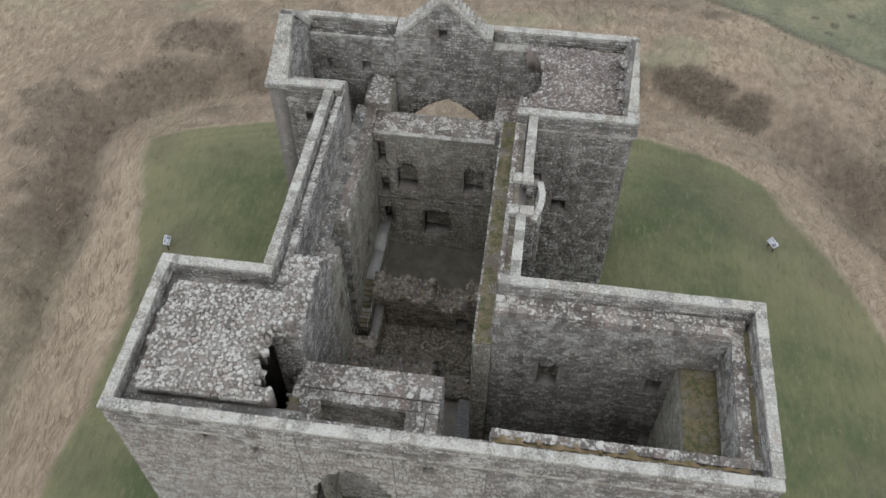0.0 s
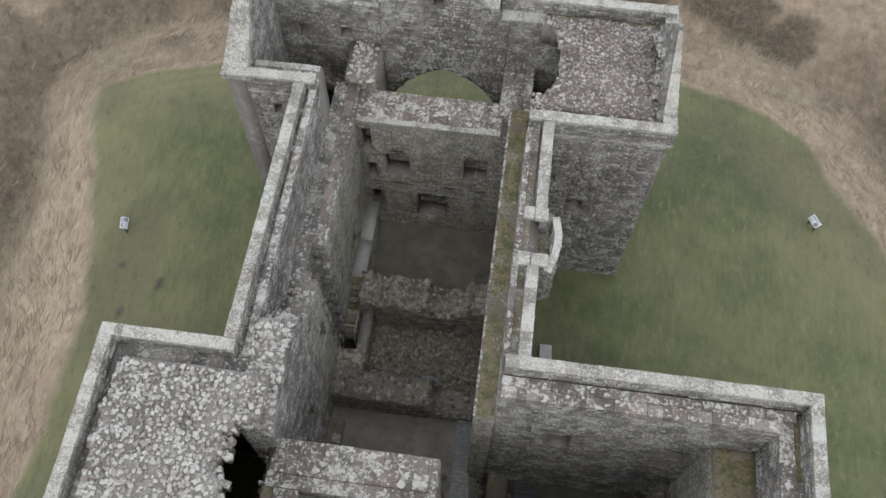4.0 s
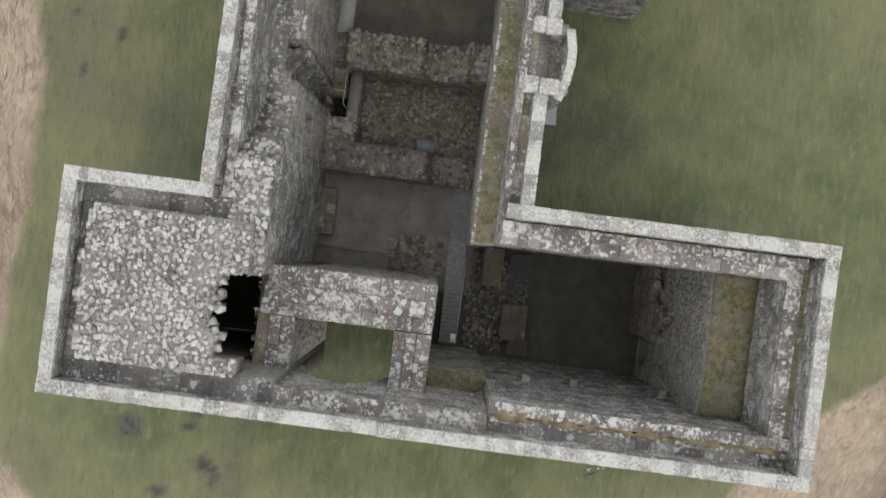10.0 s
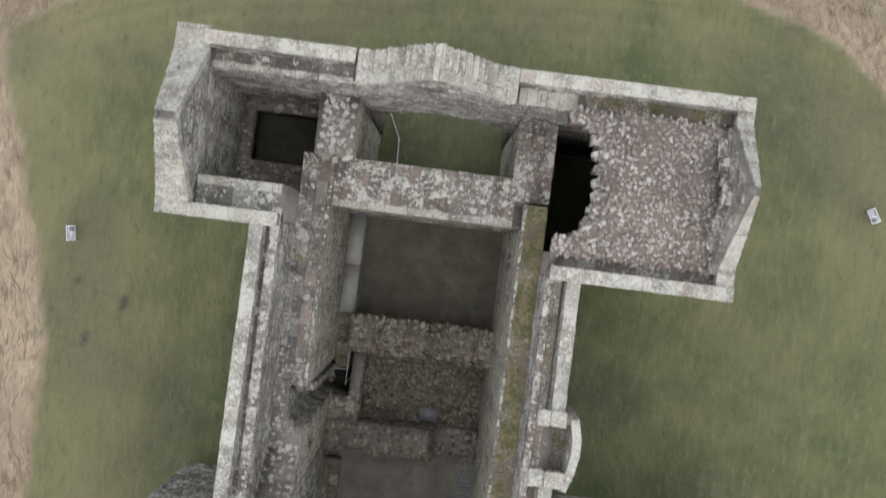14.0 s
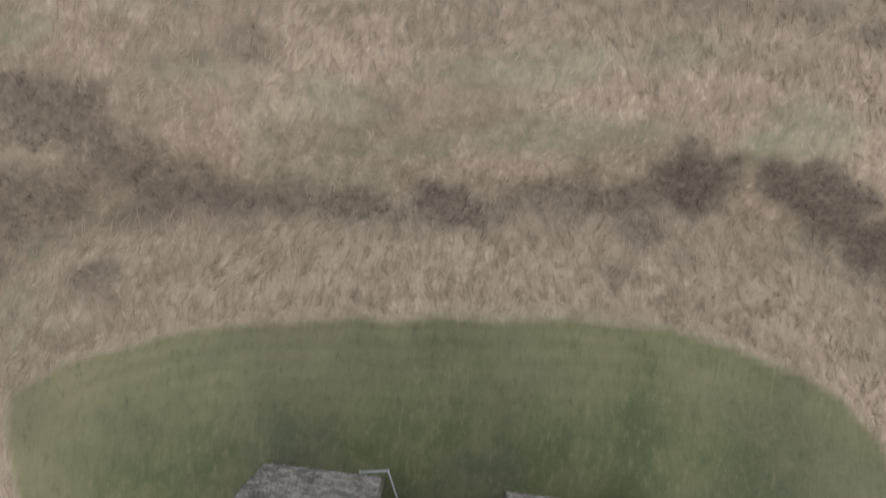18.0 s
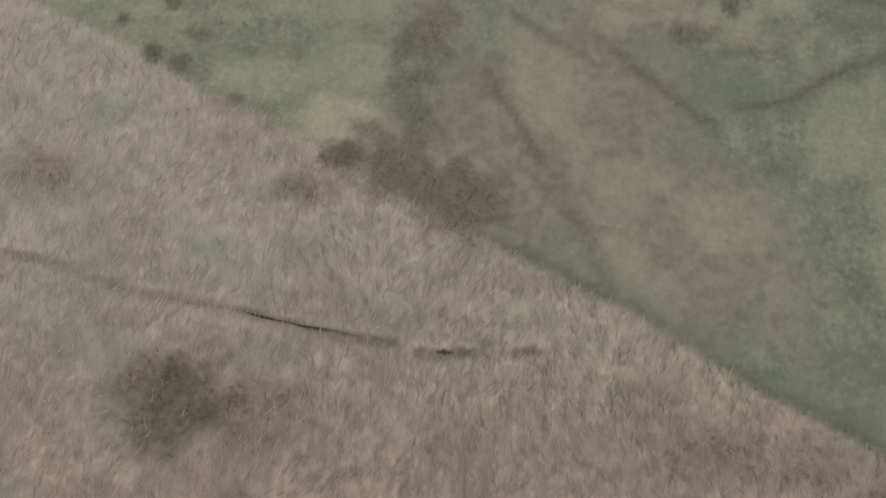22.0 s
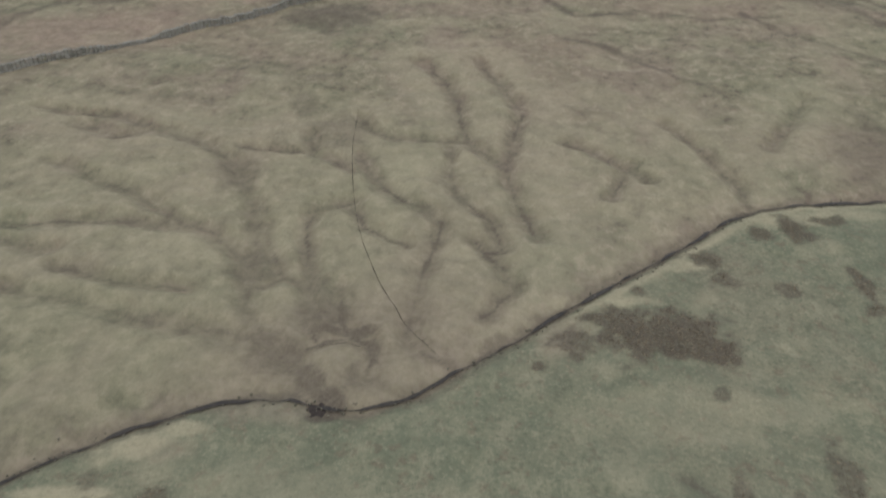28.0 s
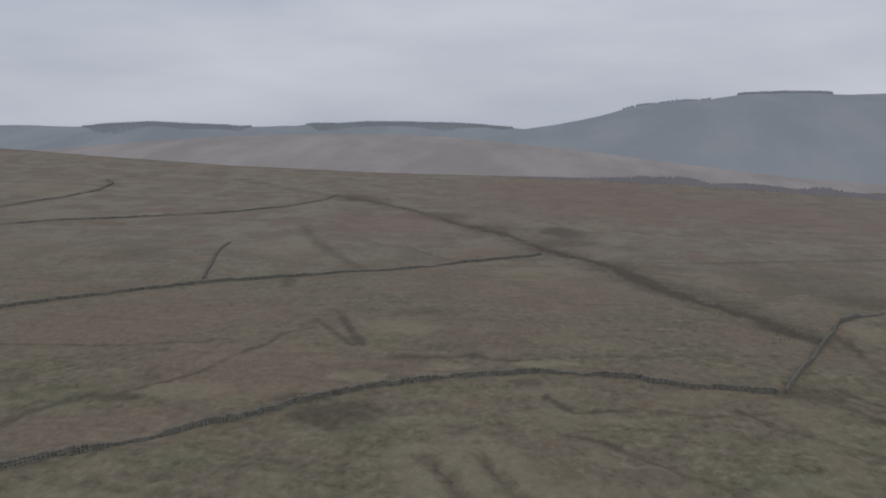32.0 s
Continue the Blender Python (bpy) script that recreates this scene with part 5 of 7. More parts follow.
channel("peat_hollow", [(-29.6, 131.6), (-28.6, 133.0), (-27.7, 134.6), (-27.4, 136.4)], 0.35, 0.95, PEAT_AND_SHADE, "dark wet peat hollow where two burns meet", 72)
channel("peat_crack", [(-32.2, 141.2), (-31.4, 143.2), (-30.2, 144.4), (-28.6, 144.9), (-26.8, 144.6), (-25.3, 143.6), (-24.6, 142.0)], 0.03, 0.22, PEAT_AND_SHADE, "dark peat cutting round a grassy mound", 73)
channel("burn", BURN, 0.05, 0.3, WATER, "narrow dark burn winding through rough pasture", 71)
channel("peat_crack", THREAD, 0.012, 0.04, PEAT_AND_SHADE, "thin dark drain threading down the moor", 75)
channel("peat_crack", DITCH, 0.02, 0.1, PEAT_AND_SHADE, "dark crack of a ditch in long grass", 77, (0.6, 0.99))
for k, pts in enumerate(CRACKS):
    channel("peat_crack", pts, 0.08, 0.2, PEAT_AND_SHADE, "short dark crack in long grass", 79 + k)

channel("turf_scar", [(6.1, 12.2), (6.7, 12.6), (7.3, 13.0), (8.3, 13.4), (9.3, 13.9)], 0.04, 0.13, PEAT_AND_SHADE, "short dark scar in the mown turf", 83)
channel("turf_scar", [(6.2, 13.6), (6.6, 13.8), (7.2, 14.2)], 0.03, 0.09, PEAT_AND_SHADE, "short dark scar in the mown turf", 84)

# ---- rough grass and scrub round the lawn ----


def blades(name, n, x0, x1, y0, y1, keep, length, width, mat, label, lean, seed, count=2, flow=True, spread=0.12):
    """Bent blades of dead grass or twigs, joined into one thing."""
    r = np.random.default_rng(seed)
    x, y = r.uniform(x0, x1, n), r.uniform(y0, y1, n)
    ok = keep(x, y, r.random(n))
    x, y = np.repeat(x[ok], count), np.repeat(y[ok], count)
    n = len(x)
    x, y = x + r.normal(0, spread, n), y + r.normal(0, spread, n)
    ang = (1.5 + (fbm(x, y, 4, 81) - 0.5) * 2.6 if flow else 0) + r.normal(0, 0.4 if flow else 3, n)
    L, W = r.uniform(*length, n), r.uniform(*width, n)
    up = r.uniform(*lean, n)
    z = height(x, y)
    dx, dy = np.cos(ang), np.sin(ang)
    sx, sy = -dy, dx
    P = []
    for k, (t, w) in enumerate(((0, 1.0), (0.45, 0.85), (1.0, 0.2))):
        out = L * t * (1 - 0.35 * t * up)
        hz = z - 0.05 + L * up * (t - 0.45 * t * t) + 0.04
        for sg in (-1, 1):
            P.append(np.stack([x + dx * out * (1 - 0.6 * up) + sg * sx * W * w, y + dy * out * (1 - 0.6 * up) + sg * sy * W * w, hz + 0.7 * W * sg], -1))
    V = np.stack(P, 1).reshape(-1, 3)
    i = 6 * np.arange(n)
    F = np.concatenate([np.stack([i, i + 1, i + 3, i + 2], -1), np.stack([i + 2, i + 3, i + 5, i + 4], -1)])
    me = quick_mesh(name, V, F)
    me.materials.append(mat)
    return tagged(new(name, me), label, "grass" if flow else "scrub", kind="stuff")


def blade_mat(name, a, b, c):
    m = Nodes(name, 0.9, 0.1)
    k = m.geo.outputs["Random Per Island"]
    return m.done(m.mix(m.step(k, 0.5, 1.0), m.mix(m.step(k, 0.0, 0.5), a, b), c))


STRAW = blade_mat("dead_grass", (0.25, 0.197, 0.146), (0.31, 0.248, 0.184), (0.365, 0.296, 0.222))
TWIG = blade_mat("bare_twigs", (0.09, 0.07, 0.054), (0.15, 0.118, 0.09), (0.24, 0.195, 0.155))


def in_straw(x, y, c):
    d = off_lawn(x, y)
    z1, z2, thick = zones(x, y)
    share = (0.35 + 0.65 * z1[:, 1]) * (1 - 0.95 * smooth(z1[:, 2], 0.1, 0.6)) * (1 - 0.9 * z1[:, 3]) * (1 - 0.97 * z2[:, 2])
    return (d > 0.2) & (z2[:, 2] < 0.3) & (c < share * np.interp(d, [0, 25, 60], [1, 0.9, 0.55]))


def in_scrub(x, y, c):
    z1, z2, thick = zones(x, y)
    return (off_lawn(x, y) > 1.5) & (c < np.clip((thick - 0.35) * 1.6, 0, 1))


PALE_STRAW = blade_mat("bleached_dead_grass", (0.235, 0.21, 0.163), (0.305, 0.272, 0.213), (0.375, 0.337, 0.27))


def bleached(x, y):
    return 0.85 * smooth(x + 6 * (fbm(x, y, 12, 141) - 0.5), 12, -6) * smooth(y + 10 * (fbm(x, y, 10, 143) - 0.5), 74, 88)


blades("bleached_grass", 55000, -64, 20, 70, 108, lambda x, y, c: in_straw(x, y, c) & (np.sin(x * 91.7 + y * 57.3) * 0.5 + 0.5 < bleached(x, y)), (0.5, 1.2), (0.009, 0.026), PALE_STRAW, "bleached pale dead grass on the slope below the field", (0.06, 0.3), 15, 2)
blades("dead_grass", 95000, -64, 48, 0, 106, lambda x, y, c: in_straw(x, y, c) & (np.sin(x * 91.7 + y * 57.3) * 0.5 + 0.5 >= bleached(x, y)), (0.5, 1.2), (0.009, 0.026), STRAW, "long straw-coloured dead grass lying in tangled tufts", (0.06, 0.3), 5, 2)
blades("low_scrub", 52000, -60, 46, 30, 96, in_scrub, (0.4, 1.2), (0.008, 0.022), TWIG, "thicket of bare dark twigs in the ditch", (0.5, 1.0), 6, 3, False)
GORSE = blade_mat("brown_rushes", (0.1, 0.082, 0.055), (0.145, 0.118, 0.08), (0.21, 0.172, 0.118))
blades("gorse_scrub", 70000, -56, 36, 94, 182, in_scrub, (0.2, 0.45), (0.012, 0.03), GORSE, "brown patches of rushes and gorse on the far pasture", (0.1, 0.4), 9, 5, False, 0.4)

for k in range(5):
    fx = 13 + k * 4.2
    fy = float(np.interp(fx, EDGE_X, EDGE_Y))
    me = quick_mesh("fence_post", np.array([[a, b, c] for c in (-0.4, 1.1) for a, b in ((-0.045, -0.045), (0.045, -0.045), (0.045, 0.045), (-0.045, 0.045))]), np.array([[0, 3, 2, 1], [4, 5, 6, 7], [0, 1, 5, 4], [1, 2, 6, 5], [2, 3, 7, 6], [3, 0, 4, 7]]))
    me.materials.append(BOARD_WOOD)
    post = new("fence_post", me)
    post.location, post.rotation_euler = (fx, fy, float(height(fx, fy))), (0.05 * math.sin(k * 3), 0.06 * math.cos(k * 5), 0.3 * k)
    tagged(post, "weathered wooden fence post at the field edge", "fence post", "fence posts")


# ---- low bushes along the hollow of the moor and tussocks on the burn's banks ----
BUSH = blade_mat("dull_moor_bushes", (0.1, 0.094, 0.07), (0.13, 0.12, 0.09), (0.16, 0.146, 0.11))


def tufts(name, pts, n, spread, size, label, seed):
    """Small ragged bushes beside a line, joined into one thing."""
    r = np.random.default_rng(seed)
    L = rounded(pts, 1.0)
    k = r.integers(0, len(L), n)
    x, y = L[k, 0] + r.normal(0, spread, n), L[k, 1] + r.normal(0, spread, n)
    z = height(x, y)
    V, F = [], []
    for i in range(n):
        s = r.uniform(*size)
        m = len(V)
        for lev, (h, w) in enumerate(((-0.1, 0.8), (0.45, 1.0), (0.8, 0.6))):
            for a in range(6):
                t = a * 1.047 + lev * 0.5
                q = s * w * r.uniform(0.6, 1.15)
                V.append((x[i] + q * math.cos(t), y[i] + q * math.sin(t), z[i] + s * h * r.uniform(0.8, 1.2)))
        V.append((x[i] + s * r.uniform(-0.2, 0.2), y[i], z[i] + s * r.uniform(0.85, 1.1)))
        for a in range(6):
            b = (a + 1) % 6
            for lo in (m, m + 6):
                F += [(lo + a, lo + b, lo + 6 + b), (lo + a, lo + 6 + b, lo + 6 + a)]
            F.append((m + 12 + a, m + 12 + b, m + 18))
    me = quick_mesh(name, np.array(V), np.array(F))
    me.materials.append(BUSH)
    return tagged(new(name, me), label, "scrub", kind="stuff")


tufts("bushes", HEDGE, 2200, 5.0, (0.1, 0.28), "straggling line of dull bushes in a moorland hollow", 31)
tufts("bank_tussocks", BURN, 420, 0.5, (0.06, 0.2), "dark rush tussocks on the burn's banks", 33)

# ---- building blocks ----
rng = np.random.default_rng(7)
BASE = {}


def thing(name, at, label, category, group="", kind=""):
    """An Empty at the base of a thing."""
    ob = new(name)
    ob.location, ob.empty_display_size = at, 0.3
    BASE[ob] = Vector(at)
    return tagged(ob, label, category, group, kind)


def under(ob, parent, at):
    """Hang ob, which lies at the world place at, under parent."""
    ob.parent = parent
    ob.location = Vector(at) - BASE[parent]
    BASE[ob] = Vector(at)
    return ob


def solid(name, V, F, mat, parent=None, label="", kind="", smooth_faces=False):
    """One mesh object from arrays in world metres, with its origin at its foot."""
    V = np.asarray(V, float)
    at = np.array([(V[:, 0].min() + V[:, 0].max()) / 2, (V[:, 1].min() + V[:, 1].max()) / 2, V[:, 2].min()])
    me = quick_mesh(name, V - at, F, smooth_faces)
    me.materials.append(mat)
    ob = new(name, me)
    if parent:
        under(ob, parent, at)
    else:
        ob.location = at
        BASE[ob] = Vector(at)
    return tagged(ob, label, kind=kind)


BOX_F = np.array([[0, 3, 2, 1], [4, 5, 6, 7], [0, 1, 5, 4], [1, 2, 6, 5], [2, 3, 7, 6], [3, 0, 4, 7]])


def box_v(x0, x1, y0, y1, z0, z1):
    return np.array([[x0, y0, z0], [x1, y0, z0], [x1, y1, z0], [x0, y1, z0], [x0, y0, z1], [x1, y0, z1], [x1, y1, z1], [x0, y1, z1]], float)


def joined(boxes):
    V = np.concatenate(boxes)
    F = np.concatenate([BOX_F + 8 * k for k in range(len(boxes))])
    return V, F


def welded(V, F):
    """Join touching boxes: shared corners become one, and the faces between them go."""
    key, idx = np.unique(np.round(np.asarray(V) * 2000).astype(np.int64), axis=0, return_inverse=True)
    F = idx.reshape(-1)[F]
    F = F[[len(set(f)) == 4 for f in F.tolist()]]
    _, first, back, n = np.unique(np.sort(F, 1), axis=0, return_index=True, return_inverse=True, return_counts=True)
    F = F[n[back.reshape(-1)] == 1]
    used = np.unique(F)
    new_id = np.zeros(len(key), int)
    new_id[used] = np.arange(len(used))
    return key[used] / 2000.0, new_id[F]


def value(f, u):
    return f(u) if callable(f) else f


def spans(u, z0, top, openings):
    """The solid stretches of a wall's height at u."""
    out, lo = [], z0
    cuts = sorted((value(o[2], u), value(o[3], u)) for o in openings if o[0] < u < o[1])
    for a, b in cuts:
        if b > a:
            if a > lo:
                out.append((lo, a))
            lo = max(lo, b)
    hi = value(top, u)
    if hi > lo:
        out.append((lo, hi))
    return out


def facing(axis, u0, u1, plane, out, z0, top, openings, course=(0.14, 0.27), length=(0.17, 0.5), z_low=-1e9, proud=(0.012, 0.06), single=None):
    """Squared rubble stones on one face of a wall: arrays of eight corners a stone. out: -1 or 1, the way that the face looks."""
    stones = []
    z = max(z0, z_low)
    zmax = max(value(top, u) for u in np.linspace(u0, u1, 25))
    while z < zmax - 0.05:
        h = rng.uniform(*course)
        u = u0 - rng.uniform(0, 0.3)
        while u < u1:
            w = rng.uniform(*length) * (1.5 if rng.random() < 0.12 else 1)
            a, b = max(u, u0 + 0.01), min(u + w, u1 - 0.01)
            c, d = z + rng.uniform(-0.02, 0.02), z + h + rng.uniform(-0.02, 0.02)
            u += w
            if b - a < 0.09:
                continue
            m = (a + b) / 2
            d = min(d, value(top, m) - 0.01)
            if d - c < 0.06:
                continue
            bad = False
            for o in openings:
                if b > o[0] + 0.02 and a < o[1] - 0.02:
                    mm = min(max(m, o[0] + 0.01), o[1] - 0.01)
                    lo, hi = value(o[2], mm), value(o[3], mm)
                    if d > lo + 0.02 and c < hi - 0.02:
                        bad = True
            if not bad:
                if single is not None and single["left"] > 0 and c > single["above"]:
                    single["left"] -= 1
                    p = rng.uniform(*proud) + 0.06
                    at = (m, plane + out * (p / 2 - 0.055), c + 0.008) if axis == "x" else (plane + out * (p / 2 - 0.055), m, c + 0.008)
                    size = (b - a - 0.02, p, d - c - 0.016) if axis == "x" else (p, b - a - 0.02, d - c - 0.016)
                    single["made"].append((at, size))
                else:
                    stones.append((a, b, c, d, rng.uniform(*proud)))
        z += h
    if not stones:
        return np.zeros((0, 3)), np.zeros((0, 4), int)
    S = np.array(stones)
    a, b, c, d, p = S.T
    g, k = 0.012, np.minimum(0.035, 0.16 * np.minimum(b - a, d - c))
    n = len(S)
    j = rng.uniform(-0.018, 0.018, (n, 8))
    inn, outp = plane - out * 0.02 * np.ones(n), plane + out * p
    U = np.stack([a + g, b - g, b - g, a + g, a + g + k, b - g - k, b - g - k, a + g + k], 1) + j
    T = np.stack([inn] * 4 + [outp] * 4, 1)
    T[:, 4:] += rng.uniform(-0.01, 0.01, (n, 4))
    Z = np.stack([c + g, c + g, d - g, d - g, c + g + k, c + g + k, d - g - k, d - g - k], 1) + rng.uniform(-0.012, 0.012, (n, 8))
    V = np.stack([U, T, Z] if axis == "x" else [T, U, Z], -1).reshape(-1, 3)
    F = np.array([[4, 5, 6, 7], [0, 1, 5, 4], [1, 2, 6, 5], [2, 3, 7, 6], [3, 0, 4, 7]])
    if (axis == "x") == (out > 0):
        F = F[:, ::-1]
    F = (F[None] + 8 * np.arange(n)[:, None, None]).reshape(-1, 4)
    return V, F


def wall(parent, axis, u0, u1, t0, t1, z0, top, openings=(), faces="-+", ends="", mat=None, label="", low=(-0.3, -0.3), name="wall", course=(0.14, 0.27), length=(0.17, 0.5), singles=0):
    """A wall along one axis with openings (u0, u1, z0, z1; each z a number or a function of u), faced with stones. faces: the sides that
    show ('-' at t0, '+' at t1); ends: '0' and '1', the ends that show."""
    openings = list(openings)
    cuts = {u0, u1}
    for o in openings:
        cuts |= {max(u0, o[0]), min(u1, o[1])}
        if callable(o[2]) or callable(o[3]):
            cuts |= set(np.linspace(max(u0, o[0]), min(u1, o[1]), 19))
    if callable(top):
        cuts |= set(np.linspace(u0, u1, max(5, int((u1 - u0) / 0.25))))
    cuts = sorted(cuts)
    boxes = []
    e = 1e-4
    for a, b in zip(cuts, cuts[1:]):
        if b - a < 1e-3:
            continue
        left, right = spans(a + e, z0, top, openings), spans(b - e, z0, top, openings)
        if len(left) != len(right):
            left = right = spans((a + b) / 2, z0, top, openings)
        for (la, lb), (ra, rb) in zip(left, right):
            v = box_v(a, b, t0, t1, 0, 0) if axis == "x" else box_v(t0, t1, a, b, 0, 0)
            k = 0 if axis == "x" else 1
            at_left = np.isclose(v[:, k], a)
            v[:4, 2] = np.where(at_left[:4], la, ra)
            v[4:, 2] = np.where(at_left[4:], lb, rb)
            boxes.append(v)
    V, F = welded(*joined(boxes))
    ob = solid(name, V, F, MORTAR, parent, label)
    Vs, Fs, n = [], [], 0
    runs = []
    if "-" in faces:
        runs.append((axis, u0, u1, t0, -1, z0, top, openings, low[0]))
    if "+" in faces:
        runs.append((axis, u0, u1, t1, 1, z0, top, openings, low[1]))
    other = "y" if axis == "x" else "x"
    for tag, u, sgn in (("0", u0, -1), ("1", u1, 1)):
        if tag in ends:
            runs.append((other, t0, t1, u, sgn, z0, value(top, min(max(u, u0 + e), u1 - e)), (), max(low)))
    for ax, a, b, p, sgn, lo, tp, op, zl in runs:
        zt = max(value(tp, w) for w in np.linspace(a, b, 9))
        one = {"left": singles, "above": zt - 1.1, "made": []}
        v, f = facing(ax, a, b, p, sgn, lo, tp, op, course, length, z_low=zl, single=one)
        for at, size in one["made"]:
            piece("wall_stone", ob, WALL_ONE, at, size, (0, 0, 0), "block")
        if len(v):
            Vs.append(v)
            Fs.append(f + n)
            n += len(v)
    if Vs:
        solid("facing", np.concatenate(Vs), np.concatenate(Fs), mat or WALL, ob, kind="stuff")
    return ob


def block_mesh(name, seed, bevel=0.09, rough=0.05):
    """A unit stone with worn edges, standing on z = 0."""
    r = random.Random(seed)
    bm = bmesh.new()
    bmesh.ops.create_cube(bm, size=1)
    bmesh.ops.bevel(bm, geom=bm.edges[:], offset=bevel, segments=1, affect="EDGES")
    for v in bm.verts:
        v.co += Vector((r.uniform(-rough, rough), r.uniform(-rough, rough), r.uniform(-rough, rough)))
        v.co.z += 0.5
    me = bpy.data.meshes.new(name)
    bm.to_mesh(me)
    bm.free()
    return me


def lump_mesh(name, seed):
    """A unit rough stone: an angular block with a worn, flattish top."""
    r = random.Random(seed)
    bm = bmesh.new()
    n = r.choice((4, 5, 5, 6))
    ring = [(math.cos(t) * q, math.sin(t) * q) for t, q in ((2 * math.pi * (k + r.uniform(-0.28, 0.28)) / n, r.uniform(0.42, 0.58)) for k in range(n))]
    low = [bm.verts.new((x, y, -0.5)) for x, y in ring]
    mid = [bm.verts.new((x * 1.05, y * 1.05, r.uniform(0.1, 0.22))) for x, y in ring]
    top = [bm.verts.new((x * 0.84, y * 0.84, r.uniform(0.36, 0.46))) for x, y in ring]
    cap = bm.verts.new((r.uniform(-0.1, 0.1), r.uniform(-0.1, 0.1), 0.5))
    for k in range(n):
        j = (k + 1) % n
        for p, q in ((low, mid), (mid, top)):
            bm.faces.new((p[k], p[j], q[j]))
            bm.faces.new((p[k], q[j], q[k]))
        bm.faces.new((top[k], top[j], cap))
    me = bpy.data.meshes.new(name)
    bm.to_mesh(me)
    bm.free()
    return me


STOCK = {}


def stock(kind, mat, k):
    """Shared meshes: kind 'block', 'slab' or 'lump', one set a material."""
    key = (kind, mat.name, k)
    if key not in STOCK:
        me = lump_mesh("rough_stone", 50 + k) if kind == "lump" else block_mesh(kind + "_stone", 20 + k, 0.022 if kind == "slab" else 0.09, 0.016 if kind == "slab" else 0.045)
        me.materials.append(mat)
        STOCK[key] = me
    return STOCK[key]


def piece(name, parent, mat, at, size, turn=(0, 0, 0), kind="block"):
    ob = new(name, stock(kind, mat, random.randrange(6)))
    under(ob, parent, at)
    ob.scale = size
    ob.rotation_euler = turn
    return ob


def row(name, parent, mat, axis, u0, u1, t0, t1, z, h, length=(0.5, 0.95), kind="slab", sag=0.015, zfun=None, gap=0.012):
    """Stones laid end to end. z: their foot."""
    u = u0
    while u < u1 - 0.05:
        w = random.uniform(*length)
        if u1 - (u + w) < length[0] * 0.6:
            w = u1 - u
        m, tm = u + w / 2, (t0 + t1) / 2
        zz = (zfun(m) if zfun else z) + random.uniform(-sag, sag)
        tw = (t1 - t0) * random.uniform(0.96, 1.04)
        at, size = ((m, tm, zz), (w - gap, tw, h)) if axis == "x" else ((tm, m, zz), (tw, w - gap, h))
        piece(name, parent, mat, at, size, (random.uniform(-0.015, 0.015), random.uniform(-0.015, 0.015), random.uniform(-0.012, 0.012)), kind)
        u += w


def parapet(parent, axis, u0, u1, outer, out, z=16.0, top=17.12, thick=0.5, label="", walk=0.0, openings=()):
    """A parapet on a wall head, its corbel course and its coping. outer: the coping's outer edge; out: the way that it looks."""
    inner = outer - out * (thick + 0.04)
    a, b = sorted((outer - out * 0.09, inner))
    fall = top if callable(top) else (lambda u: top)
    ob = wall(parent, axis, u0, u1, a, b, z - 0.35, (lambda u: fall(u) - 0.17) if callable(top) else top - 0.17, openings, "-+", "", WALL, label, name="parapet", length=(0.3, 0.7))
    a, b = sorted((outer, inner - out * 0.03))
    row("coping_stone", ob, COPING, axis, u0, u1, a, b, 0, 0.18, (0.35, 0.85), "slab", 0.018, lambda u: fall(u) - 0.18, -0.012)
    a, b = sorted((outer - out * 0.02, outer - out * 0.2))
    row("corbel_stone", ob, COPING if out < 0 else SLAB_WHITE, axis, u0, u1, a, b, z - 0.5, 0.2, (0.5, 0.9), "block", 0.01)
    return ob


def scatter(parent, mat, joint_mat, points, size=(0.16, 0.42), squash=0.6, singles=300, name="rubble_stone", lift=0.0):
    """Loose stones on a bed: the first ones as single pieces, the rest joined."""
    kids = points[:singles]
    for x, y, z in kids:
        s = random.uniform(*size)
        piece(name, parent, mat, (x, y, z + lift), (s * random.uniform(0.8, 1.35), s * random.uniform(0.7, 1.1), s * squash * random.uniform(0.7, 1.3)), (random.uniform(-0.12, 0.12), random.uniform(-0.12, 0.12), random.uniform(0, 6.28)), "lump")
    rest = points[singles:]
    if len(rest):
        shapes = []
        for k in range(6):
            me = lump_mesh("lump", 90 + k)
            shapes.append((np.array([v.co[:] for v in me.vertices]), np.array([p.vertices[:] for p in me.polygons])))
            bpy.data.meshes.remove(me)
        Vs, Fs, n = [], [], 0
        for x, y, z in rest:
            s = random.uniform(*size)
            t = random.uniform(0, 6.28)
            base, tri = random.choice(shapes)
            Fs.append(tri + n)
            n += len(base)
            v = base * np.array([s * random.uniform(0.8, 1.4), s * random.uniform(0.7, 1.1), s * squash * random.uniform(0.7, 1.3)]) + np.array(
                [[random.uniform(-0.04, 0.04) * s for _ in range(3)] for _ in range(len(base))])
            c, sn = math.cos(t), math.sin(t)
            Vs.append(np.stack([v[:, 0] * c - v[:, 1] * sn + x, v[:, 0] * sn + v[:, 1] * c + y, v[:, 2] + z + lift], -1))
        solid("rubble_fill", np.concatenate(Vs), np.concatenate(Fs), joint_mat, parent, kind="stuff")


def bed(x0, x1, y0, y1, zfun, keep, pitch=0.27):
    """Jittered places on a bed of rubble, in chance order."""
    pts = []
    for x in np.arange(x0, x1, pitch):
        for y in np.arange(y0, y1, pitch):
            px, py = x + random.uniform(-0.1, 0.1), y + random.uniform(-0.1, 0.1)
            if keep(px, py):
                pts.append((px, py, zfun(px, py)))
    random.shuffle(pts)
    return pts


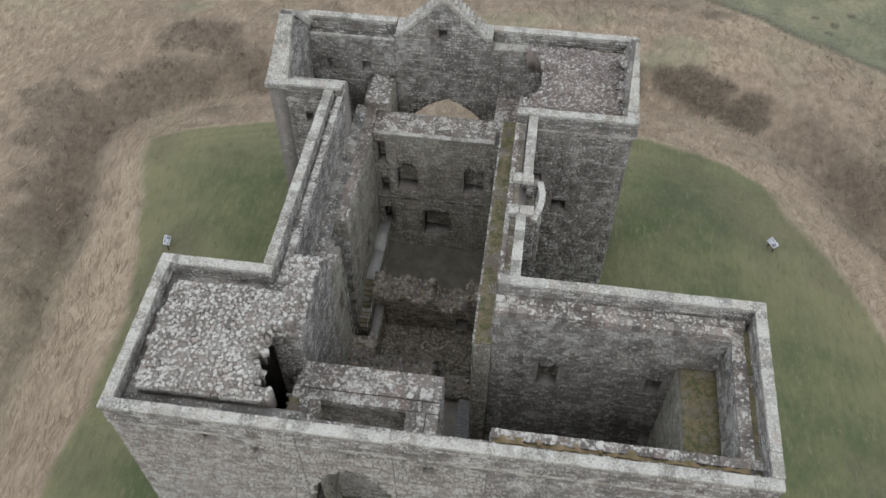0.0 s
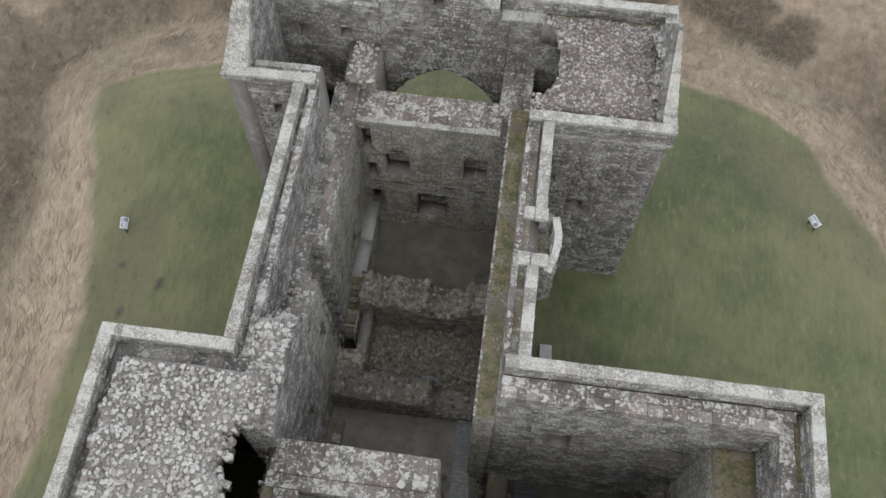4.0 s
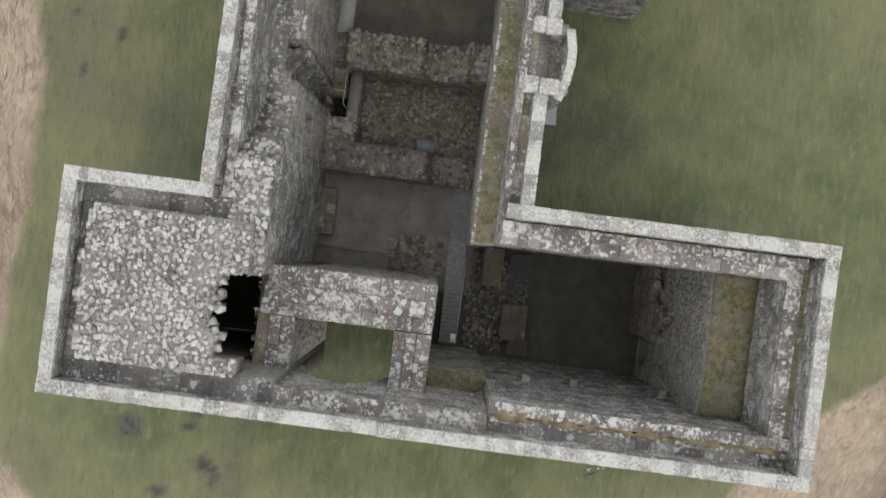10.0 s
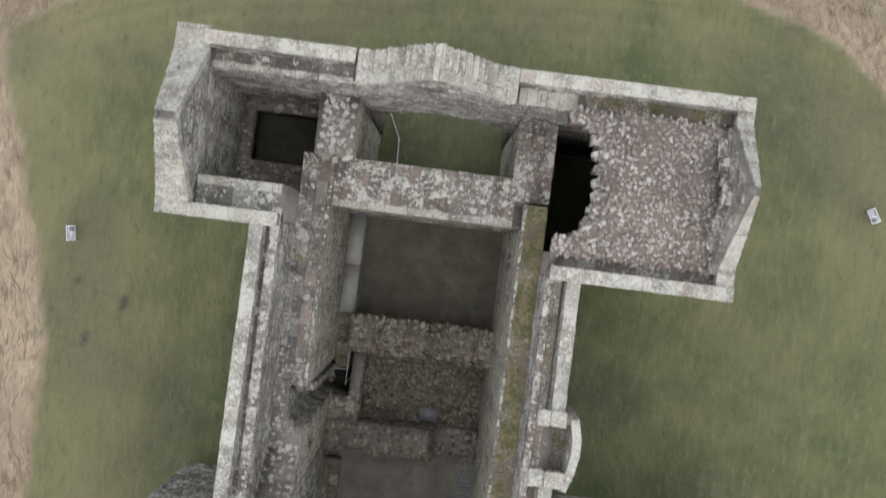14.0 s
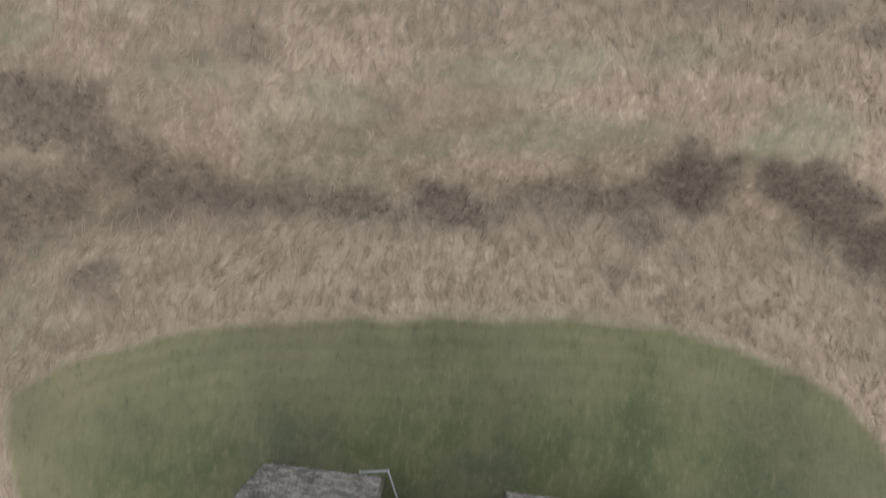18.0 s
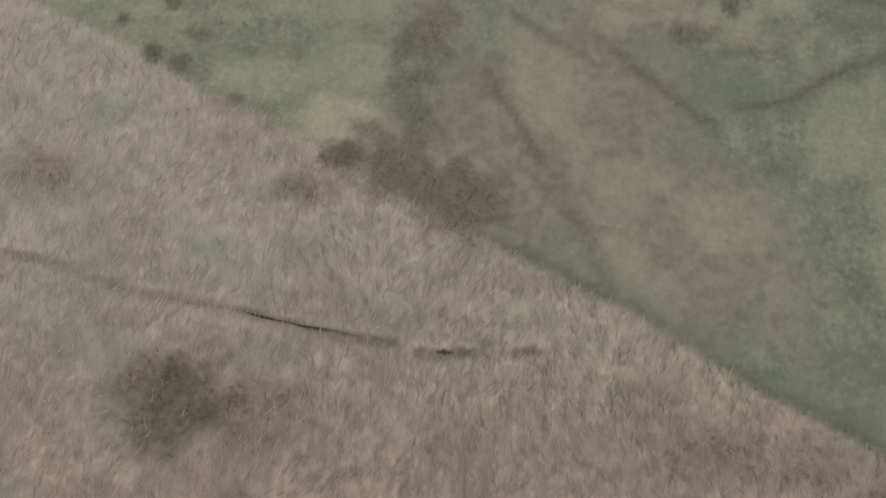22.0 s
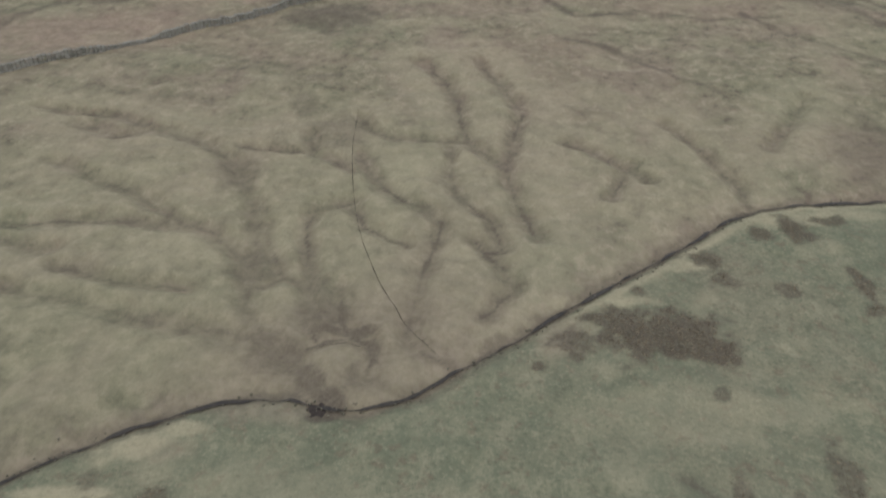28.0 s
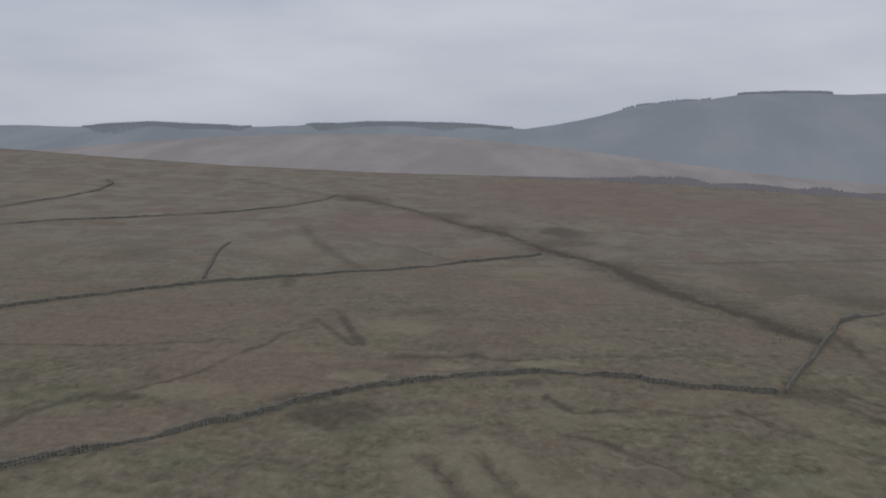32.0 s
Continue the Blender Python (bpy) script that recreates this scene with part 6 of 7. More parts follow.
def slab_sheet(name, parent, mat, x0, x1, y0, y1, zfun, thick, keep, step=0.2, label="", kind=""):
    """A thick sheet of masonry over a plan with a ragged outline."""
    xs, ys = np.arange(x0, x1 + step / 2, step), np.arange(y0, y1 + step / 2, step)
    boxes = []
    for a in xs[:-1]:
        for b in ys[:-1]:
            if keep(a + step / 2, b + step / 2):
                v = box_v(a, a + step, b, b + step, 0, 0)
                v[:4, 2] = [zfun(p[0], p[1]) - thick for p in v[:4]]
                v[4:, 2] = [zfun(p[0], p[1]) for p in v[4:]]
                boxes.append(v)
    V, F = welded(*joined(boxes))
    return solid(name, V, F, mat, parent, label, kind)


def arch(u0, u1, spring, crown, power=2.0):
    mid, half = (u0 + u1) / 2, (u1 - u0) / 2
    return lambda u: spring + (crown - spring) * max(0.0, 1 - abs((u - mid) / half) ** power) ** (1 / power)


def pointed(u0, u1, spring, crown):
    mid, half, h = (u0 + u1) / 2, (u1 - u0) / 2, crown - spring
    r = (half * half + h * h) / (2 * half)
    return lambda u: spring + math.sqrt(max(0.0, r * r - (abs(u - mid) + r - half) ** 2))


TOP, WALK, FOOT = 17.12, 16.0, -1.6

# ---- tower with the broken rubble roof (near, by the lawn's wide side) ----
tower_a = thing("castle_tower", (-14.6, 22.2, 0), "square ruined castle tower with a broken stone roof", "castle tower", "castle towers")
tower_b = thing("castle_tower", (5.5, 22.4, 0), "oblong roofless castle tower with mossy wall walks", "castle tower", "castle towers")
tower_c = thing("castle_tower", (-13.5, 45.3, 0), "roofless castle tower with one gabled side wall", "castle tower", "castle towers")
tower_d = thing("castle_tower", (2.2, 45.0, 0), "castle tower with a rubble roof and a gabled side", "castle tower", "castle towers")
hall = thing("castle_hall", (-6.5, 34.5, 0), "roofless stone castle hall with thick ruined walls", "castle hall")
flying_near = thing("flying_arch", (-7.2, 18.3, 0), "tall stone arch wall joining two castle towers", "arch wall", "flying arches")
flying_far = thing("flying_arch", (-6.4, 48.4, 0), "gabled stone arch wall with stepped coping", "arch wall", "flying arches")

# outer walls of the broken tower
wall(tower_a, "x", -18.95, -9.55, 17.55, 19.05, FOOT, WALK, [(-14.25, -13.75, 14.9, 15.5), (-11.9, -11.6, 13.9, 14.6)], "-", "0", mat=WALL_FRONT, label="lichened outer wall with small openings", singles=150)
wall(tower_a, "y", 19.05, 25.3, -18.95, -17.75, FOOT, WALK, (), "-")
wall(tower_a, "x", -18.95, -12.3, 25.3, 26.75, FOOT, WALK, [(-16.3, -15.9, 9.5, 10.6)], "+", "0", singles=80)
wall(tower_a, "y", 19.05, 23.7, -11.2, -9.55, FOOT, 12.75, (), "-+", low=(-0.3, -0.3), mat=WALL_IN)
parapet(tower_a, "x", -19.05, -9.55, 17.45, -1)
parapet(tower_a, "y", 18.02, 26.35, -19.05, -1)
parapet(tower_a, "x", -19.05, -12.86, 26.87, 1)


def hole_a(x, y):
    """Outside the broken shaft of the roof."""
    w = 0.2 * math.sin(y * 4.3 + 1) + 0.14 * math.sin(y * 11 + 1)
    e = ((y - 21.6) / 1.9)
    return not (abs(e) < 1 and x > -11.55 - 0.85 * math.sqrt(max(0, 1 - e * e)) + w)


def roof_a(x, y):
    u, v = (x + 14.5) / 3.4, (y - 22.2) / 3.2
    return 16.75 + 0.35 * (1 - 0.5 * u * u - 0.5 * v * v) + 0.06 * math.sin(x * 2.1) * math.cos(y * 1.7)


def on_roof_a(x, y):
    return hole_a(x, y) and -17.95 + 0.12 * math.sin(y * 4) + 0.25 * ((y - 22.2) / 3.2) ** 2 < x < -11.15 and 19.05 < y < 25.45


roof = slab_sheet("roof", tower_a, ROOF_BED, -18.1, -11.1, 18.9, 25.6, lambda x, y: roof_a(x, y) - 0.08, 1.5, on_roof_a, 0.2, "collapsed stone vault bedded with pale rubble")
scatter(roof, RUBBLE, RUBBLE_J, bed(-18.0, -11.1, 19.1, 25.45, roof_a, lambda x, y: on_roof_a(x, y) and random.random() < 0.62 + 0.9 * float(fbm(x, y, 1.6, 131, 2)), 0.205), (0.16, 0.29), 0.5, lift=-0.03)
for k in range(26):
    y = 19.75 + k * 0.145
    x = -11.55 - 0.85 * math.sqrt(max(0, 1 - ((y - 21.6) / 1.9) ** 2)) + 0.2 * math.sin(y * 4.3 + 1) + 0.14 * math.sin(y * 11 + 1)
    piece("edge_stone", roof, RUBBLE, (x + random.uniform(-0.2, 0.12), y + random.uniform(-0.06, 0.06), 16.55 + random.uniform(-0.15, 0.1)), (random.uniform(0.25, 0.55), random.uniform(0.18, 0.42), random.uniform(0.2, 0.5)), (random.uniform(-0.15, 0.15), random.uniform(-0.15, 0.15), random.uniform(-0.6, 0.6)), "lump")
row("edge_stone", roof, RUBBLE, "y", 19.3, 25.2, -17.95, -17.62, 16.45, 0.32, (0.2, 0.42), "block", 0.03)
row("edge_stone", roof, RUBBLE, "x", -17.8, -12.4, 25.2, 25.5, 16.4, 0.3, (0.2, 0.42), "block", 0.03)
row("edge_stone", roof, RUBBLE, "x", -17.8, -11.6, 18.95, 19.25, 16.4, 0.3, (0.2, 0.42), "block", 0.03)
for k in range(22):
    y = 19.4 + k * 0.2
    if random.random() < 0.8:
        piece("rim_stone", roof, MOSSY if k % 3 == 0 else SLAB, (-11.05 + random.uniform(-0.3, 0.12) - 0.25 * (k < 3) - 0.3 * (k > 18), y + random.uniform(-0.08, 0.08), 12.4 + random.uniform(-0.5, 0.3)), (random.uniform(0.25, 0.7), random.uniform(0.2, 0.45), random.uniform(0.25, 0.5)), (random.uniform(-0.2, 0.2), random.uniform(-0.2, 0.2), random.uniform(-0.7, 0.7)), "lump")
row("flagstone", roof, SLAB, "x", -18.5, -9.6, 17.98, 18.9, WALK - 0.06, 0.1, (0.6, 1.2))
row("flagstone", roof, SLAB, "x", -18.5, -12.0, 25.5, 26.35, WALK - 0.06, 0.1, (0.6, 1.2))
row("flagstone", roof, SLAB, "y", 18.9, 25.5, -18.5, -17.9, WALK - 0.06, 0.1, (0.6, 1.2))
# broken corner where the tower meets the hall
corner_top = lambda y: 16.35 - 0.25 * max(0, 24.6 - y) - 1.35 * max(0.0, y - 28.1) + 0.12 * math.sin(y * 5)
corner = wall(hall, "y", 23.3, 29.4, -12.3, -10.8, FOOT, corner_top, [(26.2, 27.0, 6.0, 7.6)], "+", "01", mat=WALL, label="broken wall head crumbling into loose stones")
scatter(corner, RUBBLE, RUBBLE_J, bed(-12.2, -10.7, 23.4, 29.2, lambda x, y: corner_top(y), lambda x, y: True, 0.21), (0.15, 0.36), 0.5)

# ---- the arch wall and recess at the near end ----
near_arch = arch(-9.5, -4.9, 7.5, 13.0)
wall(flying_near, "x", -9.55, -4.85, 17.55, 18.7, FOOT, WALK, [(-9.5, -4.9, FOOT, near_arch), (-7.15, -6.75, 14.6, 15.1)], "-+", mat=WALL_FRONT, singles=90)
parapet(flying_near, "x", -9.55, -4.85, 17.45, -1)
inner_near = wall(hall, "x", -9.55, -3.2, 21.45, 23.7, FOOT, 12.75, [], "-+", "1", mat=WALL_FRONT, label="cross wall with a lichened stone head", singles=80)
leg = wall(tower_b, "y", 18.7, 21.45, -4.85, -3.2, FOOT, 12.75, (), "-+", mat=WALL_IN)
for k, (a, b) in enumerate([(21.45, 22.1), (22.1, 22.9), (22.9, 23.72)]):
    row("flagstone", inner_near, SLAB_WHITE, "x", -11.15 + 0.1 * k, -3.2, a, b, 12.73 + (0.1 if k == 1 else 0.0), 0.1, (0.5, 1.0))
for k, (a, b) in enumerate([(-4.87, -4.35), (-4.33, -3.85), (-3.83, -3.18)]):
    row("flagstone", leg, SLAB_WHITE, "y", 18.75, 21.4, a, b, 12.73 + (0.1 if k == 1 else 0.0), 0.1, (0.6, 1.2))
for k, (a, b) in enumerate([(-11.2, -10.65), (-10.63, -10.1), (-10.08, -9.53)]):
    row("flagstone", inner_near, SLAB_WHITE if k else MOSSY, "y", 18.75, 21.4, a, b, 12.73 + (0.08 if k == 1 else 0.0), 0.1, (0.5, 1.0))
row("flagstone", flying_near.children[0], SLAB_WHITE, "x", -9.5, -0.4, 17.98, 18.7, WALK - 0.04, 0.1, (0.5, 1.0))

# ---- the oblong roofless tower ----
wall(tower_b, "x", -4.85, -0.3, 17.55, 18.7, FOOT, WALK, [(-3.4, -2.9, 14.2, 14.8)], "-+", mat=WALL_FRONT, singles=60)
low_ledge = wall(tower_b, "x", -3.2, -0.3, 18.7, 19.6, FOOT, 10.6, (), "+", mat=WALL_IN)
row("flagstone", low_ledge, MOSSED, "x", -3.2, -0.3, 18.7, 19.62, 10.58, 0.12, (0.3, 0.6))
scatter(low_ledge, MOSSED, MOSSED, [(random.uniform(-3.1, -0.3), random.uniform(18.75, 19.5), 10.68) for _ in range(40)], (0.1, 0.3), 0.5, 40, "mossy_stone")
near_b = wall(tower_b, "x", -0.3, 12.85, 17.55, 19.3, FOOT, WALK, [(3.3, 3.8, 15.2, 15.75), (6.3, 6.8, 15.2, 15.75)], "-+", "01", low=(-0.3, 0), singles=70)
for a, b, c, d in ((1.7, 3.25, 9.3, 11.7), (7.8, 9.1, 9.7, 11.3)):
    wall(tower_b, "x", a, b, 26.75, 27.1, c, d, [((a + b) / 2 - 0.12, (a + b) / 2 + 0.12, c + 0.6, d - 0.6)], "-", mat=WALL_IN, low=(0, 0), name="window_back")
east_b = wall(tower_b, "y", 19.3, 26.0, 11.45, 12.85, FOOT, WALK, (), "-+", low=(12.8, -0.3), singles=60)
far_b = wall(tower_b, "x", -0.85, 12.85, 26.0, 27.5, FOOT, WALK, [(1.9, 3.05, 9.5, 11.5), (8.0, 8.9, 9.9, 11.1)], "-+", "01", label="thick tower wall with two square windows", singles=110)
parapet(tower_b, "x", -4.85, 12.95, 17.45, -1, top=17.3)
parapet(tower_b, "y", 18.02, 27.05, 12.97, 1, top=17.45)
parapet(tower_b, "x", -0.75, 12.97, 27.62, 1, top=17.5)
for k, (a, b, z, m) in enumerate([(17.98, 18.45, 0, SLAB), (18.45, 18.66, 0.1, SLAB_WHITE), (18.82, 19.32, 0.22, SLAB_WHITE)]):
    row("flagstone", near_b, m, "x", -0.3, 12.4, a, b, WALK - 0.05 + z, 0.1, (0.35, 0.7))
slab_sheet("turf_strip", near_b, TURF, -0.2, 11.8, 18.5, 19.1, lambda x, y: WALK + 0.2 + 0.08 * math.sin(x * 2.3) + 0.05 * math.sin(x * 7.1 + 4 * y), 0.2, lambda x, y: 18.6 - 0.04 * math.sin(x * 5) < y < 18.9 + 0.1 * math.sin(x * 3.1) + 0.08 * math.sin(x * 8.3), 0.06, "tawny dead turf rooted between the slabs")
for k in range(9):
    x = -0.1 + (k * 0.61 if k else 0) + random.uniform(0, 0.3)
    piece("turf_tuft", near_b, TURF, (x, 18.86 + random.uniform(-0.05, 0.12), WALK + 0.2), (random.uniform(0.2, 0.5), random.uniform(0.15, 0.35), random.uniform(0.08, 0.2)), (0, 0, random.uniform(0, 3)), "lump")
for k, (a, b, z, m) in enumerate([(26.93, 27.1, 0.35, MOSSED), (26.5, 26.94, 0.55, SLAB_WHITE), (25.97, 26.52, 0.42, SLAB_EDGE)]):
    row("flagstone", far_b, m, "x", -0.8, 11.5 if k > 1 else 12.1, a, b, WALK - 0.05, z + 0.1, (0.4, 0.8), gap=0.004)
for k, (a, b, z, m) in enumerate([(12.1, 12.45, 0, MOSSED), (11.45, 12.1, 0.12, SLAB_WHITE)]):
    row("flagstone", east_b, m, "y", 18.4, 26.7, a, b, WALK - 0.05 + z, 0.1, (0.35, 0.7))
ledge_b = wall(tower_b, "y", 19.3, 26.0, 9.4, 11.45, FOOT, 12.95, [(20.3, 21.6, 0.5, arch(20.3, 21.6, 1.8, 2.7))], "-", mat=WALL_IN, low=(0, 0), label="thick wall stub with a mossy floor on top")
slab_sheet("moss_bed", ledge_b, MOSSED, 9.5, 11.45, 19.3, 26.0, lambda x, y: 13.0 + 0.05 * math.sin(3 * x) * math.sin(2 * y), 0.1, lambda x, y: True, 0.4)

# ---- hall: long walls ----
hall_l = wall(hall, "y", 26.75, 41.7, -13.3, -12.3, FOOT, WALK, [(35.0, 35.4, 13.0, 13.6)], "-+", low=(-0.3, 11), singles=80)
wall(hall, "y", 32.3, 34.3, -12.3, -11.78, FOOT, 12.3, (), "+", mat=WALL_IN, low=(0, 0))
hall_ll = wall(hall, "y", 34.3, 43.9, -12.3, -10.85, FOOT, 12.3, [(38.6, 39.2, 4, 5.2)], "+", "0", mat=WALL_IN, low=(0, 0), label="thick hall wall with a flagged ledge")
stub_top = lambda y: float(np.interp(y, [29.4, 30.0, 31.2, 33.6], [14.0, 13.2, 12.4, 12.3])) + 0.06 * math.sin(y * 5)
hall_lm = wall(hall, "y", 29.4, 32.3, -12.3, -10.85, FOOT, stub_top, [(30.6, 31.3, 7.2, 9.0)], "+", "1", mat=WALL_IN, low=(0, 0), label="ruined stair shaft in the wall")
scatter(hall_lm, RUBBLE, RUBBLE_J, bed(-12.2, -10.9, 29.4, 31.6, lambda x, y: stub_top(y), lambda x, y: True, 0.24), (0.14, 0.32), 0.35, 40)
scatter(hall_lm, RED_ONE, RED, bed(-12.2, -11.8, 32.3, 34.3, lambda x, y: 12.33, lambda x, y: True, 0.22), (0.12, 0.3), 0.35, 12)
hall_r = wall(hall, "y", 27.5, 40.9, -0.85, 0.18, FOOT, WALK, [(31.0, 31.4, 6, 7)], "-+", low=(12, -0.3), singles=80)
hall_rl = wall(hall, "y", 25.9, 43.9, -1.85, -0.85, FOOT, 13.15, [(41.0, 41.6, 6, 8)], "-", "0", mat=WALL_IN, low=(0, 0), label="thick hall wall with a moss-grown ledge")
head_fall = lambda y: 17.2 - 0.03 * (y - 27)
parapet(hall, "y", 26.87, 41.6, -13.42, -1, top=head_fall)
parapet(hall, "y", 27.62, 32.4, 0.33, 1, top=head_fall)
parapet(hall, "y", 35.3, 40.75, 0.47, 1, top=head_fall)
row("flagstone", hall_l, SLAB, "y", 26.4, 42.0, -12.88, -12.68, WALK - 0.05, 0.1, (0.5, 1.0))
row("flagstone", hall_l, WHITE_ROW, "y", 26.4, 42.3, -12.68, -12.28, WALK + 0.08, 0.14, (0.3, 0.6))
row("flagstone", hall_ll, SLAB, "y", 31.4, 45.1, -12.3, -11.95, 12.3, 0.1, (0.35, 0.7))
row("flagstone", hall_ll, SLAB, "y", 31.4, 45.1, -11.94, -11.56, 12.27, 0.1, (0.3, 0.6))
row("flagstone", hall_ll, SLAB_BROWN, "y", 31.2, 32.7, -11.55, -11.2, 12.28, 0.1, (0.5, 0.9))
row("flagstone", hall_ll, SLAB_BROWN, "y", 34.3, 45.1, -11.55, -11.0, 12.28, 0.11, (0.6, 1.2))
row("edge_stone", hall_ll, SLAB_WHITE, "y", 34.3, 45.1, -10.99, -10.82, 12.26, 0.11, (0.25, 0.6))
row("flagstone", hall_r, MOSSY, "y", 27.3, 40.9, -0.6, -0.22, WALK - 0.05, 0.1, (0.5, 1.0))
row("edge_stone", hall_rl, SLAB_WHITE, "y", 25.9, 43.9, -1.93, -1.8, 13.15, 0.1, (0.3, 0.7))
row("flagstone", hall_r, SLAB_WHITE, "y", 27.0, 42.5, -0.88, -0.6, WALK + 0.02, 0.12, (0.5, 1.0))
row("flagstone", hall_rl, MOSSED, "y", 25.9, 43.9, -1.88, -0.86, 13.13, 0.1, (0.6, 1.3))

# projecting latrine box on the long wall
box_l = thing("garderobe_box", (0.75, 33.9, 12.8), "small corbelled stone box projecting from the wall", "garderobe")
for a, b, c, d, e_, f in [(0.18, 0.85, 32.35, 32.75, 13.2, 16.85), (0.18, 0.85, 34.9, 35.3, 13.2, 16.85), (0.85, 1.12, 32.5, 35.2, 13.2, 16.7)]:
    if b - a > d - c:
        wall(box_l, "x", a, b, c, d, e_, f, (), "-+", "1", name="side_wall")
    else:
        wall(box_l, "y", c, d, a, b, e_, f, (), "-+", "01", name="front_wall")
piece("floor_slab", box_l, MOSSY, (0.35, 33.82, 15.3), (1.5, 2.3, 0.3), (0, 0, 0), "slab")
row("coping_stone", box_l, COPING, "x", -0.75, 0.7, 32.3, 32.95, 16.85, 0.3, (0.5, 0.8), "block")
row("coping_stone", box_l, COPING, "x", -0.65, 0.55, 34.8, 35.45, 16.85, 0.3, (0.4, 0.6), "block")
for k, (x, y, t) in enumerate([(0.85, 32.55, 0.3), (1.05, 33.25, 0.15), (1.12, 33.98, -0.02), (1.02, 34.75, -0.22)]):
    piece("coping_stone", box_l, COPING, (x, y, 16.68), (0.36, 0.8, 0.2), (0, 0, -t), "slab")
for y in (32.6, 33.5, 34.3, 35.0):
    piece("corbel", box_l, SLAB, (0.6, y, 12.75), (0.95, 0.28, 0.5), (0, 0, 0), "block")

# ---- far cross wall, recess and gabled arch wall ----
NICHES = [(-9.25, -7.75, 6.5, arch(-9.25, -7.75, 8.2, 9.0, 2)), (-4.35, -2.9, 6.6, arch(-4.35, -2.9, 8.5, 9.15, 3)), (-7.3, -5.4, 1.7, 4.05), (-10.6, -10.0, 9.0, 11.0), (-10.5, -9.9, 5.8, 7.4), (-10.4, -9.8, 2.4, 4.2)]
wall(hall, "x", -10.85, -1.85, 42.9, 43.9, FOOT, 11.9, NICHES, "-", mat=WALL_IN, low=(0, 0), label="hall end wall with window niches and a fireplace")
cross_far = wall(hall, "x", -12.3, -0.85, 43.9, 45.1, FOOT, 11.9, (), "-+", mat=WALL_IN, low=(1, 0), singles=60)
row("string_course", cross_far, SLAB, "x", -10.85, -1.9, 42.8, 43.0, 5.4, 0.16, (0.5, 1.0))
row("flagstone", cross_far, COPING, "x", -10.9, -2.3, 42.82, 43.15, 11.86, 0.14, (0.3, 0.6))
for a, b in ((43.15, 43.75), (43.75, 44.4), (44.4, 45.12)):
    row("flagstone", cross_far, SLAB_WHITE, "x", -10.9, -2.3, a, b, 11.86, 0.13, (0.35, 0.8))
far_top = lambda x: 16.0 if not -9.85 < x < -3.1 else 16.85 + 2.85 * max(0.0, 1 - abs(x + 6.45) / 2.9)
far_arch = pointed(-9.85, -2.6, 6.2, 11.2)
gable = wall(flying_far, "x", -10.0, -2.5, 47.85, 49.03, FOOT, far_top, [(-9.85, -2.6, FOOT, far_arch), (-6.85, -6.25, 16.65, 17.3)], "-+", label="gabled wall over a wide arch with a small window", singles=130)
for side in (-1, 1):
    for k in range(8):
        x = -6.45 + side * (0.2 + k * 0.37)
        piece("coping_stone", gable, COPING, (x, 47.98, far_top(x) - 0.1), (0.54, 0.42 + 0.04 * (k % 2), 0.2), (0, side * 0.777, random.uniform(-0.03, 0.03)), "slab")
    for k in range(11):
        x = -6.45 + side * (0.12 + k * 0.262)
        piece("step_stone", gable, COPING, (x, 48.66 + random.uniform(-0.02, 0.02), far_top(x) - 0.1), (0.3, 0.95 + random.uniform(-0.05, 0.05), 0.3), (0, 0, random.uniform(-0.06, 0.06)), "block")
    piece("kneeler", gable, COPING, (-6.45 + side * 3.08, 48.44, 16.7), (0.5, 1.45, 0.42), (0, 0, 0), "block")
piece("apex_stone", gable, COPING, (-6.45, 48.44, 19.5), (0.24, 1.38, 0.36), (0, 0, 0), "block")

# ---- roofless tower with the gabled side ----
gable_c = lambda y: 16.75 + 3.1 * max(0.0, 1 - abs(y - 45.2) / 3.0) if 42.3 < y < 48.3 else 16.75
wall(tower_c, "x", -17.2, -10.0, 47.85, 49.03, FOOT, WALK, [(-14.95, -14.35, 13.0, 14.0), (-12.4, -11.75, 13.3, 14.0)], "-+", low=(8, -0.3), singles=80)
side_c = wall(tower_c, "y", 41.6, 49.03, -17.2, -16.1, FOOT, lambda y: min(17.0, gable_c(y)), (), "-+", low=(-0.3, 8), label="gabled side wall with pale rounded coping", singles=40)
wall(side_c, "y", 42.3, 48.2, -16.75, -16.1, 17.0, gable_c, (), "-+", name="gable")
def raked(parent, y0, y1, outer, inner, zfun, lean):
    """Coping up and down a gable along y, which leans in as it climbs."""
    y = y0
    while y < y1:
        w = random.uniform(0.22, 0.36)
        z = zfun(y + w / 2)
        o = outer + lean * max(0, z - 16.8)
        tilt = math.atan((zfun(y + w) - zfun(y)) / w)
        piece("coping_stone", parent, COPING, ((o + inner) / 2, y + w / 2, z - 0.3), (abs(o - inner) * random.uniform(0.98, 1.03), (w + 0.03) / math.cos(tilt), 0.36), (tilt, 0, random.uniform(-0.02, 0.02)), "slab")
        y += w


raked(side_c, 41.5, 49.15, -17.4, -15.98, gable_c, 0.19)
near_c = wall(tower_c, "x", -16.1, -12.3, 41.6, 43.25, FOOT, WALK, [(-14.95, -14.45, 13.6, 14.4)], "-+", low=(-0.3, 8), singles=60)
parapet(tower_c, "x", -16.1, -12.3, 41.48, -1, top=16.95)
parapet(tower_c, "x", -16.1, -9.9, 49.15, 1)
row("flagstone", near_c, COPING, "x", -16.0, -12.4, 42.9, 43.27, WALK - 0.05, 0.12, (0.4, 0.8))
row("flagstone", near_c, SLAB, "x", -16.0, -12.4, 42.05, 42.9, WALK - 0.06, 0.1, (0.6, 1.1))
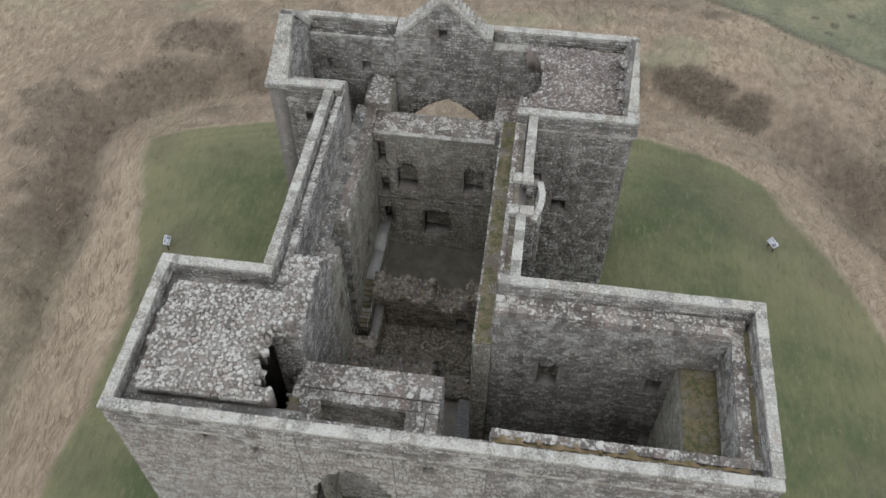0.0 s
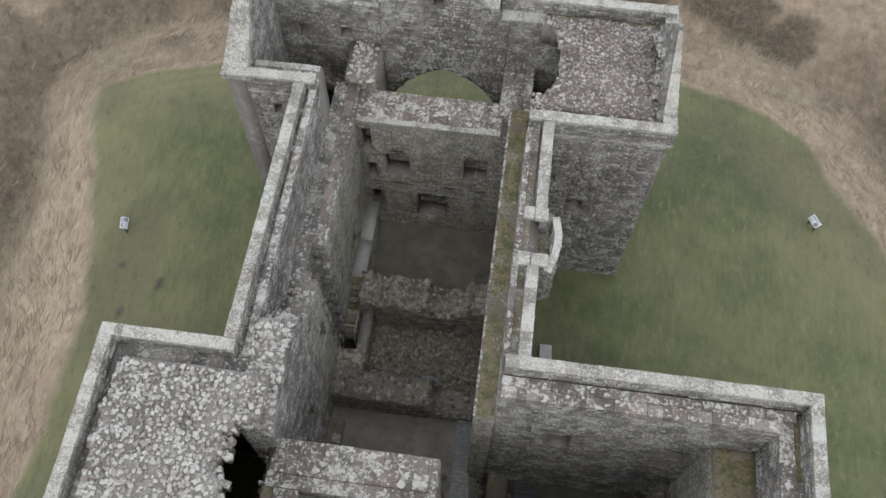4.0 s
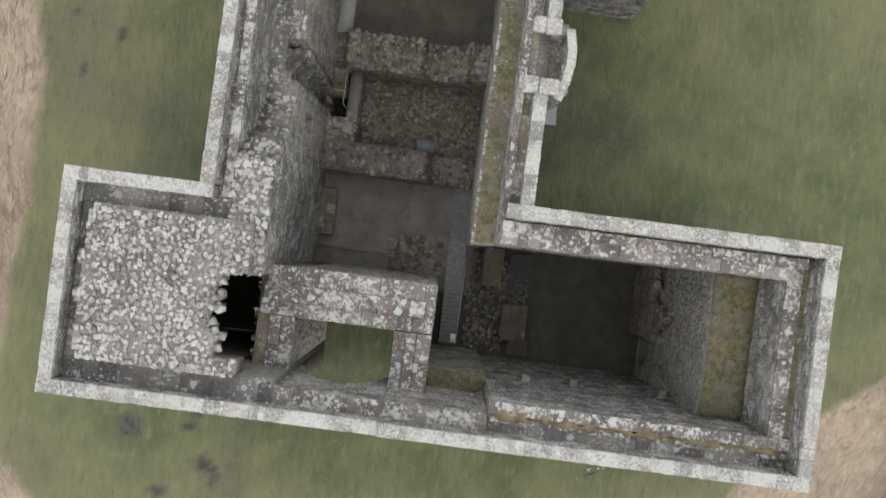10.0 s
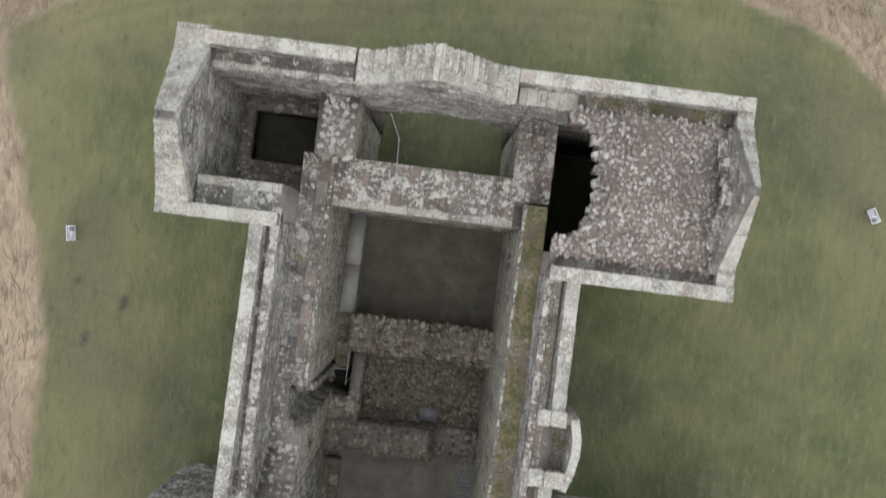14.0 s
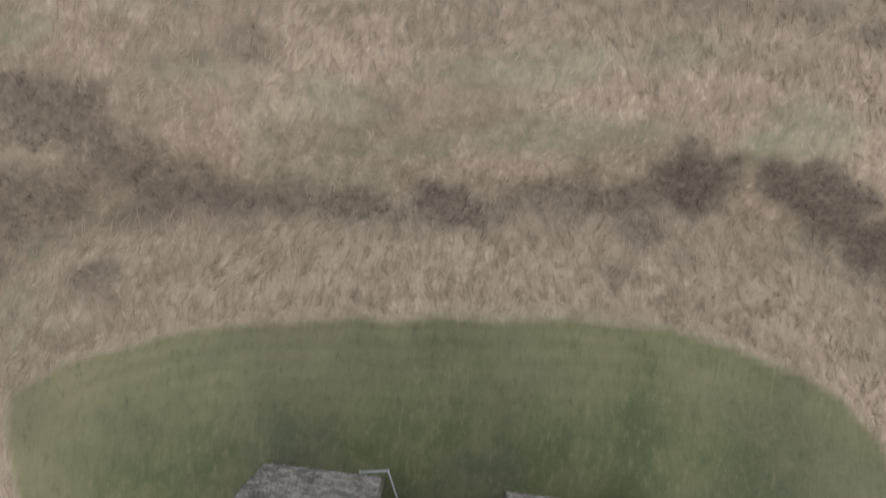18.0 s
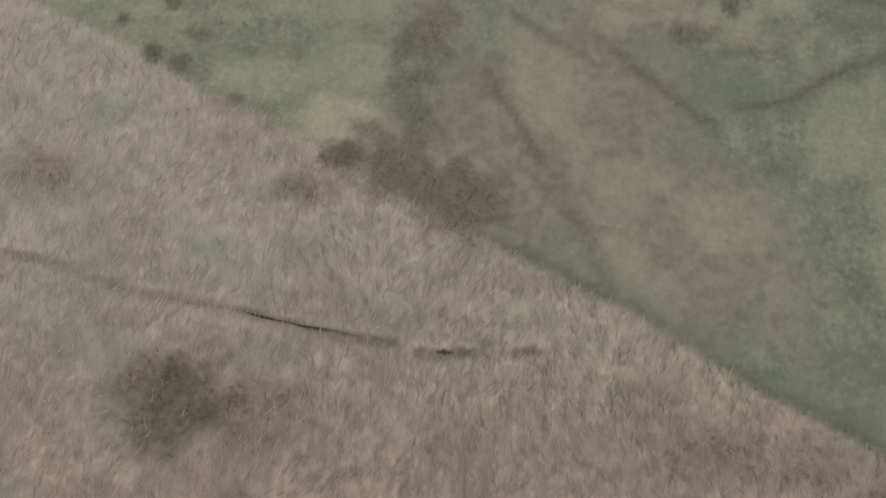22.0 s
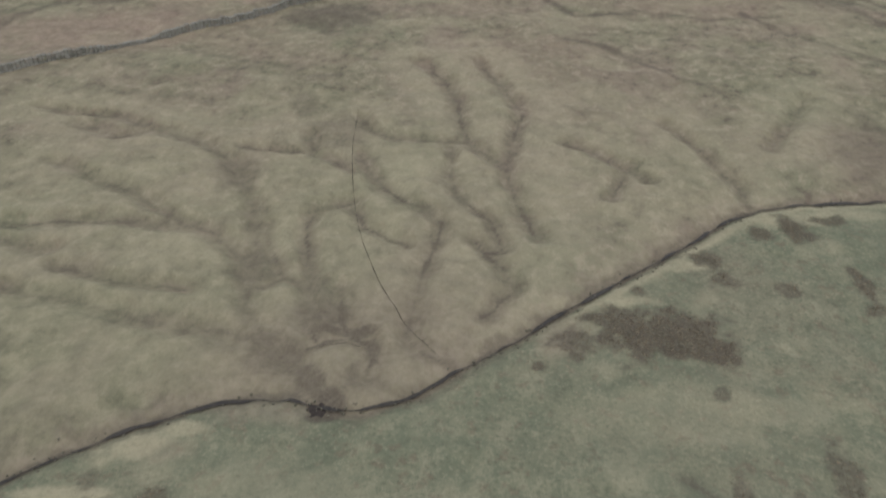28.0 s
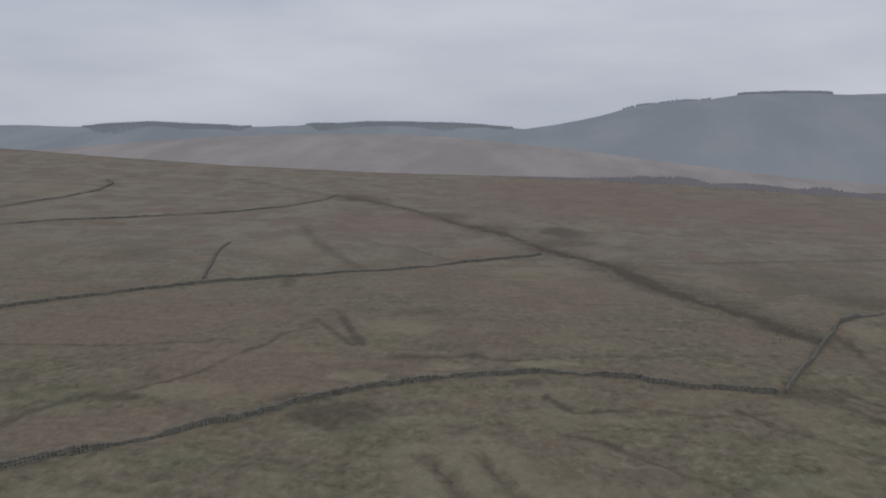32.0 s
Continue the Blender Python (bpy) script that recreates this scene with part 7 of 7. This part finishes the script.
row("flagstone", near_c, COPING, "x", -16.0, -10.0, 47.85, 48.1, WALK - 0.02, 0.14, (0.3, 0.7))
row("flagstone", near_c, SLAB, "x", -16.0, -10.0, 48.1, 48.6, WALK - 0.06, 0.1, (0.6, 1.1))
pier_c = wall(tower_c, "y", 45.1, 47.85, -11.75, -10.0, FOOT, 12.95, (), "-+", "0", mat=WALL_IN)
scatter(pier_c, RUBBLE, RUBBLE_J, bed(-11.7, -10.0, 45.0, 47.85, lambda x, y: 12.93, lambda x, y: -11.6 < x < -10.15, 0.25), (0.2, 0.4), 0.3, 200)
floor_c = slab_sheet("floor", tower_c, MORTAR, -16.1, -11.7, 43.2, 47.9, lambda x, y: 9.2 + 0.25 * math.sin(x) * math.cos(y), 1.2, lambda x, y: not (-15.5 < x < -12.0 and 44.8 < y < 47.1), 0.25, "ruined stone floor with a square hole")
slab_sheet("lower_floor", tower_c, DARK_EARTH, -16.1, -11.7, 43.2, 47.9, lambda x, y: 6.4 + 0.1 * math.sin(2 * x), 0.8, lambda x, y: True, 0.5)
scatter(floor_c, RED_ONE, RUBBLE_J, bed(-16.0, -11.8, 43.3, 47.8, lambda x, y: 9.22 + 0.25 * math.sin(x) * math.cos(y), lambda x, y: not (-15.6 < x < -11.9 and 44.7 < y < 47.2), 0.3), (0.12, 0.34), 0.35, 60)

# ---- tower with the whole rubble roof ----
gable_d = lambda y: 16.75 + 3.2 * max(0.0, 1 - abs(y - 45.1) / 2.9) if 42.2 < y < 48.0 else 16.75
wall(tower_d, "x", -2.5, 6.5, 47.9, 49.05, FOOT, WALK, (), "-+", low=(8, -0.3), singles=60)
side_d = wall(tower_d, "y", 41.8, 47.9, 5.75, 6.6, FOOT, lambda y: min(17.0, gable_d(y)), (), "-+", low=(15, -0.3), label="gabled side wall behind a rubble roof", singles=40)
wall(side_d, "y", 42.2, 48.0, 5.75, 6.2, 17.0, gable_d, (), "-+", name="gable")
raked(side_d, 41.2, 48.8, 6.72, 6.0, gable_d, -0.16)
inner_d = lambda y: 16.1 + 2.0 * max(0.0, 1 - abs(y - 45.0) / 2.9)
row("roof_slab", side_d, SLAB_WHITE, "y", 42.3, 47.8, 5.35, 5.78, 0, 0.22, (0.5, 0.9), "block", 0.03, inner_d)
near_d = wall(tower_d, "x", -0.85, 6.5, 40.86, 41.9, FOOT, WALK, [(2.0, 3.0, 8.2, 9.15), (0.5, 1.1, 11, 11.6)], "-", "1", label="tall tower wall with one dark window", singles=130)
parapet(tower_d, "x", -0.85, 6.72, 40.76, -1, top=16.95)
parapet(tower_d, "x", -3.1, 6.6, 49.18, 1)
row("flagstone", near_d, SLAB, "x", 0.3, 6.1, 41.25, 41.85, WALK - 0.02, 0.1, (0.6, 1.2))
row("flagstone", near_d, MOSSY, "x", -0.2, 6.0, 48.1, 48.65, WALK - 0.02, 0.1, (0.6, 1.2))
row("flagstone", near_d, COPING, "x", -3.0, -0.5, 47.9, 48.6, WALK - 0.02, 0.12, (0.3, 0.5))
pier_d = wall(tower_d, "y", 44.1, 47.9, -2.5, -0.75, FOOT, 12.2, [(45.6, 46.2, 6, 7.4)], "-+", "0", mat=WALL_IN)
for k, (a, b) in enumerate([(-2.52, -1.9), (-1.88, -1.3), (-1.28, -0.75)]):
    row("flagstone", pier_d, SLAB_WHITE, "y", 44.1, 47.85, a, b, 12.18 + 0.08 * (k == 1), 0.1, (0.35, 0.7))


def hole_d(x, y):
    e = (y - 45.0) / 2.35
    return not (abs(e) < 1 and x < -0.15 + 0.85 * math.sqrt(max(0, 1 - e * e)) + 0.12 * math.sin(y * 11))


def roof_d(x, y):
    return 16.55 + 0.5 * (1 - ((y - 45.0) / 3.2) ** 2) - 0.02 * (x - 2) ** 2 + 0.05 * math.sin(x * 2.7) * math.cos(y * 2.2)


on_roof_d = lambda x, y: hole_d(x, y) and -0.8 < x < 5.75 and 41.75 < y < 48.1
roof2 = slab_sheet("roof", tower_d, MORTAR, -0.9, 5.8, 41.6, 48.2, lambda x, y: roof_d(x, y) - 0.08, 1.6, on_roof_d, 0.2, "stone vault bedded with pale rubble and a broken edge")
scatter(roof2, RUBBLE_P, RUBBLE_PJ, bed(-0.8, 5.7, 41.8, 48.1, roof_d, lambda x, y: on_roof_d(x, y) and random.random() < 0.55 + 0.9 * float(fbm(x, y, 1.3, 133, 2)), 0.175), (0.13, 0.23), 0.45, lift=-0.03)
for k in range(30):
    y = 42.75 + k * 0.155
    x = -0.15 + 0.85 * math.sqrt(max(0, 1 - ((y - 45.0) / 2.35) ** 2)) + 0.12 * math.sin(y * 11)
    piece("edge_stone", roof2, RUBBLE, (x + 0.05, y, 16.2), (random.uniform(0.3, 0.5), random.uniform(0.16, 0.28), random.uniform(0.3, 0.6)), (0, 0, random.uniform(-0.4, 0.4)), "block")

# ---- inside the hall ----
well = thing("stair_well", (-10.5, 33.3, 0), "ruined round stair well hollowed in the wall", "stair well")
for k in range(9):
    a0 = math.pi * 0.5 + k * math.pi / 8
    top_z = 11.9 - 0.35 * abs(k - 4) + random.uniform(-0.3, 0.2)
    for j in range(26):
        z = 0.2 + j * 0.45
        if z < top_z:
            reach = 0.72 + 0.34 * (z / 12.0) ** 2
            piece("well_stone", well, MOSSY if j < 3 else (WALL_ONE if (j + k) % 3 else SLAB), (-10.95 + reach * math.cos(a0), 33.05 + reach * math.sin(a0), z), (0.36, 0.42, 0.44), (0, 0, a0 + random.uniform(-0.1, 0.1)), "block")

floor = slab_sheet("floor", None, EARTH, -12.0, 11.0, 18.8, 44.0, lambda x, y: 0.05 + 0.05 * math.sin(x * 1.3) * math.cos(y * 1.1), 0.6, lambda x, y: x < -1.3 and y > 29, 0.5, "", "structure")
tagged(floor, "bare damp earth floor inside the ruin", "floor")
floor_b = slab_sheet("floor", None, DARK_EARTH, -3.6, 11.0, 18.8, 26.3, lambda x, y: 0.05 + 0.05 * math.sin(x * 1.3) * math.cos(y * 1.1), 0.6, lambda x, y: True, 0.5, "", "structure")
tagged(floor_b, "dark earth floor of the roofless tower, its shade put into the colour", "floor")
floor_n = slab_sheet("floor", None, GRAVEL, -12.0, -1.0, 22.8, 30.0, lambda x, y: 0.1 + 0.04 * math.sin(x * 1.3) * math.cos(y * 1.1), 0.6, lambda x, y: True, 0.5, "", "structure")
tagged(floor_n, "pale trodden gravel floor between the castle walls", "floor")
cross_top = lambda x: 3.3 + 0.25 * math.sin(x * 3.1) + (0.5 if x > -3.2 else 0) - (0.8 if -5.6 < x < -3.2 else 0)
cross1 = wall(hall, "x", -10.0, -1.85, 35.1, 37.1, FOOT, cross_top, [(-3.9, -3.0, 0.3, 1.6)], "-+", "0", mat=RED, low=(0, 0), label="low reddish rubble cross wall with a ragged head")
scatter(cross1, RED_ONE, RED, bed(-9.9, -1.9, 35.2, 37.1, lambda x, y: cross_top(x), lambda x, y: True, 0.27), (0.2, 0.42), 0.6, 90)
cross2_top = lambda x: 2.5 + 0.15 * math.sin(x * 2.3) - (1.6 if x > -4.6 else 0)
cross2 = wall(hall, "x", -11.0, -1.85, 29.2, 30.9, FOOT, cross2_top, (), "-+", "", mat=RED, low=(0, 0), label="low rubble cross wall, half fallen")
scatter(cross2, RED_ONE, RED, bed(-10.9, -1.9, 29.3, 30.9, lambda x, y: cross2_top(x), lambda x, y: True, 0.27), (0.13, 0.34), 0.55, 60)
wall(hall, "y", 30.9, 35.1, -9.7, -9.1, FOOT, 2.4, (), "-+", mat=RED, low=(0, 0))
shelf = wall(hall, "x", -11.2, -9.7, 30.9, 32.25, FOOT, 2.4, (), "+", "", mat=RED, low=(0, 0), label="solid reddish masonry beside the stair shaft")
scatter(shelf, RED_ONE, RED, bed(-11.1, -9.15, 30.9, 32.2, lambda x, y: 2.4, lambda x, y: True, 0.24), (0.16, 0.4), 0.35, 50)
pit = thing("rubble_bed", (-5.5, 33.0, 0), "bed of fallen mossy stones inside the hall", "rubble", kind="stuff")
scatter(pit, RED, RED, bed(-9.0, -1.9, 31.0, 35.0, lambda x, y: 0.1, lambda x, y: True, 0.2), (0.09, 0.27), 0.45, 0)
scatter(pit, MOSSY, PIT_RED, bed(-9.0, -1.9, 31.0, 35.0, lambda x, y: 0.14, lambda x, y: True, 0.33), (0.12, 0.36), 0.4, 60)
for x0, x1, y0, y1, z in ((-0.6, 0.5, 23.6, 25.9, 1.3), (0.9, 2.3, 20.6, 22.7, 1.5), (1.4, 2.6, 19.7, 20.6, 0.8)):
    low_wall = wall(tower_b, "x", x0, x1, y0, y1, FOOT, z, (), "-+", "01", mat=RED, low=(0, 0), name="low_wall", label="low ruined masonry block with mossy slabs")
    for a, b in ((y0, (y0 + y1) / 2), ((y0 + y1) / 2, y1)):
        row("flagstone", low_wall, PIT_STONE, "x", x0, x1, a, b, z, 0.1, (0.3, 0.7))
step_top = lambda y: 5.2 + 1.4 * math.sin(y * 1.7) + 0.9 * math.sin(y * 4.1)
ruin_b = wall(tower_b, "y", 21.9, 25.9, 8.75, 9.38, FOOT, step_top, (), "-", "01", mat=RED, low=(0, 0), name="broken_wall", label="broken wall core with mossy ledges")
scatter(ruin_b, RED_ONE, MOSSY, [(random.uniform(8.8, 9.3), y, step_top(y)) for y in np.linspace(22.0, 25.8, 26)], (0.25, 0.5), 0.5, 26)
pit2 = thing("rubble_bed", (0.5, 22.5, 0), "loose stones along the tower floor", "rubble", kind="stuff")
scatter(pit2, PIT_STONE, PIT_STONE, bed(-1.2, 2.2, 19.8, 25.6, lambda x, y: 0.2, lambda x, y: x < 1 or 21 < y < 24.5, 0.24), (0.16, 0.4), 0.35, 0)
pit3 = thing("rubble_bed", (-5.0, 24.6, 0), "heap of loose stones by the walkway", "rubble", kind="stuff")
scatter(pit3, RED, RED, bed(-6.2, -3.1, 23.9, 26.2, lambda x, y: 0.25 + 0.2 * math.sin(2 * x), lambda x, y: y < 26.2 - 0.2 * (x + 4.6) ** 2, 0.24), (0.18, 0.45), 0.45, 0)

for x, z in ((0.35, 11.4), (1.8, 9.0), (4.3, 8.6), (6.75, 8.3), (8.85, 8.4)):
    piece("corbel", near_b, MOSSY, (x, 19.48, z), (0.42, 0.45, 0.34), (0, 0, random.uniform(-0.06, 0.06)), "block")
treads = thing("timber_steps", (1.7, 24.6, 0.05), "short flight of dark timber steps on the tower floor", "steps")
for k in range(9):
    piece("tread", treads, POST, (1.7, 23.5 + k * 0.26, 0.1 + 0.05 * k), (1.35, 0.2, 0.08), (0, 0, 0.08), "slab")
for x in (1.05, 2.3):
    piece("stringer", treads, POST, (x, 24.55, 0.08), (0.08, 2.4, 0.2), (0.18, 0, 0.0), "slab")
kerb = wall(hall, "y", 25.4, 28.2, -10.95, -9.85, FOOT, 0.75, (), "+", "01", mat=RED, low=(0, 0), name="low_wall", label="low plinth of mossy blocks along the hall wall")
for a, b in ((-10.95, -10.42), (-10.4, -9.86)):
    row("plinth_stone", kerb, MOSSY, "y", 25.4, 28.2, a, b, 0.74, 0.12, (0.4, 0.7), "block")

# ---- small things ----


def mesh_part(name, boxes, mat, parent, label=""):
    V, F = joined([box_v(*b) for b in boxes])
    return solid(name, V, F, mat, parent, label)


slab_cap = thing("wall_bench", (-10.4, 39.8, 0), "long low stone bench with a grey lead cap", "bench")
wall(slab_cap, "y", 37.2, 42.9, -10.85, -10.0, 0, 2.5, (), "+", "0", mat=WALL_IN, low=(0, 0), name="base")
mesh_part("cap", [(-10.85, -9.98, 37.15, 39.9, 2.52, 2.6), (-10.85, -9.98, 39.92, 42.9, 2.5, 2.58)], LEAD, slab_cap, "smooth grey lead cap")

stair = thing("winding_stair", (-10.6, 33.2, 0), "mossy stone landing and worn stair winding down a dark shaft", "stair")
flight = lambda y: float(np.interp(y, [33.7, 34.06, 34.07, 34.9], [1.22, 1.22, 1.38, 1.38])) if y < 34.9 else 1.5 + 0.17 * min(5, math.floor((y - 34.9) / 0.37))
wall(stair, "y", 33.75, 37.15, -10.85, -10.0, 0, lambda y: flight(y) - 0.1, (), "+", "0", mat=WALL_IN, low=(0, 0), name="base")
row("landing_slab", stair, MOSSY, "x", -10.86, -9.98, 33.75, 34.06, 1.12, 0.12, (0.8, 0.9))
row("landing_slab", stair, MOSSED, "x", -10.86, -9.98, 34.07, 34.5, 1.28, 0.12, (0.8, 0.9))
row("landing_slab", stair, MOSSY, "x", -10.86, -9.98, 34.5, 34.92, 1.28, 0.12, (0.8, 0.9))
for k in range(6):
    row("step", stair, MOSSED if k % 2 else MOSSY, "x", -10.86, -9.98, 34.92 + 0.37 * k, 35.31 + 0.37 * k, 1.36 + 0.17 * k, 0.17, (0.8, 0.9))
for k in range(9):
    a0 = math.radians(112 + 21 * k)
    piece("step", stair, MOSSY if k % 3 else SLAB, (-10.85 + 0.42 * math.cos(a0), 33.05 + 0.42 * math.sin(a0), 1.1 - 0.17 * k), (0.78, 0.3, 0.2), (0, 0, a0), "slab")
piece("newel", stair, SLAB, (-10.85, 33.05, 0.5), (0.2, 0.2, 1.6), (0, 0, 0.4), "block")
# plate coloured black to stand in for the dark of the shaft
mesh_part("shaft_floor", [(-11.9, -9.75, 32.3, 33.75, 0.16, 0.22)], PEAT_AND_SHADE, stair, "shaft bottom coloured black for its deep shade")
mesh_part("handrail", [(-9.96, -9.91, 33.0, 36.0, 2.75, 2.8), (-10.8, -9.91, 33.8, 33.85, 2.4, 2.45)] + [(x, x + 0.045, y, y + 0.045, 1.2 * (x < -10), z) for x, y, z in ((-9.96, 33.0, 2.75), (-9.96, 34.5, 2.75), (-9.96, 35.95, 2.75), (-10.8, 33.8, 2.4))], RAIL, stair, "thin grey metal handrail")

deck = thing("boardwalk", (-2.4, 24.6, 0), "raised timber walkway with steps between the walls", "walkway")
for k in range(38):
    y = 20.0 + k * 0.245
    piece("deck_board", deck, BOARD_WOOD, (-2.25 - 0.02 * (y - 24), y, 0.95 if y < 24.5 else 0.95 - 0.07 * (y - 24.5)), (1.05, 0.22, 0.06), (0, 0, 0), "slab")
mesh_part("handrail", [(-1.72, -1.68, 20.0, 25.0, 1.95, 2.0)] + [(-1.72, -1.68, y, y + 0.05, 0.2, 1.95) for y in (20.0, 21.6, 23.2, 24.9)], RAIL, deck, "pale metal handrail")
mesh_part("beam", [(-2.75, -2.65, 20.0, 29.2, 0.1, 0.5), (-1.9, -1.8, 20.0, 29.2, 0.1, 0.5)], POST, deck)
lit_post = thing("notice_post", (-1.95, 20.6, 0.3), "short white notice on a post beside the walkway", "notice")
mesh_part("panel", [(-2.1, -1.8, 20.3, 20.75, 3.9, 3.98)], PANEL, lit_post, "white tilted panel")
mesh_part("post", [(-1.98, -1.92, 20.5, 20.56, 0.3, 3.9)], POST, lit_post)

low_rail = thing("fence_rail", (-9.2, 24.6, 0), "low slatted barrier beside the hall floor", "barrier")
mesh_part("top_rail", [(-11.5, -6.6, 24.72, 24.8, 1.15, 1.22)], BOARD_WOOD, low_rail)
for k in range(28):
    x = -11.4 + k * 0.175
    mesh_part("slat", [(x, x + 0.06, 24.74, 24.78, 0.1, 1.15)], BOARD_WOOD, low_rail)

grate = thing("floor_grate", (-4.95, 31.4, 0.2), "pale steel grating over a drain in the rubble", "grate")
mesh_part("frame", [(-5.5, -4.45, 31.05, 31.13, 0.3, 0.42), (-5.5, -4.45, 31.72, 31.8, 0.3, 0.42), (-5.5, -5.42, 31.13, 31.72, 0.3, 0.42), (-4.53, -4.45, 31.13, 31.72, 0.3, 0.42)], GRATE, grate)
mesh_part("plate", [(-5.42, -4.53, 31.13, 31.72, 0.3, 0.38)], GRATE, grate)

bench = thing("stone_slab", (2.25, 34.4, -0.2), "flat grey stone slab lying on the lawn", "slab")
piece("slab", bench, LEAD, (2.25, 34.4, -0.25), (0.8, 1.3, 0.4), (0, 0, 0.05), "slab")

far_rail = thing("metal_railing", (-9.0, 48.0, -0.3), "thin galvanised railing under the arch", "railing")
for a, b in (((-11.4, 49.3), (-9.7, 49.6)), ((-9.7, 49.6), (-8.8, 47.7)), ((-8.8, 47.7), (-8.7, 45.6))):
    mid, ln, ang = ((a[0] + b[0]) / 2, (a[1] + b[1]) / 2), math.dist(a, b), math.atan2(b[1] - a[1], b[0] - a[0])
    for z in (0.45, 0.85):
        ob = piece("rail", far_rail, RAIL, (*mid, z), (ln, 0.05, 0.05), (0, 0, ang), "slab")
    piece("post", far_rail, RAIL, (*a, -0.4), (0.06, 0.06, 1.3), (0, 0, 0), "slab")


def info_board(x, y, z, turn):
    """A lectern sign: a sloping panel on two posts."""
    ob = thing("information_board", (x, y, z), "pale tilted visitor information board on posts", "sign", "information boards")
    ob.rotation_euler = (0, 0, radians(turn))
    for name, boxes, mat, tilt in (
        ("post", [(-0.35, -0.27, -0.04, 0.04, -0.3, 0.85)], POST, 0),
        ("post", [(0.27, 0.35, -0.04, 0.04, -0.3, 0.85)], POST, 0),
        ("panel", [(-0.45, 0.45, -0.26, 0.26, 0.0, 0.05)], PANEL, 25),
        ("printed_bar", [(-0.38, 0.38, 0.15, 0.21, 0.05, 0.055)], INK, 25),
        ("printed_bar", [(-0.42, 0.05, 0.08, 0.13, 0.05, 0.055), (-0.42, 0.0, -0.02, 0.02, 0.05, 0.055), (-0.42, 0.03, -0.12, -0.08, 0.05, 0.055)], INK, 25),
        ("picture_panel", [(0.1, 0.38, -0.2, 0.1, 0.05, 0.055)], INK, 25),
    ):
        V, F = joined([box_v(*b) for b in boxes])
        me = quick_mesh(name, V, F)
        me.materials.append(mat)
        p = new(name, me)
        p.parent = ob
        if tilt:
            p.location, p.rotation_euler = (0, 0, 0.85), (radians(tilt), 0, 0)
    return ob


info_board(-27.3, 39.6, 0.45, 100)
info_board(20.2, 46.7, -0.6, -60)


# bared stones along a scar in the lawn
loose = thing("loose_stones", (7.4, 13.1, -0.25), "a few bare white stones in a scar of the lawn", "stones", kind="stuff")
for x, y, w in ((7.4, 13.2, 0.26), (7.55, 13.28, 0.16), (8.0, 13.36, 0.2), (8.3, 13.42, 0.17), (6.45, 13.75, 0.15), (6.75, 12.6, 0.13), (7.25, 13.1, 0.14)):
    piece("stone", loose, RUBBLE, (x, y, float(height(x, y)) + 0.03), (w, w * 0.8, w * 0.5), (0.1, 0.1, w * 20), "lump")
